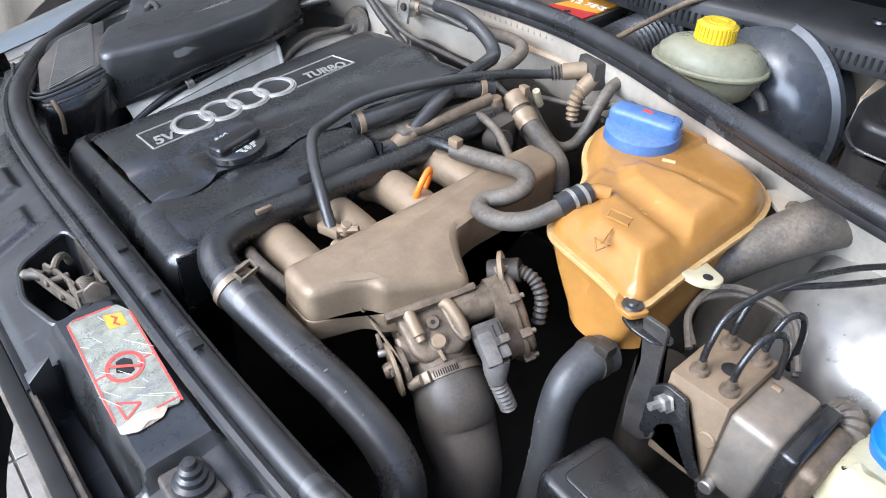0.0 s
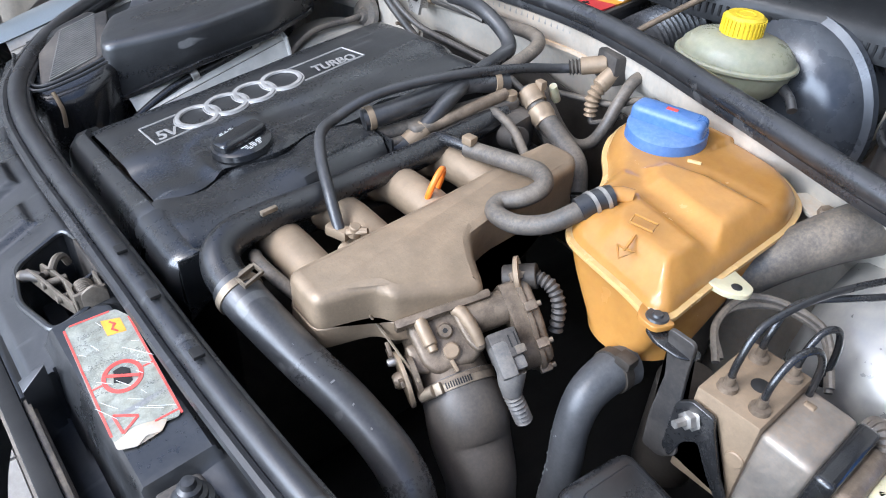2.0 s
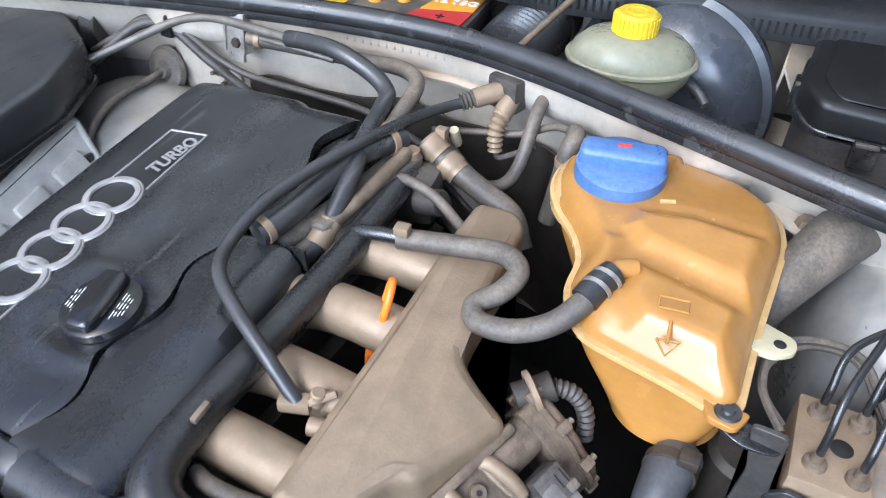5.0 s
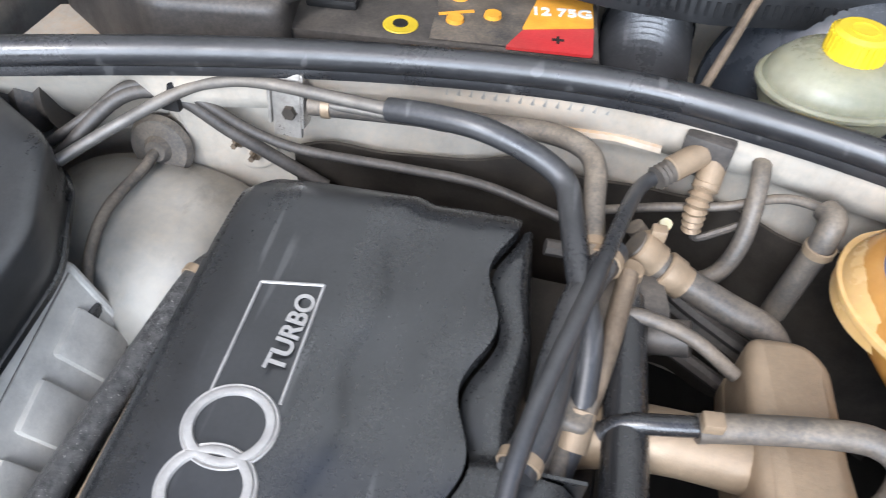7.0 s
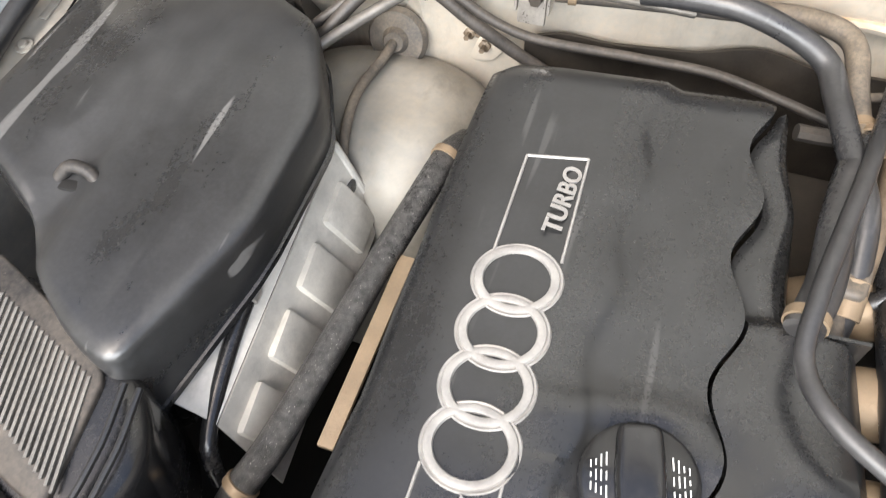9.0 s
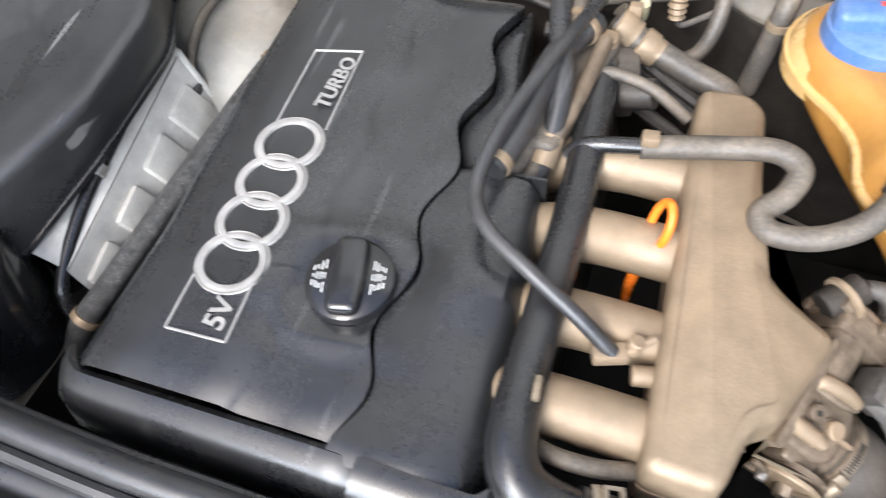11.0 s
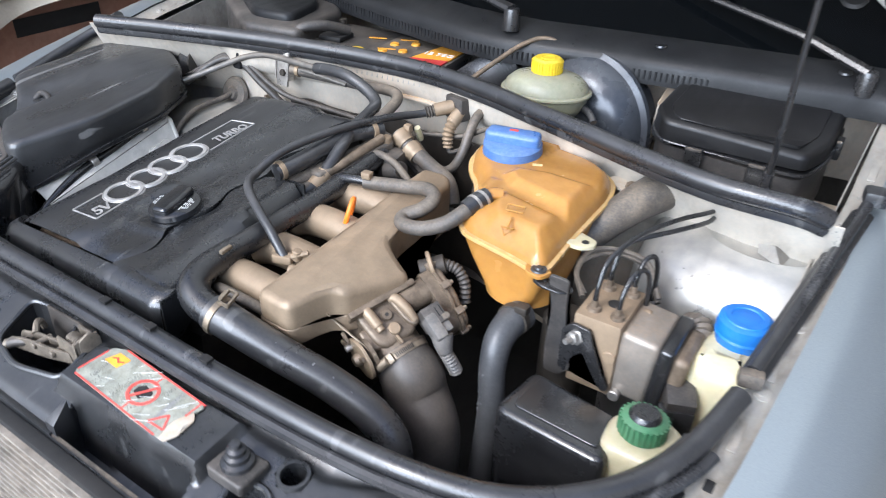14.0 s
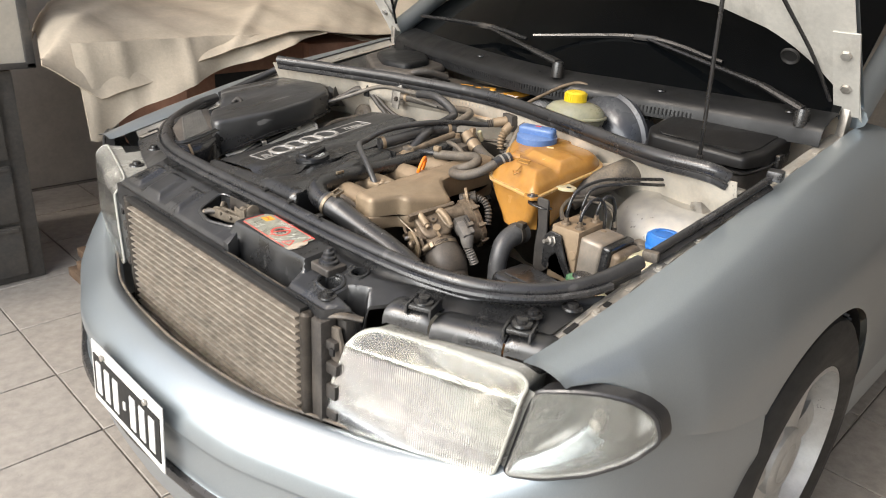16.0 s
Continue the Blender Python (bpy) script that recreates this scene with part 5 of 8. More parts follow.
def front_side(u, v):
    x = -0.028 + 0.0900 * u
    k = round(v * 5)
    y = (0.352, 0.346, 0.334, 0.324, 0.322, 0.328)[k]
    z = 0.7855 + (0.0, 0.0, -0.003, -0.014, -0.036, -0.058)[k] - 0.014 * u * (k > 3)
    return (x, y + 0.008 * max(0, (u - 0.88) / 0.12) ** 2, z)


part("front_side_band", sheet(front_side, 12, 5, 0.0025), M["cover"], cover, angle=40)
part("outer_skirt", sheet(lambda u, v: (0.0655 + 0.002 * v - 0.012 * u, 0.3325 + 0.115 * u, 0.784 - 0.004 * u - v * (0.062 * (1 - u) ** 1.4 + 0.012)), 16, 6, 0.0025), M["cover"], cover, "pointed skirt at the front corner", angle=50)

# rings and frame on the cover
for k, y in enumerate((0.466, 0.506, 0.546, 0.587)):
    x = -0.187 - 0.002 * k
    z = top_z(x, y) + 0.0005
    ring = lathe([(0.0210, 0.0), (0.0216, 0.0022), (0.0240, 0.0030), (0.0266, 0.0022), (0.0272, 0.0005), (0.0288, 0.0012), (0.0296, 0.0)], 44, pose(x, y, z, 7.1, -4.3, 0) @ Matrix.Diagonal((1.12, 1.0, 1, 1)), True)
    part("ring", ring, M["chrome"], cover, "satin silver ring")
BXF = ((-0.213, 0.401), (-0.159, 0.402), (-0.170, 0.702), (-0.217, 0.696))


def badge_line(a, b, name="badge_frame"):
    p = [(x, y, top_z(x, y) + 0.0006) for x, y in (a, b)]
    part(name, tube(p, 0.0013, sub=1, seg=6), M["chrome"], cover)


def between(a, b, t):
    return (a[0] + (b[0] - a[0]) * t, a[1] + (b[1] - a[1]) * t)


badge_line(BXF[0], BXF[1])
badge_line(BXF[2], BXF[3])
badge_line(BXF[0], between(BXF[0], BXF[3], 0.16))
badge_line(BXF[1], between(BXF[1], BXF[2], 0.16))
badge_line(BXF[3], between(BXF[3], BXF[0], 0.315))
badge_line(BXF[2], between(BXF[2], BXF[1], 0.315))
part("raised_word", lettering("TURBO", 0.0195, pose(-0.1785, 0.660, top_z(-0.1785, 0.660) + 0.0024, 7.1, -4.3, 88)), M["chrome"], cover, "raised silver lettering")
part("raised_word", lettering("5V", 0.024, pose(-0.174, 0.422, top_z(-0.174, 0.422) + 0.001, 7.1, -4.3, 88)), M["chrome"], cover, "raised silver lettering")

oil_cap = thing("oil_filler_cap", (-0.086, 0.474, 0.79), "round black oil filler cap with raised grip and printed lines", "oil cap")
OM = pose(-0.086, 0.475, top_z(-0.086, 0.475) - 0.001, 7, -4, 12)
part("cap_disc", lathe([(0.0, 0.0062), (0.031, 0.0056), (0.035, 0.003), (0.036, -0.004)], 40, OM), M["black"], oil_cap)
part("grip", turned(prism([(-0.013, -0.032), (-0.015, 0.0), (-0.013, 0.032), (0.013, 0.032), (0.015, 0.0), (0.013, -0.032)], 0.002, 0.0150, 0.005, 0.008), OM), M["black"], oil_cap)
for sx, k, j in [(a, b, c) for a in (-1, 1) for b in range(4) for c in range(3)]:
    w = (0.0085, 0.005, 0.0075)[(k + j) % 3]
    part("printed_line", turned(box((sx * (0.0190 + 0.0030 * k), (j - 1) * 0.0100 * (1 - 0.12 * k), 0.0063), (0.0009, w * (1 - 0.15 * k), 0.0006)), OM), M["white"], oil_cap)

# ---- intake manifold ----
manifold = thing("intake_manifold", (0.17, 0.57, 0.75), "dust-tan cast aluminium intake manifold with four runners", "intake manifold")
PL = [(0.149, 0.399), (0.200, 0.398), (0.210, 0.436), (0.216, 0.452), (0.232, 0.461), (0.266, 0.540), (0.236, 0.552), (0.212, 0.566), (0.202, 0.600), (0.192, 0.735), (0.176, 0.752), (0.134, 0.748), (0.134, 0.690), (0.143, 0.570)]


def plenum_lift(x, y):
    return 0.050 * (y - 0.40) - 0.30 * max(0.0, x - 0.214)


part("plenum", prism(PL, 0.738, 0.798, 0.010, 0.012, top=plenum_lift), M["alu"], manifold, angle=60)
part("plenum_skirt", prism(PL, 0.741, 0.762, 0.002, 0.012, m=Matrix.Translation((0.17, 0.56, 0)) @ Matrix.Diagonal((1.022, 1.007, 1, 1)) @ Matrix.Translation((-0.17, -0.56, 0))), M["alu"], manifold, "cast lower half with a parting line")
for y, z in ((0.436, 0.772), (0.508, 0.776), (0.585, 0.783), (0.662, 0.788)):
    part("runner", tube([(-0.01, y - 0.002, z - 0.045), (0.035, y, z - 0.016), (0.085, y, z - 0.004), (0.150, y, z - 0.006)], [0.026, 0.025, 0.023, 0.023], seg=18), M["alu"], manifold)
part("vacuum_stub", cyl((0.132, 0.470, 0.780), (0.160, 0.476, 0.780), 0.008), M["alu"], manifold)

dip = thing("dipstick", (0.122, 0.59, 0.74), "orange looped dipstick handle between the runners", "dipstick")
dd = Vector((0.014, 0.019, 0.078)).normalized()
de = (Vector((-0.44, 0.90, 0.0)) - dd * Vector((-0.44, 0.90, 0.0)).dot(dd)).normalized()
dc = Vector((0.131, 0.594, 0.826)) - dd * 0.022
part("loop", tube([tuple(dc + dd * 0.022 * math.cos(a) + de * 0.0125 * math.sin(a)) for a in np.linspace(0, 2 * math.pi, 21)], 0.0036, sub=2, seg=10), M["orange"], dip)
part("stem", tube([tuple(dc - dd * 0.020), tuple(dc - dd * 0.036), (0.117, 0.575, 0.748), (0.116, 0.573, 0.72)], [0.0062, 0.0056, 0.005, 0.004], seg=10), M["orange"], dip)

# ---- throttle body and air hose ----
throttle = thing("throttle_valve", (0.28, 0.50, 0.70), "grimy cast throttle valve assembly with actuator and plug", "throttle")
TX, TA = Vector((0.315, 0.933, 0.173)).normalized(), Vector((0.827, -0.180, -0.533))
TA = (TA - TX * TX.dot(TA)).normalized()
TU = TX.cross(TA) if TX.cross(TA).z > 0 else TA.cross(TX)
# x along the shaft, y along the bore towards the hose, z out of the bolted face
TM = Matrix(((TX.x, TA.x, TU.x, 0.281), (TX.y, TA.y, TU.y, 0.491), (TX.z, TA.z, TU.z, 0.749), (0, 0, 0, 1)))
ALONG = TM @ Matrix(((0, 0, 1, 0), (1, 0, 0, 0), (0, 1, 0, 0), (0, 0, 0, 1)))


def on_throttle(name, bm, mat, label="", parent=None, angle=38):
    return part(name, turned(bm, TM), M[mat], parent or throttle, label, angle)


on_throttle("flange", box((0.004, -0.038, -0.034), (0.094, 0.009, 0.078), 0.004), "alu_dark")
on_throttle("bore", cyl((-0.003, -0.038, -0.042), (-0.003, 0.026, -0.042), 0.0345, 0.003, 36), "alu_dark")
on_throttle("body", prism([(-0.034, -0.037), (-0.030, 0.004), (-0.020, 0.016), (0.018, 0.016), (0.030, 0.004), (0.032, -0.037)], -0.044, -0.006, 0.006, 0.008), "alu_dark", "dusty machined casting", angle=60)
on_throttle("bore_lip", lathe([(0.034, 0.0), (0.0385, 0.001), (0.0385, 0.005), (0.034, 0.006)], 40, pose(-0.003, 0.020, -0.042, -90), True), "alu_dark")
on_throttle("stop_tube", cyl((-0.0200, -0.037, -0.001), (-0.0180, -0.010, -0.001), 0.0066, 0.0012), "alu")
on_throttle("stop_screw", cyl((-0.0180, -0.011, -0.001), (-0.0176, -0.004, -0.001), 0.0048, 0.0010), "alu")
lug = on_throttle("screw_lug", lathe([(0.0075, -0.008), (0.0070, 0.0), (0.0060, 0.0012), (0.0024, 0.0012), (0.0022, -0.002)], 24, pose(-0.001, -0.0190, -0.002)), "alu_dark")
on_throttle("lug_hole", lathe([(0.0, 0.0), (0.0023, 0.0), (0.0023, -0.003)], 14, pose(-0.001, -0.0190, -0.0005)), "dark", parent=lug)
on_throttle("boss", lathe([(0.0, 0.0), (0.0062, 0.0), (0.0074, -0.0012), (0.0076, -0.008)], 28, pose(-0.002, 0.0, 0.0)), "alu")
on_throttle("boss_seat", lathe([(0.0076, -0.0050), (0.0096, -0.0055), (0.0100, -0.008)], 28, pose(-0.002, 0.0, 0.0)), "alu_dark")
on_throttle("stiffening_rib", box((-0.004, 0.0135, -0.006), (0.0035, 0.012, 0.008), 0.001, rz=-8), "alu")
on_throttle("shaft_lug", prism([(-0.040, -0.020), (-0.040, 0.006), (-0.026, 0.012), (-0.018, 0.004), (-0.020, -0.020)], -0.034, -0.012, 0.004, 0.005), "alu_dark")
on_throttle("motor_cylinder", cyl((0.016, -0.0235, -0.0125), (0.070, -0.0235, -0.0125), 0.0165, 0.002, 32), "alu_dark", "round actuator motor casing")
on_throttle("channel_base", prism([(0.010, -0.036), (0.014, -0.002), (0.020, 0.010), (0.030, 0.008), (0.031, -0.014), (0.026, -0.034)], -0.012, 0.0, 0.003, 0.006), "alu_dark", angle=60)
on_throttle("channel_pipe", tube([(0.013, -0.035, -0.003), (0.0185, -0.030, 0.001), (0.0215, -0.019, 0.0022), (0.0235, -0.008, 0.0016), (0.0250, 0.004, -0.002)], [0.0050, 0.0062, 0.0062, 0.0058, 0.0052], seg=14), "alu")
LID_OUT = [(-0.045, 0.004), (-0.046, -0.036), (-0.020, -0.056), (0.020, -0.056), (0.040, -0.040), (0.042, -0.016), (0.032, -0.006), (0.016, -0.004), (0.006, 0.003), (-0.006, 0.005), (-0.030, 0.006)]
for name, k, x0, x1, bev in (("gear_case", 0.94, 0.060, 0.077, 0.003), ("case_rim", 1.04, 0.074, 0.0795, 0.0015), ("gear_cover", 0.93, 0.0795, 0.0890, 0.005)):
    c_ = np.mean(np.array(LID_OUT), axis=0)
    part(name, turned(prism([tuple(c_ + (np.array(q) - c_) * k) for q in LID_OUT], x0, x1, bev, 0.006), ALONG), M["alu_dark"], throttle, "dusty actuator gear cover" if name == "gear_cover" else "", angle=50)
for u, v in ((-0.044, 0.003), (-0.012, 0.009), (0.022, -0.001), (0.042, -0.024), (0.034, -0.050), (-0.046, -0.034)):
    clip = part("cover_clip", turned(box((u, v, 0.079), (0.009, 0.007, 0.012), 0.0018), ALONG), M["alu_dark"], throttle)
    part("clip_screw", turned(lathe([(0.0, 0.0895), (0.0026, 0.0890), (0.0030, 0.080)], 10, Matrix.Translation((u, v, 0))), ALONG), M["clamp"], clip)
plug = on_throttle("plug_socket", box((0.0430, 0.0130, 0.0010), (0.027, 0.026, 0.026), 0.002), "black_dusty", "dusty black connector")
on_throttle("plug_slot", box((0.0475, 0.0120, 0.0142), (0.0012, 0.012, 0.0006)), "dark", parent=plug)
on_throttle("plug_slot", box((0.0535, 0.0110, 0.0142), (0.0012, 0.012, 0.0006)), "dark", parent=plug)
on_throttle("plug_latch", box((0.0540, 0.0215, 0.0090), (0.010, 0.008, 0.012), 0.0015), "hose_dusty", parent=plug)
on_throttle("plug_body", box((0.0370, 0.0260, 0.0040), (0.016, 0.034, 0.022), 0.004), "plug_grey", "grey plug")
on_throttle("plug_shoulder", box((0.0430, 0.0320, 0.0010), (0.026, 0.013, 0.020), 0.003), "plug_grey")
on_throttle("plug_boot", tube([(0.0415, 0.036, 0.001), (0.0385, 0.045, -0.004), (0.0365, 0.055, -0.010)], [0.0135, 0.0120, 0.0088], seg=16), "plug_grey", "grey rubber boot")
on_throttle("plug_bellows", tube([(0.0365, 0.054, -0.010), (0.0390, 0.066, -0.018), (0.0420, 0.078, -0.030)], 0.0078, seg=14, ribs=7, depth=0.0011), "plug_grey", "ribbed grey sleeve")
QM = TM @ pose(-0.047, 0.006, -0.026, 0, -90, 0)
quad_ = part("cable_quadrant", turned(prism([(0.026, -0.004), (0.022, 0.016), (0.010, 0.027), (-0.006, 0.028), (-0.020, 0.019), (-0.024, 0.002), (-0.018, -0.016), (-0.006, -0.029), (0.006, -0.026), (0.016, -0.020)], 0.0, 0.004, 0.0012, 0.006), QM), M["alu"], throttle, "flat cable wheel")
part("quadrant_groove", turned(lathe([(0.017, -0.004), (0.022, -0.005), (0.022, -0.010), (0.017, -0.011)], 36, Matrix.Translation((0.001, 0.002, 0))), QM), M["alu_dark"], quad_)
part("quadrant_hub", turned(lathe([(0.0, 0.012), (0.006, 0.012), (0.008, 0.009), (0.009, 0.0)], 24), QM), M["alu_dark"], quad_)
part("quadrant_pin", turned(lathe([(0.0, 0.011), (0.0035, 0.010), (0.0045, 0.006), (0.0045, 0.0)], 16, Matrix.Translation((-0.004, -0.019, 0.001))), QM), M["steel"], quad_, "bright round pin")
part("quadrant_spring", turned(tube([(0.011 * math.cos(a), 0.011 * math.sin(a), -0.002 - 0.0006 * a) for a in np.linspace(0, 6 * math.pi, 73)], 0.0010, sub=1, seg=6), QM), M["clamp"], quad_)
for x, y, l, rz in ((-0.012, -0.026, 0.016, 60), (0.004, -0.030, 0.014, 95), (0.012, 0.004, 0.018, 20)):
    part("quadrant_tab", turned(box((x, y, 0.006), (l, 0.006, 0.004), 0.001, rz=rz), QM), M["alu_dark"], quad_)
part("cable", tube([tuple(QM @ Vector((0.022, 0.010, -0.008))), (0.228, 0.452, 0.750), (0.214, 0.446, 0.765)], 0.0014, seg=6), M["clamp"], quad_)

air_hose = thing("throttle_air_hose", (0.33, 0.47, 0.66), "smooth dusty black rubber air hose bent down from the throttle", "hose")
part("hose", tube([tuple(TM @ Vector(q)) for q in ((-0.003, 0.020, -0.042), (-0.003, 0.034, -0.042), (-0.003, 0.052, -0.044), (-0.006, 0.074, -0.056))] + [(0.344, 0.480, 0.628), (0.352, 0.470, 0.56), (0.350, 0.455, 0.48)], [0.0362, 0.0368, 0.0395, 0.0385, 0.0335, 0.031, 0.030], seg=28), M["hose_brown"], air_hose)
CLM = TM @ pose(-0.003, 0.0275, -0.042, -90)
part("worm_clamp", lathe([(0.0364, -0.0048), (0.0380, -0.0044), (0.0380, 0.0044), (0.0364, 0.0048)], 44, CLM, True), M["clamp"], air_hose, "steel worm-drive hose clamp")
for k in range(11):
    part("clamp_slot", turned(box((0, 0, 0), (0.0008, 0.0013, 0.0058)), CLM @ Matrix.Rotation(-1.95 + 0.062 * k, 4, "Z") @ pose(0.0380, 0, 0)), M["dark"], air_hose)
part("clamp_housing", turned(box((0, 0, 0), (0.006, 0.014, 0.0112), 0.0015), CLM @ Matrix.Rotation(-2.22, 4, "Z") @ pose(0.0395, 0, 0)), M["clamp"], air_hose)
part("clamp_screw", turned(cyl((0, -0.012, 0), (0, 0.004, 0), 0.0058, 0.001, 18), CLM @ Matrix.Rotation(-2.32, 4, "Z") @ pose(0.0425, 0, 0)), M["clamp"], air_hose, "rusty slotted clamp screw")

# ---- coolant pipe and big radiator hose ----
pipe = thing("coolant_hose", (0.08, 0.42, 0.72), "thick black coolant hose with spring clamp", "hose")
part("long_pipe", tube([(0.046, 0.760, 0.806), (0.053, 0.69, 0.802), (0.059, 0.60, 0.798), (0.062, 0.50, 0.796), (0.063, 0.43, 0.795), (0.067, 0.390, 0.792), (0.078, 0.369, 0.786), (0.100, 0.362, 0.778), (0.135, 0.362, 0.772)], [0.0155, 0.0155, 0.0155, 0.0155, 0.0165, 0.018, 0.019, 0.0195, 0.0195], seg=22), M["black"], pipe)
part("radiator_hose", tube([(0.118, 0.3615, 0.776), (0.145, 0.364, 0.770), (0.20, 0.376, 0.749), (0.262, 0.392, 0.725), (0.318, 0.400, 0.700), (0.350, 0.395, 0.672), (0.358, 0.375, 0.62), (0.355, 0.35, 0.55)], [0.0215, 0.0212, 0.0205, 0.0205, 0.0208, 0.021, 0.021, 0.021], seg=26), M["hose"], pipe)
for k, (x, y, z) in enumerate(((0.185, 0.372, 0.7785), (0.205, 0.378, 0.7722), (0.228, 0.384, 0.7640), (0.250, 0.388, 0.7560), (0.274, 0.392, 0.7460), (0.296, 0.395, 0.7360))):
    part("chalk_mark", box((x, y - 0.004, z - 0.0047), (0.0016, 0.007 if k % 2 else 0.004, 0.0008), 0.0, rz=12 + 20 * (k % 3), ry=20), M["chalk"], pipe)
part("spring_clamp", lathe([(0.0215, -0.0040), (0.0232, -0.0036), (0.0232, 0.0036), (0.0215, 0.0040)], 32, axis_pose((0.128, 0.362, 0.774), (0.95, 0.1, -0.25)), True), M["clamp"], pipe)
EAR = pose(0.138, 0.370, 0.7985, 12, 14, 15)
part("clamp_ear", boxes([(EAR @ pose(sx * 0.0055, 0, 0), (0.0022, 0.022, 0.005)) for sx in (-1, 1)] + [(EAR @ pose(0, sy * 0.010, 0), (0.013, 0.0022, 0.005)) for sy in (-1, 1)]), M["clamp"], pipe)
part("clamp_tongue", box((0.128, 0.372, 0.797), (0.006, 0.016, 0.003), 0.001, rz=20, ry=12), M["clamp"], pipe)
part("pipe_clip", box((0.074, 0.425, 0.8105), (0.005, 0.018, 0.005), 0.001, rz=6), M["clamp"], pipe)

# ---- expansion tank ----
tank = thing("expansion_tank", (0.35, 0.68, 0.73), "amber translucent coolant expansion tank with moulded seam", "expansion tank")
TO = [(0.196, 0.776), (0.214, 0.746), (0.240, 0.722), (0.256, 0.695), (0.257, 0.655), (0.285, 0.617), (0.320, 0.611), (0.362, 0.605), (0.398, 0.596), (0.413, 0.606), (0.410, 0.680), (0.411, 0.786), (0.400, 0.824), (0.364, 0.852), (0.310, 0.864), (0.250, 0.864), (0.208, 0.842), (0.193, 0.808)]
TOR = np.array(round_poly(TO, 0.016, 4))
TC = np.array((0.318, 0.735))
arc = np.concatenate([[0], np.cumsum(np.linalg.norm(np.diff(np.vstack([TOR, TOR[:1]]), axis=0), axis=1))])
RIM = np.stack([np.interp(np.linspace(0, arc[-1], 170, endpoint=False), arc, np.append(TOR[:, k], TOR[0, k])) for k in (0, 1)], 1)


def seam_z(y):
    return 0.820 + 0.085 * (y - 0.62)


def tank_ring(k, dz):
    return [(TC[0] + (p[0] - TC[0]) * k, TC[1] + (p[1] - TC[1]) * k, seam_z(p[1]) + dz) for p in RIM]


def sump_ring(t, f, k=0.047):
    """A level of the lower shell, t from the seam's outline to the narrow sump's, f from the seam's height to the bottom."""
    out = []
    for p in RIM:
        a = TC + (p - TC) * 0.955
        d = (p - TC) / np.linalg.norm(p - TC)
        b = np.array((0.360, 0.652)) + d * k
        q = a + (b - a) * t
        z = seam_z(p[1]) - 0.004
        out.append((q[0], q[1], z + (0.748 - z) * f))
    return out


part("lower_body", loft([sump_ring(0.0, 0.0), sump_ring(0.08, 0.16), sump_ring(0.24, 0.36), sump_ring(0.48, 0.58), sump_ring(0.76, 0.80), sump_ring(0.92, 0.92), sump_ring(1.0, 0.985), sump_ring(1.0, 1.0, 0.038), sump_ring(1.0, 1.0, 0.003)]), M["tank"], tank, "amber lower shell", angle=70)
part("seam_flange", loft([tank_ring(0.97, -0.003), tank_ring(1.012, -0.0025), tank_ring(1.016, 0.0), tank_ring(1.012, 0.0025), tank_ring(0.97, 0.003)]), M["tank_pale"], tank, "pale moulded seam")
FRONT_PAD = [(0.318, 0.618), (0.300, 0.650), (0.299, 0.693), (0.398, 0.676), (0.401, 0.640), (0.396, 0.612)]
REAR_PAD = [(0.300, 0.699), (0.276, 0.722), (0.283, 0.752), (0.330, 0.764), (0.398, 0.763), (0.400, 0.681)]
SIDE_PAD = [(0.266, 0.665), (0.262, 0.715), (0.292, 0.715), (0.297, 0.650)]


def rim_gap(p):
    """Distance from a place to the tank's outline."""
    a, b = RIM, np.roll(RIM, -1, 0)
    ab = b - a
    t = np.clip(np.sum((p - a) * ab, 1) / np.sum(ab * ab, 1), 0, 1)
    return float(np.min(np.linalg.norm(a + ab * t[:, None] - p, axis=1)))


def tank_top(x, y):
    """Rounded shoulders inside the seam, two broad pads and a sloping face towards the front."""
    d = rim_gap(np.array((x, y)))
    w = np.interp(y, (0.60, 0.64, 0.70), (0.040, 0.030, 0.020))
    t = min(1.0, max(0.0, d - 0.004) / w)
    h = 0.027 * math.sqrt(max(0.0, 1 - (1 - t) ** 2))
    h += 0.0090 * within(FRONT_PAD, x, y, 0.019) + 0.0090 * within(REAR_PAD, x, y, 0.019) + 0.004 * within(SIDE_PAD, x, y, 0.014)
    h -= 0.010 * max(0.0, (y - 0.775) / 0.08) * (1 if x > 0.30 else 0.4)
    return seam_z(y) + h


rings = []
for s in [0.985, 0.975, 0.965, 0.952, 0.938, 0.922] + list(np.linspace(0.905, 0.01, 36)):
    rings.append([(*(TC + (p - TC) * s), tank_top(*(TC + (p - TC) * s))) for p in RIM])
part("upper_body", loft(rings), M["tank"], tank, "amber upper shell with moulded pads", angle=75)
part("filler_neck", lathe([(0.060, -0.030), (0.059, -0.014), (0.056, -0.004), (0.050, 0.003), (0.044, 0.008), (0.036, 0.010)], 44, pose(0.254, 0.796, 0.850, 5)), M["tank_pale"], tank, "pale domed filler neck", angle=60)
part("moulded_dash", tube([(0.300, 0.768, 0.8600), (0.312, 0.774, 0.8600)], 0.0024, sub=1, seg=8), M["tank_pale"], tank)
ARM = pose(0.350, 0.616, 0.8505, 26, 0, 10)
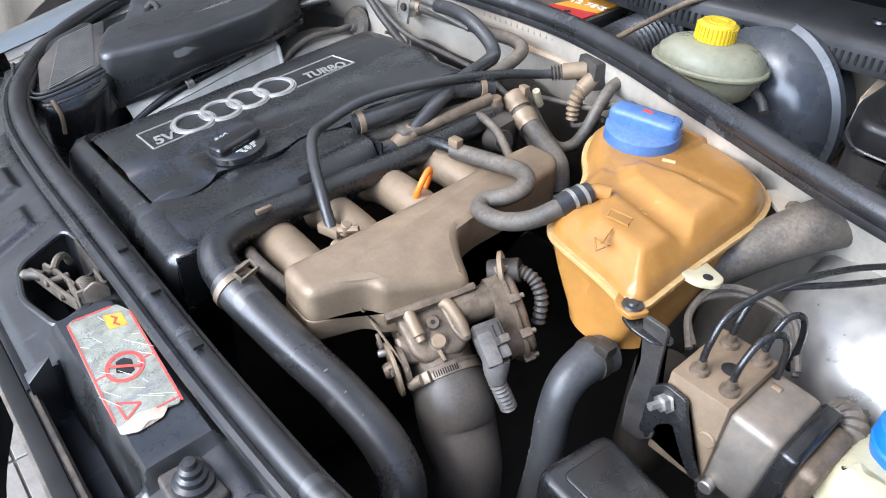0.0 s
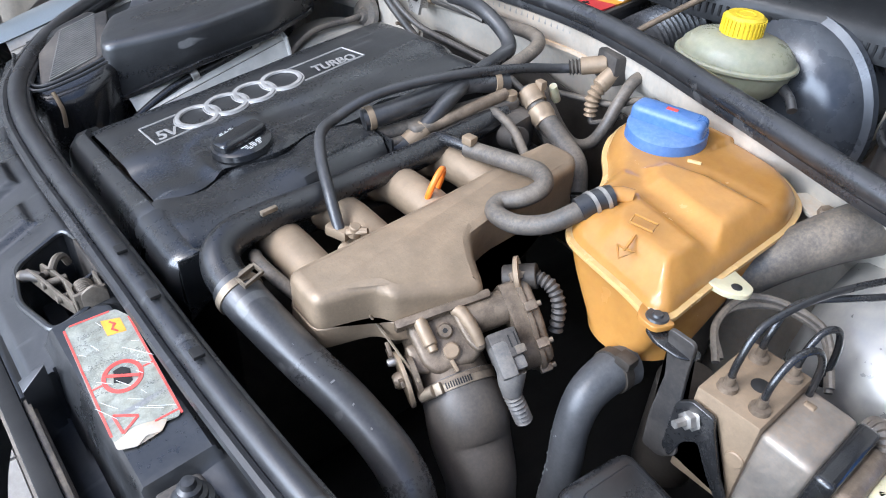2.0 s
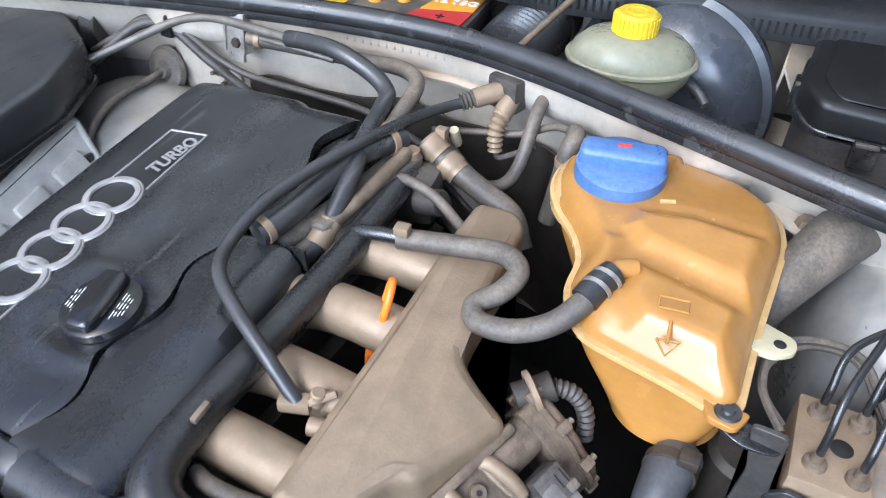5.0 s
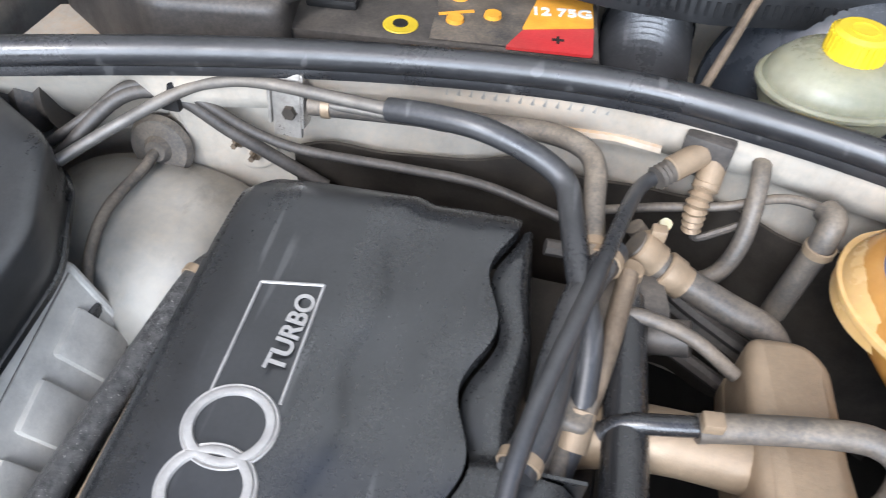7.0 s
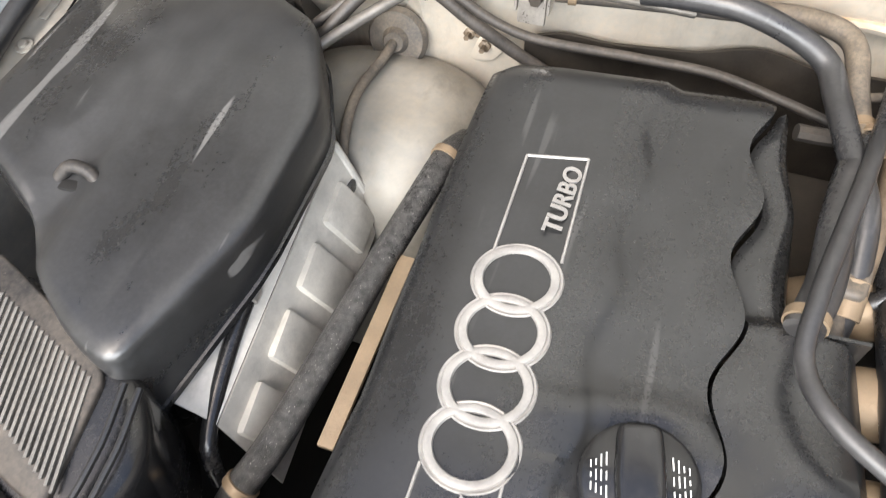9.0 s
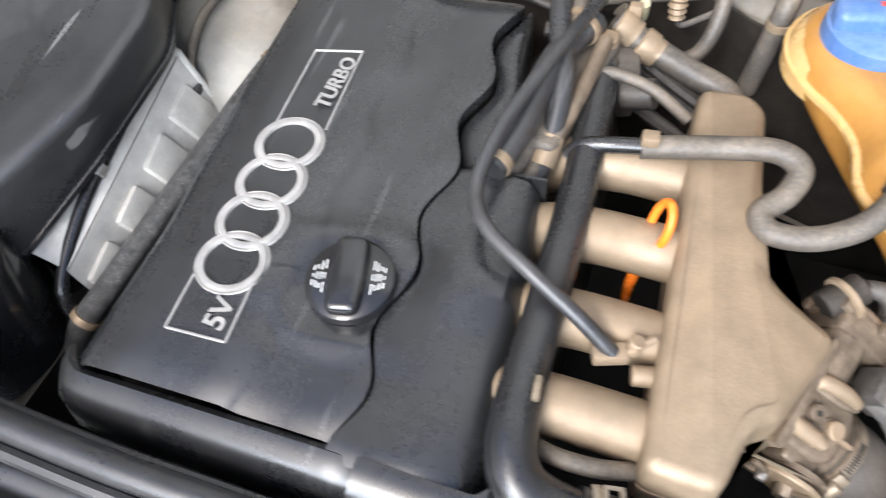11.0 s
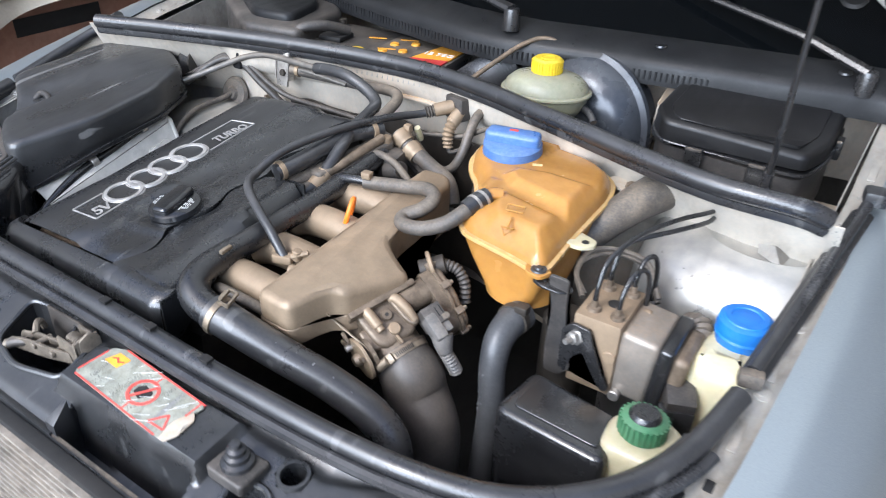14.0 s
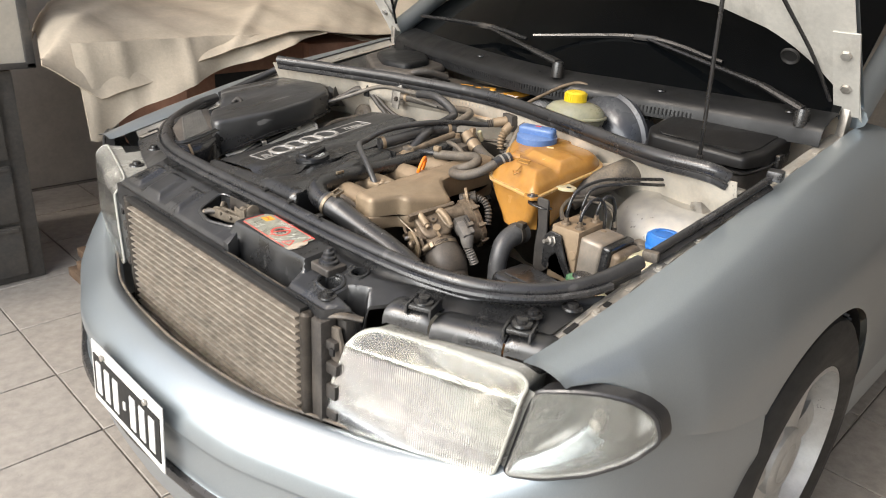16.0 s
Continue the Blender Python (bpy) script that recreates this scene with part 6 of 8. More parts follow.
part("moulded_arrow", turned(joined(tube([(0.0, 0.016, 0), (0.0, -0.002, 0)], 0.0014, sub=1, seg=6), tube([(-0.008, 0.0, 0), (0.0, -0.011, 0), (0.008, 0.0, 0), (-0.008, 0.0, 0)], 0.0012, sub=1, seg=6), tube([(-0.011, 0.025, 0), (0.011, 0.025, 0), (0.011, 0.034, 0), (-0.011, 0.034, 0), (-0.011, 0.025, 0)], 0.0011, sub=1, seg=6)), ARM), M["tank"], tank)
part("mounting_ear", prism([(0.404, 0.664), (0.424, 0.664), (0.438, 0.676), (0.436, 0.690), (0.404, 0.700)], 0.8225, 0.8275, 0.001, 0.006), M["cream"], tank)
part("ear_hole", lathe([(0.0, 0.0006), (0.0042, 0.0006), (0.005, 0.0)], 18, pose(0.425, 0.679, 0.8274)), M["dark"], tank)
part("front_lug", prism([(0.384, 0.606), (0.392, 0.588), (0.412, 0.586), (0.420, 0.606)], 0.8165, 0.8215, 0.001, 0.006), M["tank"], tank)
part("rubber_grommet", lathe([(0.0, 0.004), (0.004, 0.004), (0.005, 0.002), (0.009, 0.0022), (0.010, 0.0)], 22, pose(0.404, 0.600, 0.8212)), M["rubber"], tank)
part("hose_stub", tube([(0.308, 0.676, 0.856), (0.296, 0.668, 0.856), (0.284, 0.655, 0.848)], 0.008, seg=12), M["tank"], tank)
CM = pose(0.256, 0.790, 0.868, 5, 0, 14)
cap = part("screw_cap", lathe([(0.0, 0.008), (0.036, 0.008), (0.041, 0.005), (0.042, -0.010), (0.039, -0.012)], 44, CM), M["blue"], tank, "blue screw cap")
part("grip_bar", turned(prism([(-0.040, -0.012), (-0.038, 0.016), (0.038, 0.016), (0.040, -0.012)], 0.004, 0.022, 0.006, 0.010), CM), M["blue"], cap)
part("printed_mark", turned(box((0.0, 0.004, 0.0222), (0.012, 0.005, 0.0005)), CM), M["red"], cap)

lower_hose = thing("tank_outlet_hose", (0.385, 0.56, 0.66), "spotted black rubber hose under the expansion tank", "hose")
part("hose", tube([(0.385, 0.612, 0.742), (0.381, 0.590, 0.742), (0.380, 0.562, 0.730), (0.384, 0.545, 0.700), (0.392, 0.535, 0.655), (0.395, 0.525, 0.60), (0.395, 0.51, 0.5)], [0.019, 0.0195, 0.018, 0.0165, 0.0165, 0.017, 0.017], seg=20), M["hose_matte"], lower_hose)
part("spring_clamp", lathe([(0.0195, -0.005), (0.0212, -0.0045), (0.0212, 0.0045), (0.0195, 0.005)], 28, axis_pose((0.3815, 0.594, 0.7425), (0.05, 1, 0.0))), M["grime"], lower_hose)
part("clamp_ear", box((0.392, 0.593, 0.764), (0.016, 0.014, 0.010), 0.002), M["grime"], lower_hose)
spots = bmesh.new()
rs = random.Random(4)
for k in range(46):
    z = rs.uniform(0.60, 0.715)
    a = rs.uniform(-1.5, 0.9)
    cx, cy = np.interp(z, (0.60, 0.655, 0.70, 0.73), (0.395, 0.392, 0.384, 0.380)), np.interp(z, (0.60, 0.655, 0.70, 0.73), (0.525, 0.535, 0.545, 0.562))
    d = (math.sin(a), -math.cos(a), 0.15)
    q = rs.uniform(0.0007, 0.0023)
    add(spots, lathe([(0.0, 0.0005), (q, 0.0003), (q * 0.9, -0.001)], 7, axis_pose((cx + 0.0166 * d[0], cy + 0.0166 * d[1], z), d)))
tagged(part("paint_spots", spots, M["chalk"], lower_hose), kind="stuff")


# ---- hoses and pipes round the engine ----
def hose(name, pts, r, mat, label, category="hose", seg=12, sub=6, clamps=(), **kw):
    th = thing(name, pts[0], label, category)
    part("hose" if category == "hose" else "pipe", tube(pts, r, seg=seg, sub=sub, **kw), M[mat], th)
    for at, d, rr in clamps:
        part("clamp", lathe([(rr, -0.004), (rr + 0.0016, -0.0036), (rr + 0.0016, 0.0036), (rr, 0.004)], 20, axis_pose(at, d), True), M["alu"], th)
    return th


u_hose = hose("vent_hose", [(0.098, 0.657, 0.8155), (0.115, 0.661, 0.817), (0.165, 0.667, 0.825), (0.200, 0.666, 0.832), (0.218, 0.654, 0.829), (0.212, 0.634, 0.820), (0.197, 0.617, 0.813), (0.206, 0.602, 0.811), (0.236, 0.602, 0.815), (0.264, 0.613, 0.827), (0.281, 0.632, 0.842), (0.291, 0.661, 0.852)], 0.0098, "hose_dusty", "grey dusty rubber vent hose in a double bend", seg=14)
part("stub_pipe", tube([(0.040, 0.648, 0.798), (0.052, 0.652, 0.809), (0.075, 0.654, 0.8145), (0.110, 0.660, 0.8165)], 0.0072, seg=12), M["black"], u_hose)
part("hose_clip", box((0.104, 0.655, 0.829), (0.014, 0.012, 0.010), 0.002, rz=8), M["alu"], u_hose)
part("end_sleeve", tube([(0.281, 0.634, 0.843), (0.287, 0.650, 0.850), (0.293, 0.664, 0.853)], 0.0122, seg=14), M["rubber"], u_hose)
for p in ((0.286, 0.645, 0.848), (0.290, 0.656, 0.851)):
    part("clamp_band", lathe([(0.0124, -0.002), (0.0136, -0.0018), (0.0136, 0.0018), (0.0124, 0.002)], 20, axis_pose(p, (0.2, 1, 0.25)), True), M["steel"], u_hose)

hose("throttle_cable", [(0.082, 0.893, 0.848), (0.066, 0.876, 0.845), (0.045, 0.852, 0.842), (0.032, 0.80, 0.850), (0.016, 0.72, 0.857), (0.0, 0.65, 0.855), (-0.010, 0.60, 0.848), (-0.012, 0.56, 0.835), (0.006, 0.527, 0.834), (0.045, 0.503, 0.828), (0.082, 0.488, 0.814), (0.104, 0.481, 0.799), (0.116, 0.478, 0.789)], 0.0062, "hose", "black corrugated vacuum hose looping over the engine cover", seg=10)
fit_th = thing("hose_fitting", (0.115, 0.478, 0.78), "dusty cast hose fitting on the manifold", "fitting")
part("fitting_body", box((0.114, 0.478, 0.787), (0.026, 0.014, 0.012), 0.003, rz=20), M["alu"], fit_th)
part("fitting_bolt", cyl((0.128, 0.486, 0.786), (0.131, 0.487, 0.800), 0.006), M["alu"], fit_th)
part("fitting_lever", tube([(0.126, 0.480, 0.792), (0.142, 0.494, 0.797)], 0.0035, sub=1, seg=8), M["alu"], fit_th)
hose("breather_hose", [(-0.010, 0.592, 0.822), (0.0, 0.63, 0.828), (0.004, 0.68, 0.835), (0.012, 0.73, 0.840), (0.030, 0.78, 0.835)], 0.0125, "hose", "thick black breather hose", seg=14, clamps=(((-0.0085, 0.600, 0.823), (0.2, 1, 0.1), 0.0128), ((0.024, 0.765, 0.8375), (0.3, 1, -0.05), 0.0128)))
hose("coolant_branch", [(-0.002, 0.600, 0.800), (0.008, 0.65, 0.804), (0.020, 0.70, 0.810), (0.036, 0.76, 0.814)], 0.010, "hose_dusty", "tan dusty coolant hose", seg=12)
hose("coolant_branch", [(0.010, 0.585, 0.792), (0.018, 0.63, 0.796), (0.026, 0.69, 0.800), (0.040, 0.75, 0.806)], 0.0075, "hose_dusty", "thin tan dusty coolant hose", seg=12)
bh = hose("heater_feed_hose", [(-0.165, 0.848, 0.874), (-0.13, 0.842, 0.880), (-0.085, 0.835, 0.882), (-0.04, 0.832, 0.868), (-0.015, 0.822, 0.856), (-0.006, 0.795, 0.850), (0.006, 0.745, 0.845), (0.020, 0.70, 0.836), (0.024, 0.665, 0.815), (0.022, 0.635, 0.795), (0.014, 0.606, 0.786)], 0.0098, "hose", "black heater hose bent across the bulkhead", seg=14)
part("hose_sleeve", tube([(0.024, 0.655, 0.808), (0.022, 0.632, 0.794)], 0.0118, sub=1, seg=14), M["alu"], bh)
hose("heater_return_hose", [(-0.24, 0.862, 0.853), (-0.16, 0.874, 0.852), (-0.09, 0.884, 0.850), (-0.04, 0.882, 0.855), (-0.008, 0.868, 0.858), (0.006, 0.848, 0.855), (0.010, 0.81, 0.845), (0.016, 0.76, 0.838)], 0.0092, "hose_dusty", "grey dusty heater return hose", seg=14, clamps=(((-0.225, 0.8645, 0.853), (1, 0.15, 0), 0.0094), ((0.0145, 0.775, 0.840), (0.1, -1, -0.1), 0.0094)))
hose("bulkhead_pipe", [(-0.47, 0.735, 0.795), (-0.41, 0.80, 0.825), (-0.35, 0.842, 0.855), (-0.315, 0.853, 0.866), (-0.28, 0.857, 0.870), (-0.22, 0.853, 0.872), (-0.165, 0.848, 0.874)], 0.0055, "pipe", "bare metal pipe along the bulkhead", "pipe")
hose("bulkhead_pipe", [(-0.46, 0.80, 0.808), (-0.425, 0.825, 0.832), (-0.40, 0.843, 0.850), (-0.365, 0.852, 0.852), (-0.335, 0.855, 0.838), (-0.295, 0.860, 0.812), (-0.25, 0.868, 0.795), (-0.16, 0.876, 0.790), (-0.09, 0.880, 0.786), (-0.03, 0.872, 0.778), (0.02, 0.86, 0.772)], 0.0048, "black_dusty", "thin black pipe along the bulkhead", "pipe")
hose("cable_strap", [(-0.45, 0.79, 0.80), (-0.405, 0.835, 0.842), (-0.362, 0.850, 0.844), (-0.318, 0.858, 0.810), (-0.28, 0.867, 0.780), (-0.235, 0.872, 0.752)], 0.0065, "black_dusty", "taped black wiring loom", "cable")
hose("metal_pipe", [(-0.24, 0.861, 0.856), (-0.19, 0.862, 0.857), (-0.12, 0.872, 0.848)], 0.0042, "pipe", "thin bare metal pipe", "pipe")
brk_t = thing("pipe_bracket", (-0.259, 0.872, 0.84), "bright folded steel pipe bracket with a bolt", "bracket")
part("bracket_plate", box((-0.259, 0.860, 0.851), (0.026, 0.006, 0.062), 0.002, rx=-8), M["steel"], brk_t)
for dx in (-0.015, 0.015):
    part("bracket_fold", box((-0.259 + dx, 0.864, 0.856), (0.003, 0.016, 0.050), 0.001, rx=-8), M["steel"], brk_t)
part("bracket_bolt", lathe([(0.0, 0.005), (0.006, 0.005), (0.007, 0.0)], 6, axis_pose((-0.256, 0.857, 0.845), (0, -1, 0.1))), M["grime"], brk_t)
clipt = thing("pipe_clip", (-0.362, 0.852, 0.846), "black plastic pipe clip", "clip")
part("clip_body", box((-0.362, 0.848, 0.850), (0.020, 0.016, 0.034), 0.004), M["black"], clipt)

gl = thing("cable_grommet", (-0.394, 0.846, 0.775), "grey rubber grommet with a cable through it", "grommet")
part("grommet_disc", lathe([(0.0, 0.014), (0.010, 0.014), (0.014, 0.008), (0.028, 0.006), (0.032, 0.0)], 30, axis_pose((-0.394, 0.858, 0.774), (0.05, -1, 0.25))), M["hose_dusty"], gl)
part("cable", tube([(-0.394, 0.848, 0.776), (-0.396, 0.825, 0.772), (-0.402, 0.775, 0.768), (-0.398, 0.735, 0.757), (-0.388, 0.70, 0.735), (-0.378, 0.685, 0.70)], 0.0052, seg=10), M["hose_dusty"], gl)
part("cable_cap", box((-0.382, 0.690, 0.722), (0.016, 0.016, 0.024), 0.003), M["black"], gl)
st = thing("earth_stud", (-0.318, 0.885, 0.77), "rusty earth studs with nuts on a dusty plate", "stud")
part("stud_plate", lathe([(0.0, 0.004), (0.024, 0.003), (0.028, 0.0)], 22, axis_pose((-0.318, 0.889, 0.771), (0, -1, 0.15))), M["paint_wall"], st)
for dx, dz in ((-0.008, 0.006), (0.008, -0.006), (0.004, 0.012)):
    part("nut", lathe([(0.003, 0.016), (0.003, 0.007), (0.0065, 0.006), (0.0065, 0.0)], 6, axis_pose((-0.318 + dx, 0.886, 0.771 + dz), (0, -1, 0.15))), M["alu_dark"], st)

con = thing("wall_connector", (0.088, 0.90, 0.84), "dusty grey plugs with ribbed boots on the bulkhead", "connector")
part("socket", box((0.094, 0.898, 0.852), (0.040, 0.022, 0.038), 0.004, rz=-15), M["black_dusty"], con)
part("plug", cyl((0.090, 0.893, 0.855), (0.066, 0.872, 0.848), 0.011), M["alu"], con)
part("plug_ribs", tube([(0.072, 0.877, 0.850), (0.056, 0.862, 0.845)], 0.009, sub=1, seg=12, ribs=5, depth=0.0015), M["hose_dusty"], con)
part("plug", cyl((0.102, 0.893, 0.848), (0.098, 0.874, 0.832), 0.011), M["alu"], con)
part("plug_boot", tube([(0.099, 0.880, 0.838), (0.096, 0.869, 0.818), (0.098, 0.866, 0.795)], [0.010, 0.009, 0.007], seg=12, ribs=7, depth=0.0016), M["alu"], con)
part("plug_wire", tube([(0.098, 0.866, 0.797), (0.104, 0.864, 0.788), (0.122, 0.868, 0.797), (0.142, 0.872, 0.810)], 0.0035, seg=8), M["hose_dusty"], con)

hg = thing("heater_hose", (0.136, 0.92, 0.85), "brown dusty heater hose curling out of a rubber grommet", "hose")
part("grommet", lathe([(0.0, 0.016), (0.013, 0.016), (0.016, 0.008), (0.024, 0.006), (0.028, 0.0)], 28, axis_pose((0.138, 0.918, 0.853), (0.0, -1, 0.1))), M["hose_dusty"], hg)
part("hose", tube([(0.138, 0.905, 0.855), (0.138, 0.885, 0.850), (0.138, 0.864, 0.828), (0.136, 0.850, 0.800), (0.126, 0.840, 0.776), (0.106, 0.832, 0.768), (0.084, 0.828, 0.782), (0.062, 0.826, 0.805), (0.046, 0.826, 0.822)], 0.0078, seg=12), M["hose_dusty"], hg)
part("hose_tee", tube([(0.066, 0.834, 0.812), (0.068, 0.822, 0.835)], [0.006, 0.005], sub=1, seg=10), M["cream"], hg)

fl = thing("fuel_line", (0.10, 0.79, 0.80), "dusty fuel line with quick couplings", "hose")
part("line", tube([(0.046, 0.800, 0.828), (0.070, 0.797, 0.813), (0.095, 0.793, 0.803), (0.125, 0.785, 0.795), (0.160, 0.775, 0.786), (0.18, 0.76, 0.76)], 0.0125, seg=14), M["hose_dusty"], fl)
for p, d in (((0.056, 0.799, 0.822), (1, -0.1, -0.6)), ((0.080, 0.795, 0.808), (1, -0.15, -0.5))):
    part("coupling", lathe([(0.014, -0.010), (0.016, -0.008), (0.016, 0.004), (0.0145, 0.006), (0.0145, 0.012)], 18, axis_pose(p, d)), M["alu"], fl)
part("coupling_tab", box((0.062, 0.806, 0.838), (0.012, 0.010, 0.012), 0.002), M["alu"], fl)
hose("small_hose", [(0.036, 0.742, 0.812), (0.060, 0.738, 0.818), (0.095, 0.732, 0.813), (0.131, 0.721, 0.796)], 0.0056, "hose_dusty", "thin grey rubber hose", seg=10)
hose("small_hose", [(0.080, 0.402, 0.770), (0.100, 0.396, 0.778), (0.125, 0.398, 0.776), (0.148, 0.408, 0.764)], 0.0068, "hose_dusty", "short grey rubber hose", seg=10)
hose("bulkhead_hose", [(0.188, 0.862, 0.846), (0.192, 0.852, 0.846), (0.190, 0.842, 0.836), (0.186, 0.838, 0.80), (0.180, 0.832, 0.75)], 0.0105, "hose_dusty", "grey dusty hose dropping beside the tank", clamps=(((0.1895, 0.840, 0.824), (0, 0, 1), 0.0107),))
hose("bulkhead_pipe", [(0.02, 0.862, 0.800), (0.07, 0.874, 0.806), (0.12, 0.880, 0.815), (0.16, 0.876, 0.838), (0.19, 0.862, 0.846)], 0.0042, "hose_dusty", "thin dusty pipe along the bulkhead", "pipe")
for k, (y, z) in enumerate(((0.800, 0.805), (0.812, 0.780), (0.79, 0.76))):
    hose("wiring_loom", [(-0.02 + 0.05 * k, y, z), (0.05, y + 0.01, z - 0.01), (0.11, y - 0.01, z - 0.03), (0.17, y - 0.03, z - 0.05)], 0.007, "black_dusty", "black taped wiring loom", "cable", seg=8)
cs = thing("coolant_flange", (0.06, 0.76, 0.78), "black coolant flange at the back of the head", "flange")
part("flange_body", box((0.050, 0.765, 0.785), (0.060, 0.050, 0.055), 0.012, rz=12), M["black_dusty"], cs)
part("flange_neck", cyl((0.070, 0.745, 0.79), (0.098, 0.742, 0.80), 0.014), M["black_dusty"], cs)
part("sensor", cyl((0.045, 0.770, 0.81), (0.045, 0.770, 0.832), 0.010), M["alu"], cs)
rail = thing("fuel_rail", (0.03, 0.70, 0.82), "tan dusty fuel rail under its hoses", "fuel rail")
part("rail_tube", tube([(0.026, 0.645, 0.806), (0.036, 0.70, 0.818), (0.044, 0.765, 0.830)], 0.0078, seg=12), M["alu_dark"], rail)
part("rail_cover", prism([(0.004, 0.640), (0.030, 0.634), (0.058, 0.780), (0.024, 0.788)], 0.796, 0.816, 0.005, 0.010, top=lambda x, y: 0.07 * (y - 0.64)), M["hose_dusty"], rail, "dust-tan shield plate")
behind = thing("throttle_sensor", (0.285, 0.585, 0.78), "grimy sensor plug with ribbed boot behind the throttle", "sensor")
part("sensor_body", cyl((0.256, 0.572, 0.776), (0.280, 0.592, 0.785), 0.0125), M["grime"], behind)
part("sensor_ring", lathe([(0.015, -0.003), (0.018, -0.002), (0.018, 0.002), (0.015, 0.003)], 20, axis_pose((0.268, 0.578, 0.785), (1, 1, 0.4)), True), M["alu"], behind)
part("sensor_boot", tube([(0.280, 0.590, 0.786), (0.296, 0.596, 0.780), (0.308, 0.596, 0.764), (0.312, 0.592, 0.740)], 0.0066, seg=12, ribs=11, depth=0.0010), M["black_dusty"], behind)

# ---- right side: air filter, heat shield ----
air = thing("air_filter_box", (-0.51, 0.62, 0.60), "black plastic air filter housing with scuffed lid", "air filter")
LT = [(-0.424, 0.430), (-0.382, 0.560), (-0.382, 0.684), (-0.430, 0.775), (-0.520, 0.822), (-0.665, 0.815), (-0.668, 0.585), (-0.565, 0.530), (-0.520, 0.478), (-0.470, 0.445)]
LTR = np.array(round_poly(LT, 0.020, 5))
LTC = LTR.mean(axis=0)


def lid_top(x, y):
    """The lid rises from its front corner and dips between its two lobes."""
    return 0.801 + 0.145 * (min(y, 0.70) - 0.43) + 0.02 * max(0.0, y - 0.70) - 0.012 * math.exp(-((x + 0.545) / 0.018) ** 2) * max(0.0, min(1.0, (0.64 - y) / 0.10))


def lid_ring(k, dz, low=None):
    out = []
    for p in LTR:
        x, y = LTC + (p - LTC) * k
        out.append((x, y, lid_top(x, y) + dz if low is None else lid_top(x, y) + low - 0.03 * max(0.0, (0.56 - y) / 0.13)))
    return out


lid_rings = [lid_ring(0.985, 0, -0.052), lid_ring(1.0, 0, -0.050), lid_ring(0.998, 0, -0.030), lid_ring(0.99, -0.009), lid_ring(0.982, -0.003), lid_ring(0.965, 0.0)] + [lid_ring(k, 0.0015) for k in np.linspace(0.9, 0.04, 14)]
part("lid", loft(lid_rings), M["lid_plastic"], air, "scuffed satin black lid", angle=50)
part("lid_flange", loft([lid_ring(1.0, 0, -0.058), lid_ring(1.018, 0, -0.056), lid_ring(1.018, 0, -0.050), lid_ring(1.0, 0, -0.049)]), M["black"], air)
part("lower_case", prism([(-0.655, 0.79), (-0.655, 0.58), (-0.56, 0.53), (-0.47, 0.47), (-0.445, 0.56), (-0.445, 0.74), (-0.52, 0.79)], 0.58, 0.765, 0.010, 0.030), M["black"], air)
part("lid_clip", tube([(-0.556, 0.560, 0.812), (-0.545, 0.566, 0.822), (-0.528, 0.566, 0.820), (-0.516, 0.560, 0.812)], 0.0055, seg=10), M["black_dusty"], air)
part("clip_gap", box((-0.538, 0.556, 0.8115), (0.026, 0.010, 0.003), 0.001, rz=5), M["dark"], air)
part("intake_duct", prism([(-0.600, 0.480), (-0.578, 0.395), (-0.520, 0.348), (-0.440, 0.322), (-0.398, 0.334), (-0.384, 0.395), (-0.408, 0.438), (-0.480, 0.490)], 0.640, 0.776, 0.016, 0.030, top=lambda x, y: 0.18 * (y - 0.40) - 0.10 * (x + 0.48)), M["black"], air, "glossy black intake duct", angle=50)


def rib_panel_z(x, y):
    return 0.780 + 0.18 * (y - 0.39) - 0.10 * (x + 0.48)


RIBP = [(-0.428, 0.345), (-0.510, 0.368), (-0.556, 0.415), (-0.560, 0.490), (-0.500, 0.468), (-0.436, 0.436)]
rib_pl = part("ribbed_panel", prism(RIBP, 0.760, 0.7795, 0.003, 0.010, top=lambda x, y: rib_panel_z(x, y) - 0.780), M["black_dusty"], air, "dusty grey ribbed panel")
ribs_ = []
for k in range(22):
    x, y = -0.436 - 0.0054 * k, 0.394 + 0.0022 * k
    ribs_.append((pose(x, y, rib_panel_z(x, y) + 0.0006, 10, 0, 14), (0.0022, 0.076 - 0.0008 * k, 0.0022)))
tagged(part("ribs", boxes(ribs_), M["rib_dust"], rib_pl), kind="stuff")
for dx in (0.0, 0.012):
    part("duct_bead", tube([(-0.416 + dx, 0.432, 0.789), (-0.410 + dx, 0.385, 0.779), (-0.418 + dx, 0.340 - dx * 0.5, 0.770), (-0.470, 0.338 - dx, 0.772), (-0.525, 0.352 - dx, 0.778)], 0.0026, seg=8), M["cover"], air)
part("wire_clip", tube([(-0.395, 0.352, 0.768), (-0.386, 0.356, 0.745), (-0.384, 0.354, 0.72)], 0.003, seg=8), M["alu"], air)

shield = thing("heat_shield", (-0.39, 0.57, 0.68), "pale aluminium exhaust heat shield with pressed ribs", "heat shield")
part("top_plate", sheet(lambda u, v: (-0.445 + 0.062 * v - 0.010 * u, 0.452 + 0.250 * u, 0.728 - 0.020 * v * v + 0.060 * u), 20, 8, 0.002), M["shield"], shield)
part("side_plate", sheet(lambda u, v: (-0.3835 + 0.036 * v - 0.010 * u, 0.452 + 0.250 * u, 0.706 - 0.085 * v + 0.060 * u), 20, 8, 0.002), M["shield"], shield)
part("end_lip", tube([(-0.452, 0.703, 0.789), (-0.393, 0.702, 0.768), (-0.360, 0.702, 0.690)], 0.004, sub=1, seg=8), M["shield"], shield)
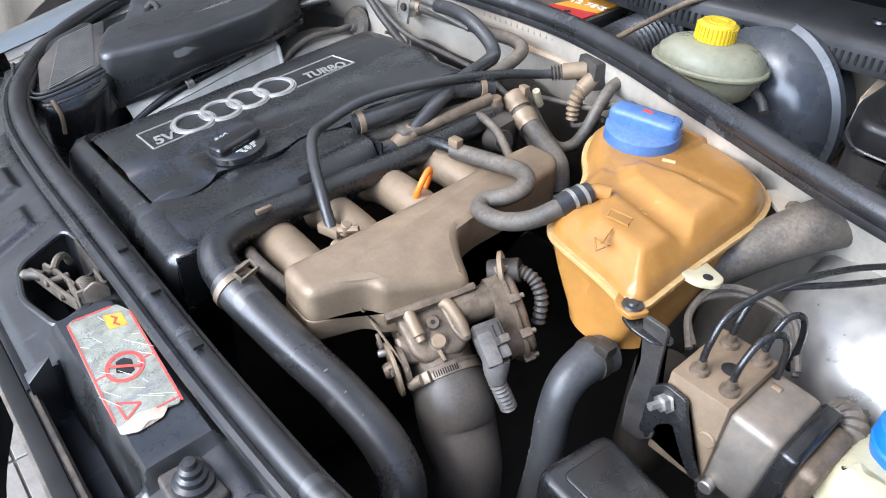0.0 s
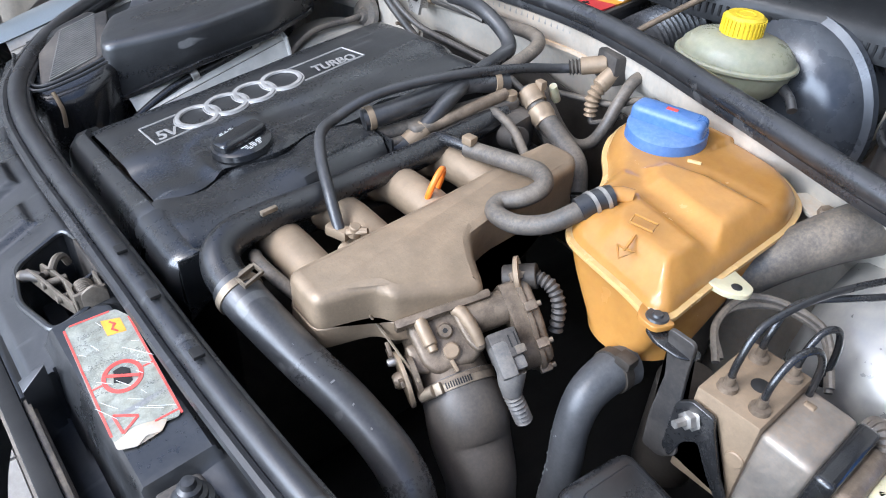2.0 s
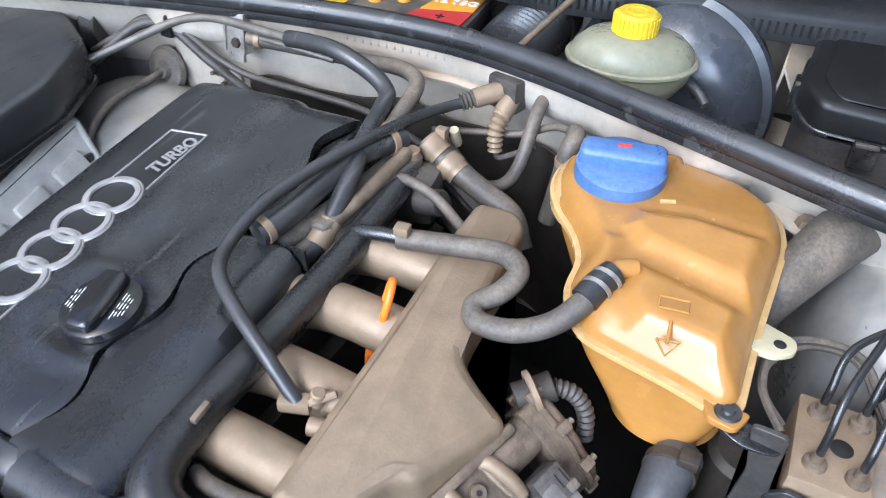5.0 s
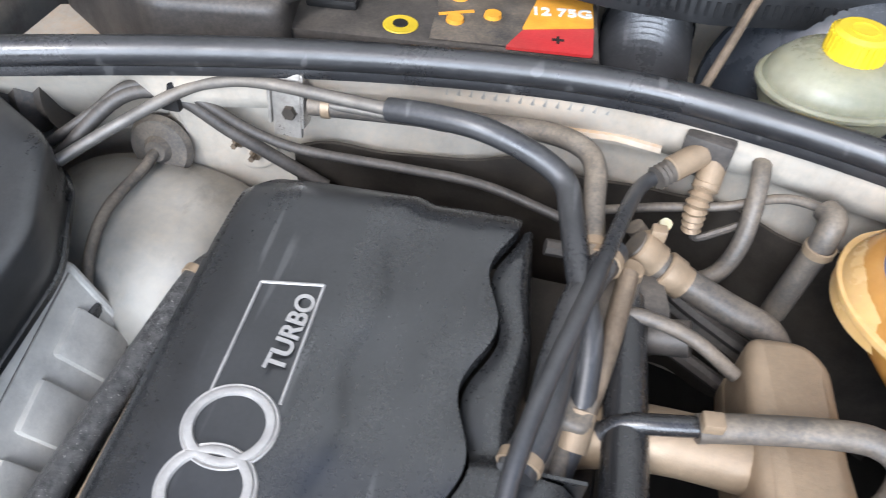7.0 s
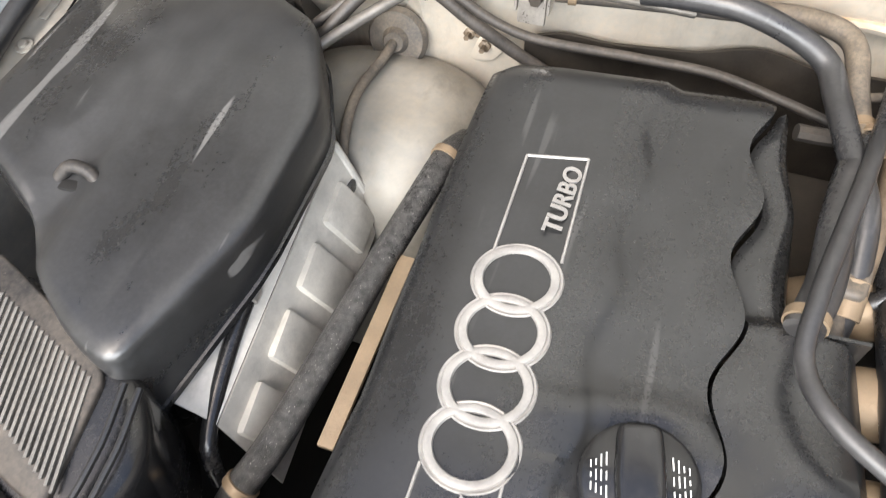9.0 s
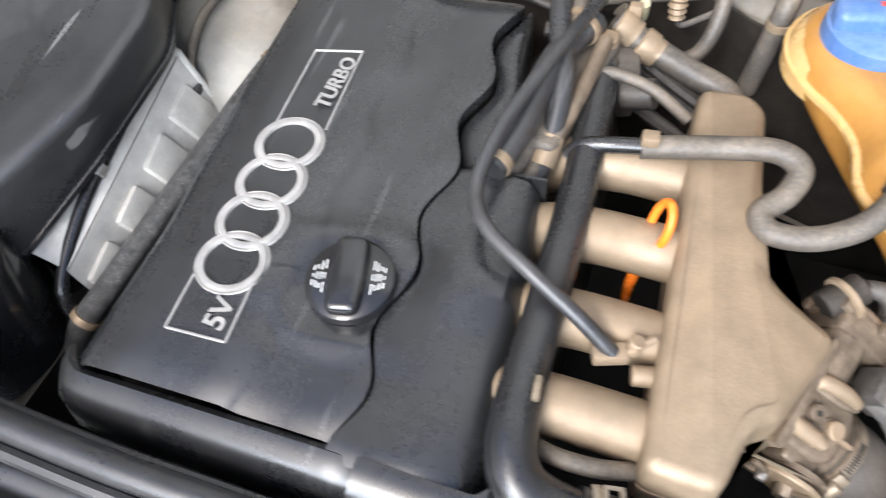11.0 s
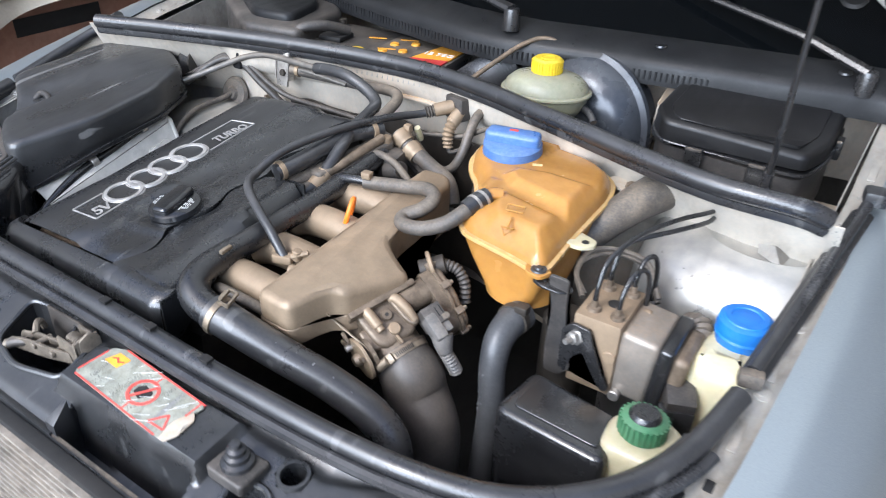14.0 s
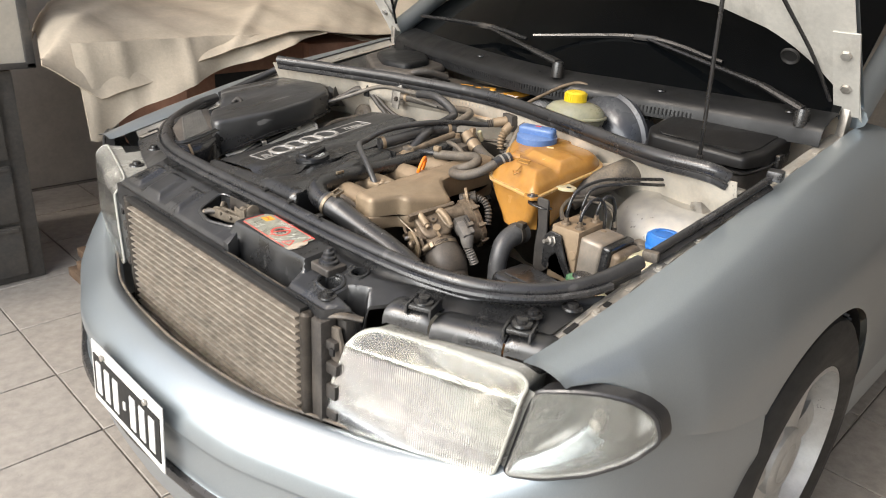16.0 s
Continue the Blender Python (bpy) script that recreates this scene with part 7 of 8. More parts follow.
for k in range(4):
    u = 0.13 + 0.245 * k
    part("pressed_pad", box((-0.363 - 0.010 * u, 0.452 + 0.250 * u, 0.660 + 0.060 * u), (0.014, 0.044, 0.060), 0.005, ry=-23, rx=13), M["shield"], shield)
shp = hose("shield_pipe", [(-0.375, 0.425, 0.668), (-0.385, 0.437, 0.695), (-0.392, 0.468, 0.712), (-0.398, 0.52, 0.733), (-0.404, 0.60, 0.752), (-0.408, 0.665, 0.770), (-0.410, 0.70, 0.785), (-0.412, 0.712, 0.80)], 0.0068, "black", "black pipe clipped along the heat shield", "pipe", seg=12)
for p in ((-0.400, 0.548, 0.742), (-0.405, 0.652, 0.767)):
    part("pipe_clip", lathe([(0.0085, -0.006), (0.0095, -0.005), (0.0095, 0.005), (0.0085, 0.006)], 18, axis_pose(p, (-0.05, 1, 0.22))), M["steel"], shp, "steel clip")
    part("clip_bolt", lathe([(0.0, 0.006), (0.005, 0.006), (0.006, 0.0)], 10, axis_pose((p[0] - 0.016, p[1] - 0.006, p[2] + 0.008), (0.4, 0, 1))), M["steel"], shp)
foil = hose("foil_wrapped_hose", [(-0.368, 0.405, 0.650), (-0.352, 0.420, 0.684), (-0.338, 0.455, 0.702), (-0.328, 0.52, 0.716), (-0.318, 0.60, 0.730), (-0.306, 0.68, 0.745), (-0.298, 0.735, 0.752), (-0.292, 0.77, 0.74)], 0.0125, "foil", "dark foil-wrapped hose beside the cover", seg=14, clamps=(((-0.351, 0.422, 0.686), (0.4, 0.7, 0.5), 0.0128), ((-0.2985, 0.733, 0.752), (0.2, 1, 0.1), 0.0128)))
part("exhaust_gasket_strip", box((-0.296, 0.545, 0.722), (0.014, 0.17, 0.006), 0.002, rx=7), M["alu"], engine)

bel = thing("rubber_bellows", (-0.50, 0.79, 0.84), "large dusty ribbed rubber bellows by the bulkhead", "bellows")
part("bellows", tube([(-0.66, 0.812, 0.800), (-0.60, 0.830, 0.806), (-0.54, 0.845, 0.812), (-0.482, 0.856, 0.818)], [0.036, 0.037, 0.035, 0.031], seg=24, ribs=8, depth=0.004), M["hose_dusty"], bel)

# ---- plenum: battery, brakes, fuse box ----
battery = thing("battery", (-0.17, 1.045, 0.76), "black car battery with red and yellow label", "battery")
BM = pose(-0.172, 1.048, 0.0, 0, 0, 7)
part("case", turned(box((0, 0, 0.79), (0.315, 0.170, 0.145), 0.006), BM), M["black"], battery)
part("lid", turned(box((0, 0, 0.862), (0.315, 0.170, 0.014), 0.005), BM), M["black_dusty"], battery)
part("grey_label", turned(box((0.055, -0.010, 0.8700), (0.110, 0.140, 0.0016), 0.0005), BM), M["hose_dusty"], battery)
part("red_label", turned(prism([(0.070, -0.083), (0.150, -0.083), (0.152, -0.035), (0.085, -0.050)], 0.869, 0.8718, 0, 0.003), BM), M["redlabel"], battery, "red label")
part("yellow_label", turned(prism([(0.084, -0.049), (0.152, -0.034), (0.152, 0.050), (0.105, 0.050)], 0.869, 0.8718, 0, 0.003), BM), M["yellowlabel"], battery, "yellow label")
part("label_text", lettering("12 75G", 0.020, BM @ pose(0.121, -0.012, 0.8722, 0, 0, 4)), M["white"], battery)
part("label_text", lettering("+", 0.022, BM @ pose(0.118, -0.064, 0.8722)), M["dark"], battery)
part("round_label", turned(lathe([(0.0, 0.001), (0.016, 0.001), (0.017, 0.0)], 28), BM @ pose(-0.030, -0.060, 0.8695)), M["yellow"], battery, "yellow round mark")
part("round_label_centre", turned(lathe([(0.0, 0.001), (0.007, 0.001), (0.0075, 0.0)], 20), BM @ pose(-0.030, -0.060, 0.8708)), M["dark"], battery)
for k, (x, y) in enumerate(((-0.03, 0.02), (0.02, -0.03), (0.03, 0.04))):
    part("label_stripe", turned(box((x, y, 0.8712), (0.035, 0.004, 0.0012), 0, rz=20), BM), M["yellowlabel"], battery)
for x, y in ((0.02, -0.045), (0.055, -0.03), (0.02, 0.0), (0.055, 0.02)):
    part("vent_plug", turned(lathe([(0.0, 0.004), (0.008, 0.004), (0.009, 0.0)], 18), BM @ pose(x, y, 0.8705)), M["yellowlabel"], battery)
for x in (-0.135, 0.135):
    part("terminal", turned(lathe([(0.0, 0.018), (0.008, 0.017), (0.009, 0.0)], 18), BM @ pose(x, 0.055, 0.868)), M["grime"], battery)
part("handle_bar", turned(box((-0.10, -0.02, 0.874), (0.05, 0.05, 0.010), 0.004), BM), M["dark"], battery)

pol = thing("pollen_filter_housing", (-0.48, 1.06, 0.82), "black plastic air intake housing under the scuttle", "housing")
part("housing", prism([(-0.60, 1.03), (-0.41, 0.905), (-0.285, 0.930), (-0.320, 1.095), (-0.45, 1.20), (-0.64, 1.21)], 0.80, 0.900, 0.012, 0.02), M["black_dusty"], pol)
part("cover_lip", prism([(-0.56, 1.04), (-0.42, 0.945), (-0.33, 0.96), (-0.36, 1.07), (-0.46, 1.15), (-0.58, 1.15)], 0.895, 0.915, 0.010, 0.03), M["glassy_black"], pol)
hose("battery_cable", [(-0.33, 0.93, 0.86), (-0.30, 0.95, 0.895), (-0.27, 0.985, 0.90), (-0.25, 1.03, 0.885)], 0.010, "black_dusty", "thick black battery cable in a sleeve", "cable")
duct2 = thing("ribbed_duct", (0.036, 1.08, 0.80), "dark grey corrugated air duct in the plenum", "duct")
part("duct", tube([(0.034, 0.985, 0.815), (0.036, 1.04, 0.826), (0.038, 1.10, 0.832), (0.040, 1.18, 0.838)], 0.043, seg=28, ribs=20, depth=0.0042), M["hose"], duct2)
part("duct_collar", lathe([(0.046, -0.008), (0.049, -0.006), (0.049, 0.006), (0.046, 0.008)], 32, axis_pose((0.0385, 1.125, 0.834), (0, 1, 0.1)), True), M["black"], duct2)
boost = thing("brake_booster", (0.225, 1.10, 0.67), "round dark enamel brake servo", "brake servo")
part("shell", lathe([(0.0, 0.050), (0.045, 0.049), (0.085, 0.040), (0.112, 0.022), (0.121, 0.004), (0.130, 0.0), (0.132, -0.008), (0.122, -0.014), (0.118, -0.06), (0.05, -0.08)], 56, axis_pose((0.228, 1.075, 0.800), (-0.10, -1, 0.10))), M["booster"], boost)
part("chalk_mark", box((0.290, 1.044, 0.840), (0.010, 0.001, 0.014), 0, rz=15), M["white"], boost)
part("vacuum_pipe", tube([(0.080, 0.940, 0.878), (0.098, 0.985, 0.900), (0.122, 1.045, 0.925), (0.150, 1.075, 0.935), (0.19, 1.085, 0.925)], 0.0042, seg=10), M["alu_dark"], boost)
part("master_cylinder", cyl((0.215, 1.03, 0.80), (0.205, 0.93, 0.815), 0.025), M["alu_dark"], boost)
res = thing("brake_fluid_reservoir", (0.20, 0.995, 0.82), "olive translucent brake fluid reservoir", "reservoir")
RM = pose(0.200, 0.995, 0.0, 0, 0, 18)


def oval(rx, ry, z, n=40):
    return [tuple(RM @ Vector((rx * math.cos(a), ry * math.sin(a), z))) for a in np.linspace(0, 2 * math.pi, n, endpoint=False)]


part("lower_shell", loft([oval(0.040, 0.032, 0.835), oval(0.056, 0.045, 0.846), oval(0.066, 0.052, 0.862), oval(0.069, 0.054, 0.876)]), M["olive"], res, angle=60)
part("seam", loft([oval(0.072, 0.057, 0.876), oval(0.074, 0.059, 0.878), oval(0.074, 0.059, 0.881), oval(0.072, 0.057, 0.883)]), M["olive"], res)
part("upper_shell", loft([oval(0.069, 0.054, 0.882), oval(0.066, 0.052, 0.892), oval(0.055, 0.044, 0.902), oval(0.035, 0.032, 0.908), oval(0.024, 0.024, 0.910)]), M["olive"], res, angle=60)
part("outlet", tube([(0.262, 1.005, 0.862), (0.280, 0.995, 0.856), (0.292, 0.985, 0.848)], 0.006, seg=10), M["hose"], res)
ycap = part("screw_cap", lathe([(0.0, 0.026), (0.020, 0.026), (0.0235, 0.023), (0.0245, 0.004), (0.023, 0.0)], 44, pose(0.198, 0.994, 0.906)), M["yellow"], res, "bright yellow ribbed cap")
tagged(part("grip_ribs", boxes([(pose(0.198, 0.994, 0.919) @ Matrix.Rotation(2 * math.pi * k / 30, 4, "Z") @ pose(0.0243, 0, 0), (0.0022, 0.0022, 0.018)) for k in range(30)]), M["yellow"], ycap), kind="stuff")
part("cap_emblem", lathe([(0.010, 0.0), (0.010, 0.0008), (0.012, 0.0008), (0.012, 0.0)], 26, pose(0.198, 0.994, 0.932), True), M["yellow"], ycap)

fuse = thing("fuse_box", (0.51, 1.04, 0.76), "black plastic relay box with a raised glossy lid", "fuse box")
FL = [(0.376, 1.022), (0.400, 0.986), (0.604, 0.998), (0.622, 1.060), (0.622, 1.178), (0.378, 1.126)]


def grown(pts, k):
    c = np.mean(np.array(pts), axis=0)
    return [tuple(c + (np.array(p) - c) * k) for p in pts]


def lid_tilt(x, y):
    return 0.14 * (y - 1.05) - 0.05 * (x - 0.5)


part("base", prism(grown(FL, 0.97), 0.76, 0.846, 0.0, 0.02, top=lid_tilt), M["black_dusty"], fuse)
part("rim", prism(grown(FL, 1.03), 0.846, 0.856, 0.003, 0.02, top=lid_tilt, m=Matrix.Translation((0, 0, 0))), M["black"], fuse)
part("lid", prism(FL, 0.852, 0.886, 0.008, 0.012, top=lid_tilt), M["lid_matte"], fuse, "glossy black lid", angle=60)
part("lid_panel", prism(grown(FL, 0.84), 0.882, 0.8885, 0.0015, 0.010, top=lid_tilt), M["lid_matte"], fuse, angle=60)
for p, rz in (((0.455, 0.981, 0.838), 4), ((0.545, 0.985, 0.836), 4), ((0.628, 1.11, 0.855), 90), ((0.374, 1.07, 0.850), 90)):
    part("lid_clip", box(p, (0.026, 0.010, 0.030), 0.003, rz=rz), M["black"], fuse)
    part("clip_edge", box((p[0], p[1] - 0.004, p[2] + 0.013), (0.022, 0.006, 0.004), 0.001, rz=rz), M["hose_dusty"], fuse)
tray = thing("steel_bracket", (0.37, 1.12, 0.84), "dusty folded steel bracket beside the relay box", "bracket")
part("bracket_plate", sheet(lambda u, v: (0.352 + 0.035 * u, 1.100 + 0.09 * v, 0.860 + 0.045 * v - 0.06 * u * (1 - v)), 6, 6, 0.003), M["paint_wall"], tray)
part("bracket_wall", sheet(lambda u, v: (0.352 + 0.004 * v, 1.100 + 0.09 * u, 0.800 + 0.06 * v + 0.045 * u * v), 6, 4, 0.003), M["paint_wall"], tray)

# ---- left side: brake unit, reservoirs ----
ear = structure("tank_bracket", box((0.412, 0.842, 0.833), (0.060, 0.036, 0.005), 0.002, rz=-32), M["paint_wall"], "dusty steel bracket on the bulkhead", "bracket")
part("bracket_bolt", lathe([(0.0, 0.008), (0.008, 0.007), (0.010, 0.0)], 6, pose(0.420, 0.834, 0.8355)), M["alu_dark"], ear)
boot = thing("steering_boot", (0.45, 0.83, 0.81), "grey dusty rubber boot entering the bulkhead", "boot")
part("boot", tube([(0.395, 0.730, 0.780), (0.412, 0.762, 0.806), (0.436, 0.805, 0.828), (0.458, 0.845, 0.840), (0.470, 0.872, 0.842)], [0.019, 0.022, 0.025, 0.028, 0.028], seg=20), M["hose_dusty"], boot)
part("boot_ring", lathe([(0.028, -0.004), (0.034, -0.003), (0.034, 0.003), (0.028, 0.004)], 28, axis_pose((0.462, 0.856, 0.841), (0.4, 0.9, 0.1)), True), M["paint_wall"], boot)

wclip = thing("pipe_clip", (0.515, 0.868, 0.838), "rusty brown pipe clip on the bulkhead", "clip")
part("clip_body", box((0.515, 0.866, 0.838), (0.040, 0.014, 0.016), 0.004, rz=12), M["alu_dark"], wclip)
part("clip_tab", box((0.535, 0.868, 0.850), (0.010, 0.010, 0.022), 0.003, rz=12), M["alu_dark"], wclip)
part("clip_screw", lathe([(0.0, 0.005), (0.005, 0.005), (0.006, 0.0)], 10, axis_pose((0.505, 0.859, 0.842), (0, -1, 0.4))), M["clamp"], wclip)
AM = pose(0.482, 0.641, 0.0, 0, 0, 2)
absu = thing("brake_hydraulic_unit", (0.50, 0.65, 0.66), "dusty aluminium brake hydraulic block with pump motor", "brake unit")
part("valve_block", turned(box((0.0, 0.0, 0.735), (0.056, 0.084, 0.100), 0.003), AM), M["alu"], absu, "tan dusty machined block")
part("motor", turned(box((0.047, 0.002, 0.731), (0.046, 0.078, 0.090), 0.008, ry=4, seg=3), AM), M["motor"], absu, "dull silver motor housing")
part("control_band", turned(box((0.078, 0.002, 0.728), (0.018, 0.082, 0.092), 0.006, ry=4, seg=3), AM), M["black"], absu)
part("motor_end", turned(box((0.094, 0.002, 0.725), (0.020, 0.072, 0.080), 0.012, ry=4, seg=3), AM), M["alu_dark"], absu)
for x, y in ((-0.012, -0.024), (-0.013, 0.026), (0.016, 0.028), (0.017, -0.025)):
    p = AM @ Vector((x, y, 0.784))
    part("port_nut", lathe([(0.004, 0.014), (0.0045, 0.006), (0.008, 0.005), (0.009, 0.0)], 12, pose(*p)), M["alu_dark"], absu)
part("open_port", turned(lathe([(0.0, 0.0006), (0.007, 0.0006), (0.0085, 0.0)], 20), AM @ pose(0.005, -0.001, 0.7852)), M["dark"], absu)
part("side_screw", turned(cyl((0.020, -0.034, 0.74), (0.020, -0.044, 0.74), 0.008), AM), M["alu"], absu)
part("side_screw", turned(cyl((0.034, -0.030, 0.690), (0.034, -0.046, 0.690), 0.007), AM), M["steel"], absu)
part("block_screw", turned(cyl((0.034, 0.020, 0.772), (0.044, 0.020, 0.772), 0.006), AM), M["alu"], absu)
part("fixing_bolt", lathe([(0.004, 0.018), (0.004, 0.008), (0.008, 0.007), (0.008, 0.001), (0.011, 0.0)], 6, axis_pose((0.463, 0.591, 0.757), (-0.25, -1, 0.1))), M["steel"], absu, "bright steel nut")
pl = thing("loom_plug", (0.585, 0.61, 0.68), "grey dusty wiring plug beside the brake unit", "connector")
part("plug", box((0.582, 0.625, 0.712), (0.034, 0.066, 0.040), 0.005, rz=24, rx=12), M["black_dusty"], pl)
part("latch", box((0.590, 0.598, 0.690), (0.040, 0.016, 0.045), 0.004, rz=24), M["black"], pl)
part("loom", tube([(0.578, 0.668, 0.735), (0.580, 0.690, 0.748), (0.572, 0.705, 0.752), (0.560, 0.712, 0.745)], 0.014, seg=14, ribs=8, depth=0.001), M["hose_dusty"], pl)
for pts in (((-0.012, -0.024, 0.79), (-0.012, -0.0220, 0.815), (-0.0100, -0.0040, 0.842), (0.006, 0.045, 0.856), (0.03, 0.12, 0.850), (0.060, 0.18, 0.846), (0.042, 0.235, 0.832)),
            ((-0.013, 0.026, 0.79), (-0.013, 0.0280, 0.812), (-0.0070, 0.0500, 0.838), (0.035, 0.10, 0.846), (0.060, 0.165, 0.838), (0.05, 0.232, 0.824)),
            ((0.017, -0.025, 0.785), (0.017, -0.0220, 0.812), (0.0200, -0.0050, 0.832), (0.0270, 0.0150, 0.832), (0.0320, 0.0270, 0.812), (0.0330, 0.0310, 0.77)),
            ((0.016, 0.028, 0.785), (0.016, 0.0310, 0.810), (0.0190, 0.0440, 0.828), (0.0260, 0.0580, 0.826), (0.0300, 0.0660, 0.80), (0.0300, 0.0680, 0.76))):
    hose("brake_pipe", [tuple(AM @ Vector(p)) for p in pts], 0.0031, "black", "thin black brake pipe bent from the hydraulic unit", "pipe", seg=10)
for dz, k in ((0.0, 0), (0.006, 1)):
    hose("brake_pipe", [(0.52, 0.70, 0.765 + dz), (0.49, 0.73, 0.790 + dz), (0.45, 0.72, 0.800 + dz), (0.425, 0.690 + 0.008 * k, 0.798 + dz), (0.425, 0.665, 0.790), (0.446, 0.640 + 0.006 * k, 0.778)], 0.0036, "hose_dusty", "thin dusty brake pipe looping by the unit", "pipe", seg=8)
brt = thing("unit_bracket", (0.435, 0.60, 0.68), "black steel bracket holding tank and brake unit", "bracket")
STRAP = pose(0, 0.596, 0, 90)
part("arm", turned(prism([(0.420, 0.826), (0.446, 0.826), (0.447, 0.790), (0.451, 0.740), (0.462, 0.706), (0.448, 0.690), (0.428, 0.690), (0.426, 0.730), (0.429, 0.780)], 0.0, 0.004, 0.001, 0.006), STRAP), M["black_dusty"], brt)
part("plate", turned(prism([(0.446, 0.762), (0.458, 0.774), (0.480, 0.772), (0.484, 0.758), (0.500, 0.720), (0.512, 0.700), (0.504, 0.694), (0.490, 0.712), (0.474, 0.738), (0.462, 0.726), (0.456, 0.700), (0.446, 0.706)], 0.001, 0.005, 0.001, 0.004), STRAP), M["black"], brt)
part("lug", prism([(0.398, 0.592), (0.416, 0.583), (0.440, 0.586), (0.450, 0.598), (0.446, 0.606), (0.416, 0.606)], 0.810, 0.814, 0.0015, 0.008, top=lambda x, y: -0.10 * (x - 0.41)), M["black"], brt)
can = thing("brown_canister", (0.43, 0.63, 0.62), "dusty dark canister behind the bracket", "canister")
part("canister", cyl((0.432, 0.640, 0.62), (0.432, 0.640, 0.745), 0.030, 0.006, 28), M["grime"], can)

bb = thing("black_cover_box", (0.49, 0.52, 0.60), "black plastic cover box with a raised lid panel", "cover box")
part("box_body", prism([(0.424, 0.476), (0.432, 0.560), (0.548, 0.545), (0.560, 0.470)], 0.58, 0.716, 0.010, 0.016), M["black"], bb, angle=60)
part("lid_panel", prism([(0.442, 0.490), (0.446, 0.548), (0.538, 0.535), (0.545, 0.486)], 0.714, 0.7185, 0.002, 0.008), M["black"], bb)
ps = thing("power_steering_reservoir", (0.573, 0.525, 0.62), "cream fluid reservoir with green ribbed cap", "reservoir")
part("bottle", prism([(0.540, 0.488), (0.536, 0.545), (0.590, 0.570), (0.622, 0.548), (0.612, 0.490)], 0.60, 0.724, 0.012, 0.018), M["cream"], ps, angle=60)
gcap = part("green_cap", lathe([(0.0, 0.024), (0.020, 0.024), (0.0240, 0.021), (0.0252, 0.004), (0.023, 0.0)], 44, pose(0.574, 0.529, 0.722, -4)), M["green"], ps, "green ribbed cap")
tagged(part("cap_ribs", boxes([(pose(0.574, 0.529, 0.735, -4) @ Matrix.Rotation(2 * math.pi * k / 26, 4, "Z") @ pose(0.0248, 0, 0), (0.0026, 0.0030, 0.017)) for k in range(26)]), M["green"], gcap), kind="stuff")
part("cap_top", lathe([(0.0, 0.006), (0.014, 0.006), (0.0165, 0.003), (0.0175, 0.0)], 36, pose(0.574, 0.530, 0.7455, -4)), M["black"], gcap)
wb = thing("washer_bottle", (0.62, 0.68, 0.60), "cream washer fluid bottle with a bright blue cap", "washer bottle")
part("bottle", prism([(0.575, 0.625), (0.580, 0.705), (0.605, 0.735), (0.650, 0.735), (0.668, 0.690), (0.655, 0.620)], 0.56, 0.766, 0.030, 0.025), M["cream"], wb, angle=60)
part("neck", lathe([(0.030, -0.03), (0.029, 0.0), (0.027, 0.016)], 30, pose(0.622, 0.690, 0.757)), M["cream"], wb)
wc = part("blue_cap", lathe([(0.0, 0.021), (0.026, 0.021), (0.030, 0.018), (0.031, 0.008), (0.029, 0.007), (0.029, 0.002), (0.031, 0.0), (0.028, -0.012)], 40, pose(0.622, 0.690, 0.776)), M["blue_bright"], wb, "bright blue cap")
part("cap_rim", lathe([(0.016, 0.0), (0.017, 0.0015), (0.024, 0.0015), (0.025, 0.0)], 36, pose(0.622, 0.690, 0.797), True), M["blue_bright"], wc)

# ---- behind the car ----
cab = thing("drawer_cabinet", (-1.9, 0.0, 0.0), "dark grey metal drawer cabinet on the tiles", "cabinet")
part("carcass", box((-1.88, -0.07, 0.375), (0.60, 0.80, 0.75), 0.01), M["cab_dark"], cab)
for z0, z1 in ((0.03, 0.215), (0.23, 0.435), (0.455, 0.735)):
    dr = part("drawer_front", box((-1.572, -0.08, (z0 + z1) / 2), (0.02, 0.70, z1 - z0), 0.006), M["cab_dark"], cab)
    part("drawer_lip", box((-1.560, -0.08, z1 - 0.012), (0.012, 0.68, 0.012), 0.003), M["cab_dark"], dr)
up_ = thing("light_panel_box", (-1.9, 0.0, 0.755), "pale painted box standing on the cabinet", "box")
part("box", box((-1.87, 0.0, 1.15), (0.61, 0.80, 0.79), 0.012), M["cab_light"], up_)
part("frame_strip", box((-1.560, 0.385, 1.15), (0.012, 0.03, 0.79), 0.004), M["cab_dark"], up_)
part("frame_strip", box((-1.560, 0.0, 0.765), (0.012, 0.80, 0.02), 0.004), M["cab_dark"], up_)
for (x, y, z, sx, sy, sz), rz in (((-1.75, 1.12, 0.42, 0.6, 0.55, 0.80), 3), ((-1.70, 1.72, 0.40, 0.6, 0.60, 0.80), -4), ((-1.72, 2.35, 0.42, 0.6, 0.62, 0.84), 2)):
    c = thing("carton", (x, y, 0), "reddish brown cardboard carton under the dust sheet", "carton", "cartons under the sheet")
    part("carton_body", box((x, y, sz / 2), (sx, sy, sz), 0.01, rz=rz), M["brick_red"], c)
    part("tape", box((x, y, sz + 0.001), (sx * 0.98, 0.06, 0.004), 0.001, rz=rz), M["cloth"], c)
    part("print_bar", box((x + sx / 2 + 0.001, y, sz * 0.85), (0.004, sy * 0.5, 0.05), 0.001, rz=rz), M["dark"], c)
pal = thing("wood_stack", (-1.35, 0.75, 0.0), "low stack of brown wooden boards on the floor", "boards")
for k in range(3):
    part("board", box((-1.46 + 0.03 * (k % 2), 0.74 + 0.02 * k, 0.017 + 0.034 * k), (0.14, 0.70, 0.034), 0.004, rz=2 * (k % 2)), M["wood"], pal)


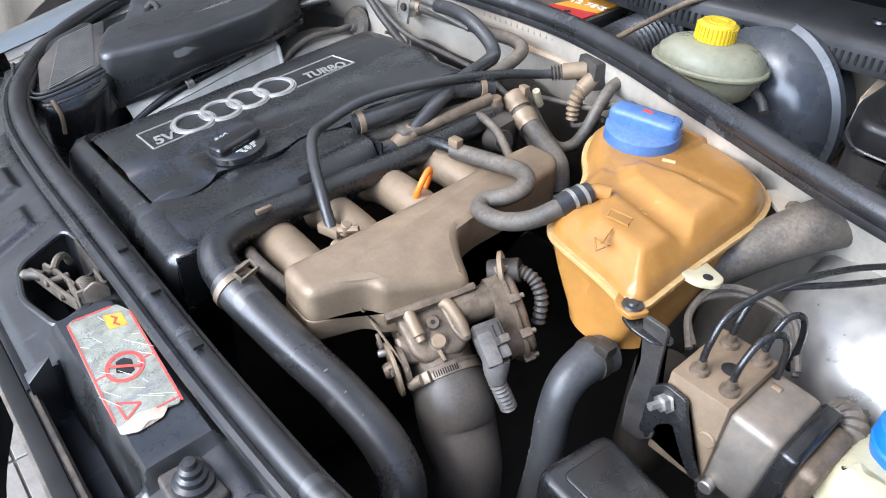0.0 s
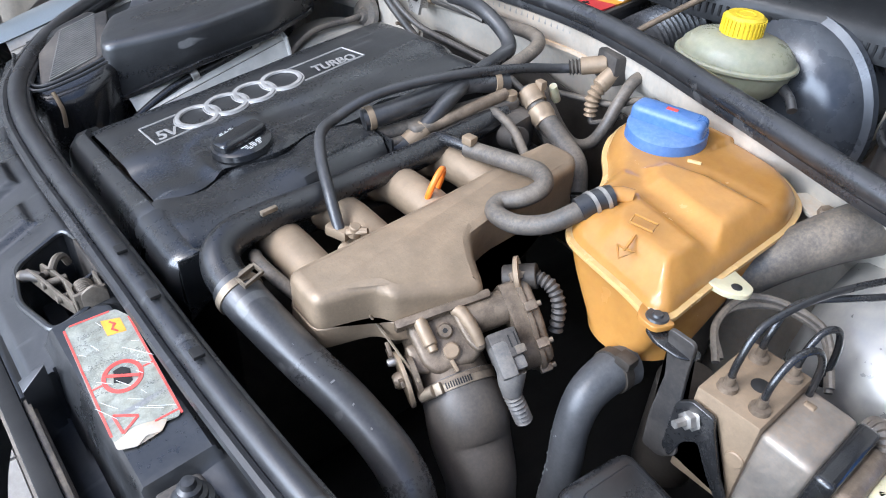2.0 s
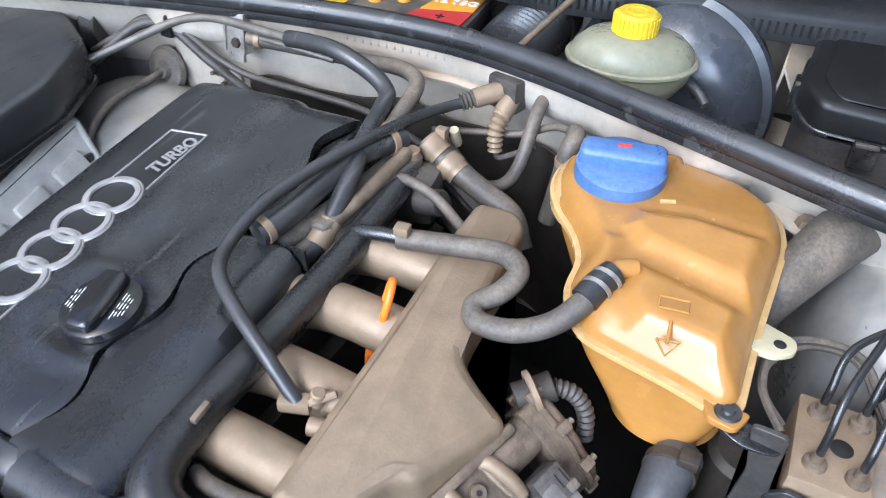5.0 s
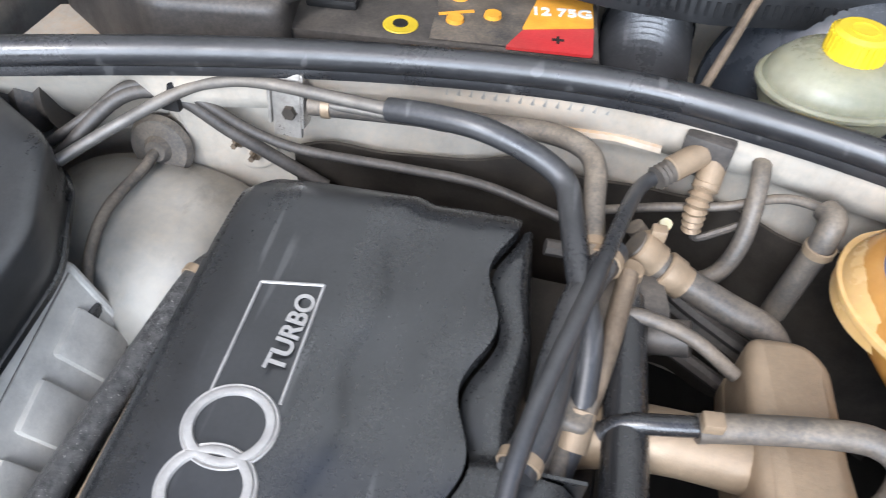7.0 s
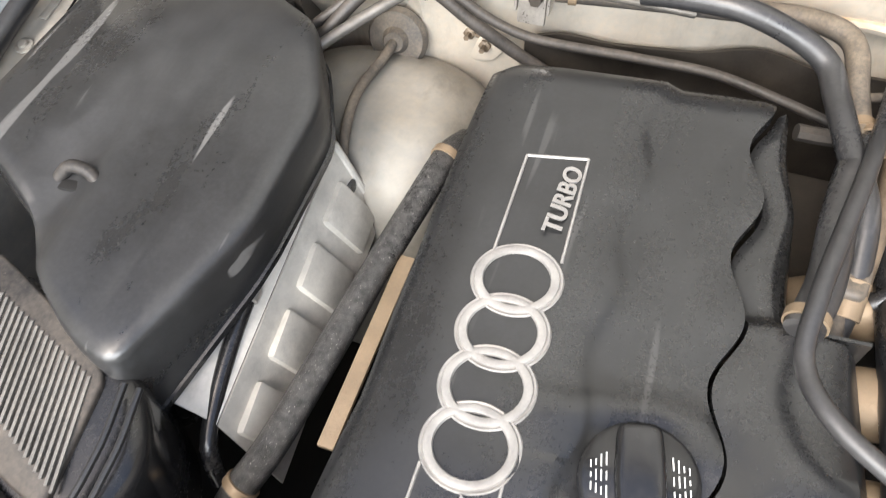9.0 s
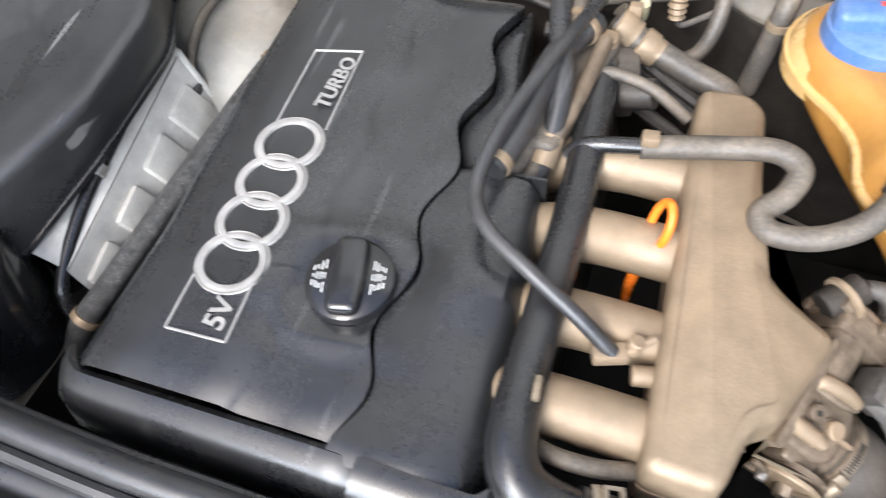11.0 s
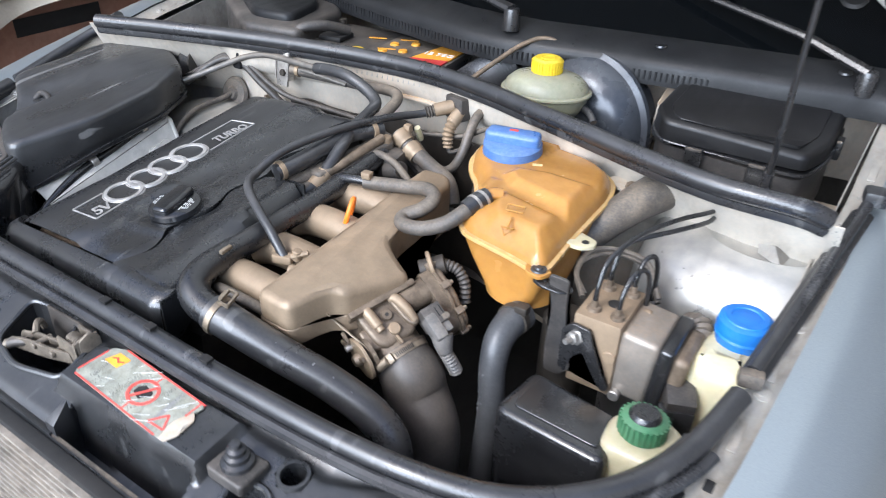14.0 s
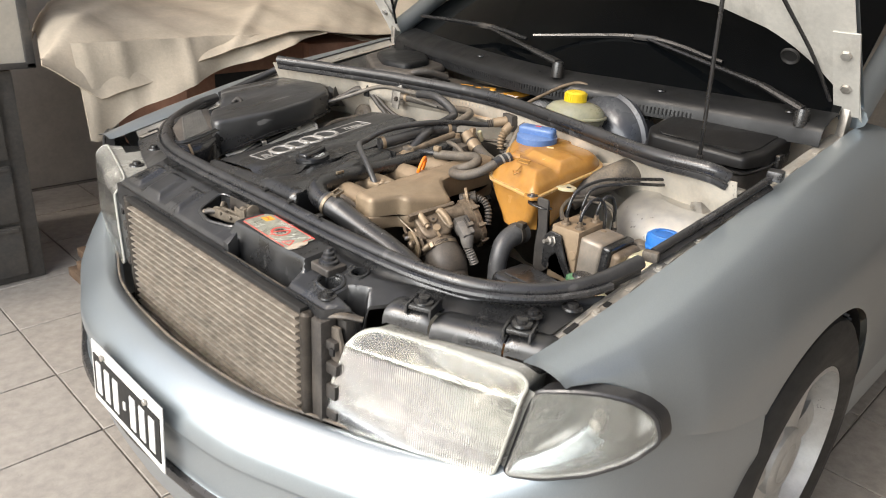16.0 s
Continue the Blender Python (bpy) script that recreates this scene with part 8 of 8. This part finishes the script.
def folds(x, y, z):
    """Soft creases of heavy cloth, drawn out along the drop."""
    a = noise.noise(Vector((y * 1.7 + x * 0.9, x * 0.8, z * 0.6)))
    b = noise.noise(Vector((y * 4.2 - x * 2.4, z * 1.1, 5.0)))
    c = 0.35 - abs(noise.noise(Vector((y * 3.1 + x * 2.2, z * 1.6, 9.0))))
    return 0.040 * a + 0.026 * b + 0.16 * max(0.0, c) ** 2


def drape(u, v):
    """A sheet thrown over the pile: u along it, v from the wall over the top and down to the hem."""
    y = 0.34 + 2.76 * u
    hem = np.interp(y, (0.30, 0.37, 0.44, 0.509, 0.56, 0.655, 0.861, 1.239, 1.6, 3.1), (0.87, 0.81, 0.745, 0.690, 0.705, 0.728, 0.793, 0.878, 0.85, 0.80))
    prof = ((-2.45, 0.88), (-2.1, 0.93), (-1.75, 0.93), (-1.55, 0.91), (-1.42, 0.875), (-1.34, (hem + 0.86) / 2 + 0.01), (-1.30, hem))
    sp = spline(prof, 6)
    x, z = sp[round(v * (len(sp) - 1))]
    f = folds(x, y, z)
    k = 1.0 if v < 0.8 else 1.0 - (v - 0.8) * 3
    y += -0.28 * (x + 1.3) * (1 - u)
    z -= 0.16 * math.exp(-u * 40) * (1 - v * 0.8)
    return (x + f * 0.4, y, z + f * k + np.interp(y, (0.3, 0.6, 1.3, 3.0), (-0.03, 0.0, 0.03, 0.10)) * (1 - v))


def flap(u, v):
    """The loose end that hangs below the upper fold."""
    y = 0.45 + 0.95 * u
    low = np.interp(y, (0.45, 0.475, 0.613, 0.90, 1.273, 1.40), (0.56, 0.547, 0.641, 0.732, 0.833, 0.86))
    z = low + (0.86 - low) * (1 - v)
    f = 0.6 * folds(-1.3, y * 1.5, z * 0.5)
    return (-1.345 + 0.055 * v + 0.02 * math.sin(y * 16 + v * 2) * v + f, y, z)


cl = thing("dust_sheet", (-1.8, 1.5, 0.8), "crumpled beige canvas sheet thrown over cartons", "dust sheet")
part("sheet", sheet(drape, 150, 36, 0.004), M["cloth"], cl, angle=80)
part("hanging_flap", sheet(flap, 60, 16, 0.004), M["cloth"], cl, angle=80)

# ---- floor tiles ----
T = 0.335
tile_me = bpy.data.meshes.new("tile")
tb = box((0, 0, 0), (T - 0.005, T - 0.005, 0.010), 0.0015, seg=1)
tb.to_mesh(tile_me)
tb.free()
finish(tile_me, M["floor_tile"])
for i in range(-5, 12):
    for j in range(-5, 12):
        ob = new("tile", tile_me)
        ob.parent = floor
        ob.matrix_basis = Matrix.Translation((-0.8825 + T / 2 + T * i, 0.125 + T / 2 + T * j, -0.0055))
rest = [(pose(-0.8825 + T / 2 + T * i, 0.125 + T / 2 + T * j, -0.0055), (T - 0.005, T - 0.005, 0.010)) for i in range(-5, 12) for j in list(range(-17, -5)) + list(range(12, 16))]
tagged(part("tile_field", boxes(rest), M["floor_tile"], floor), kind="stuff")
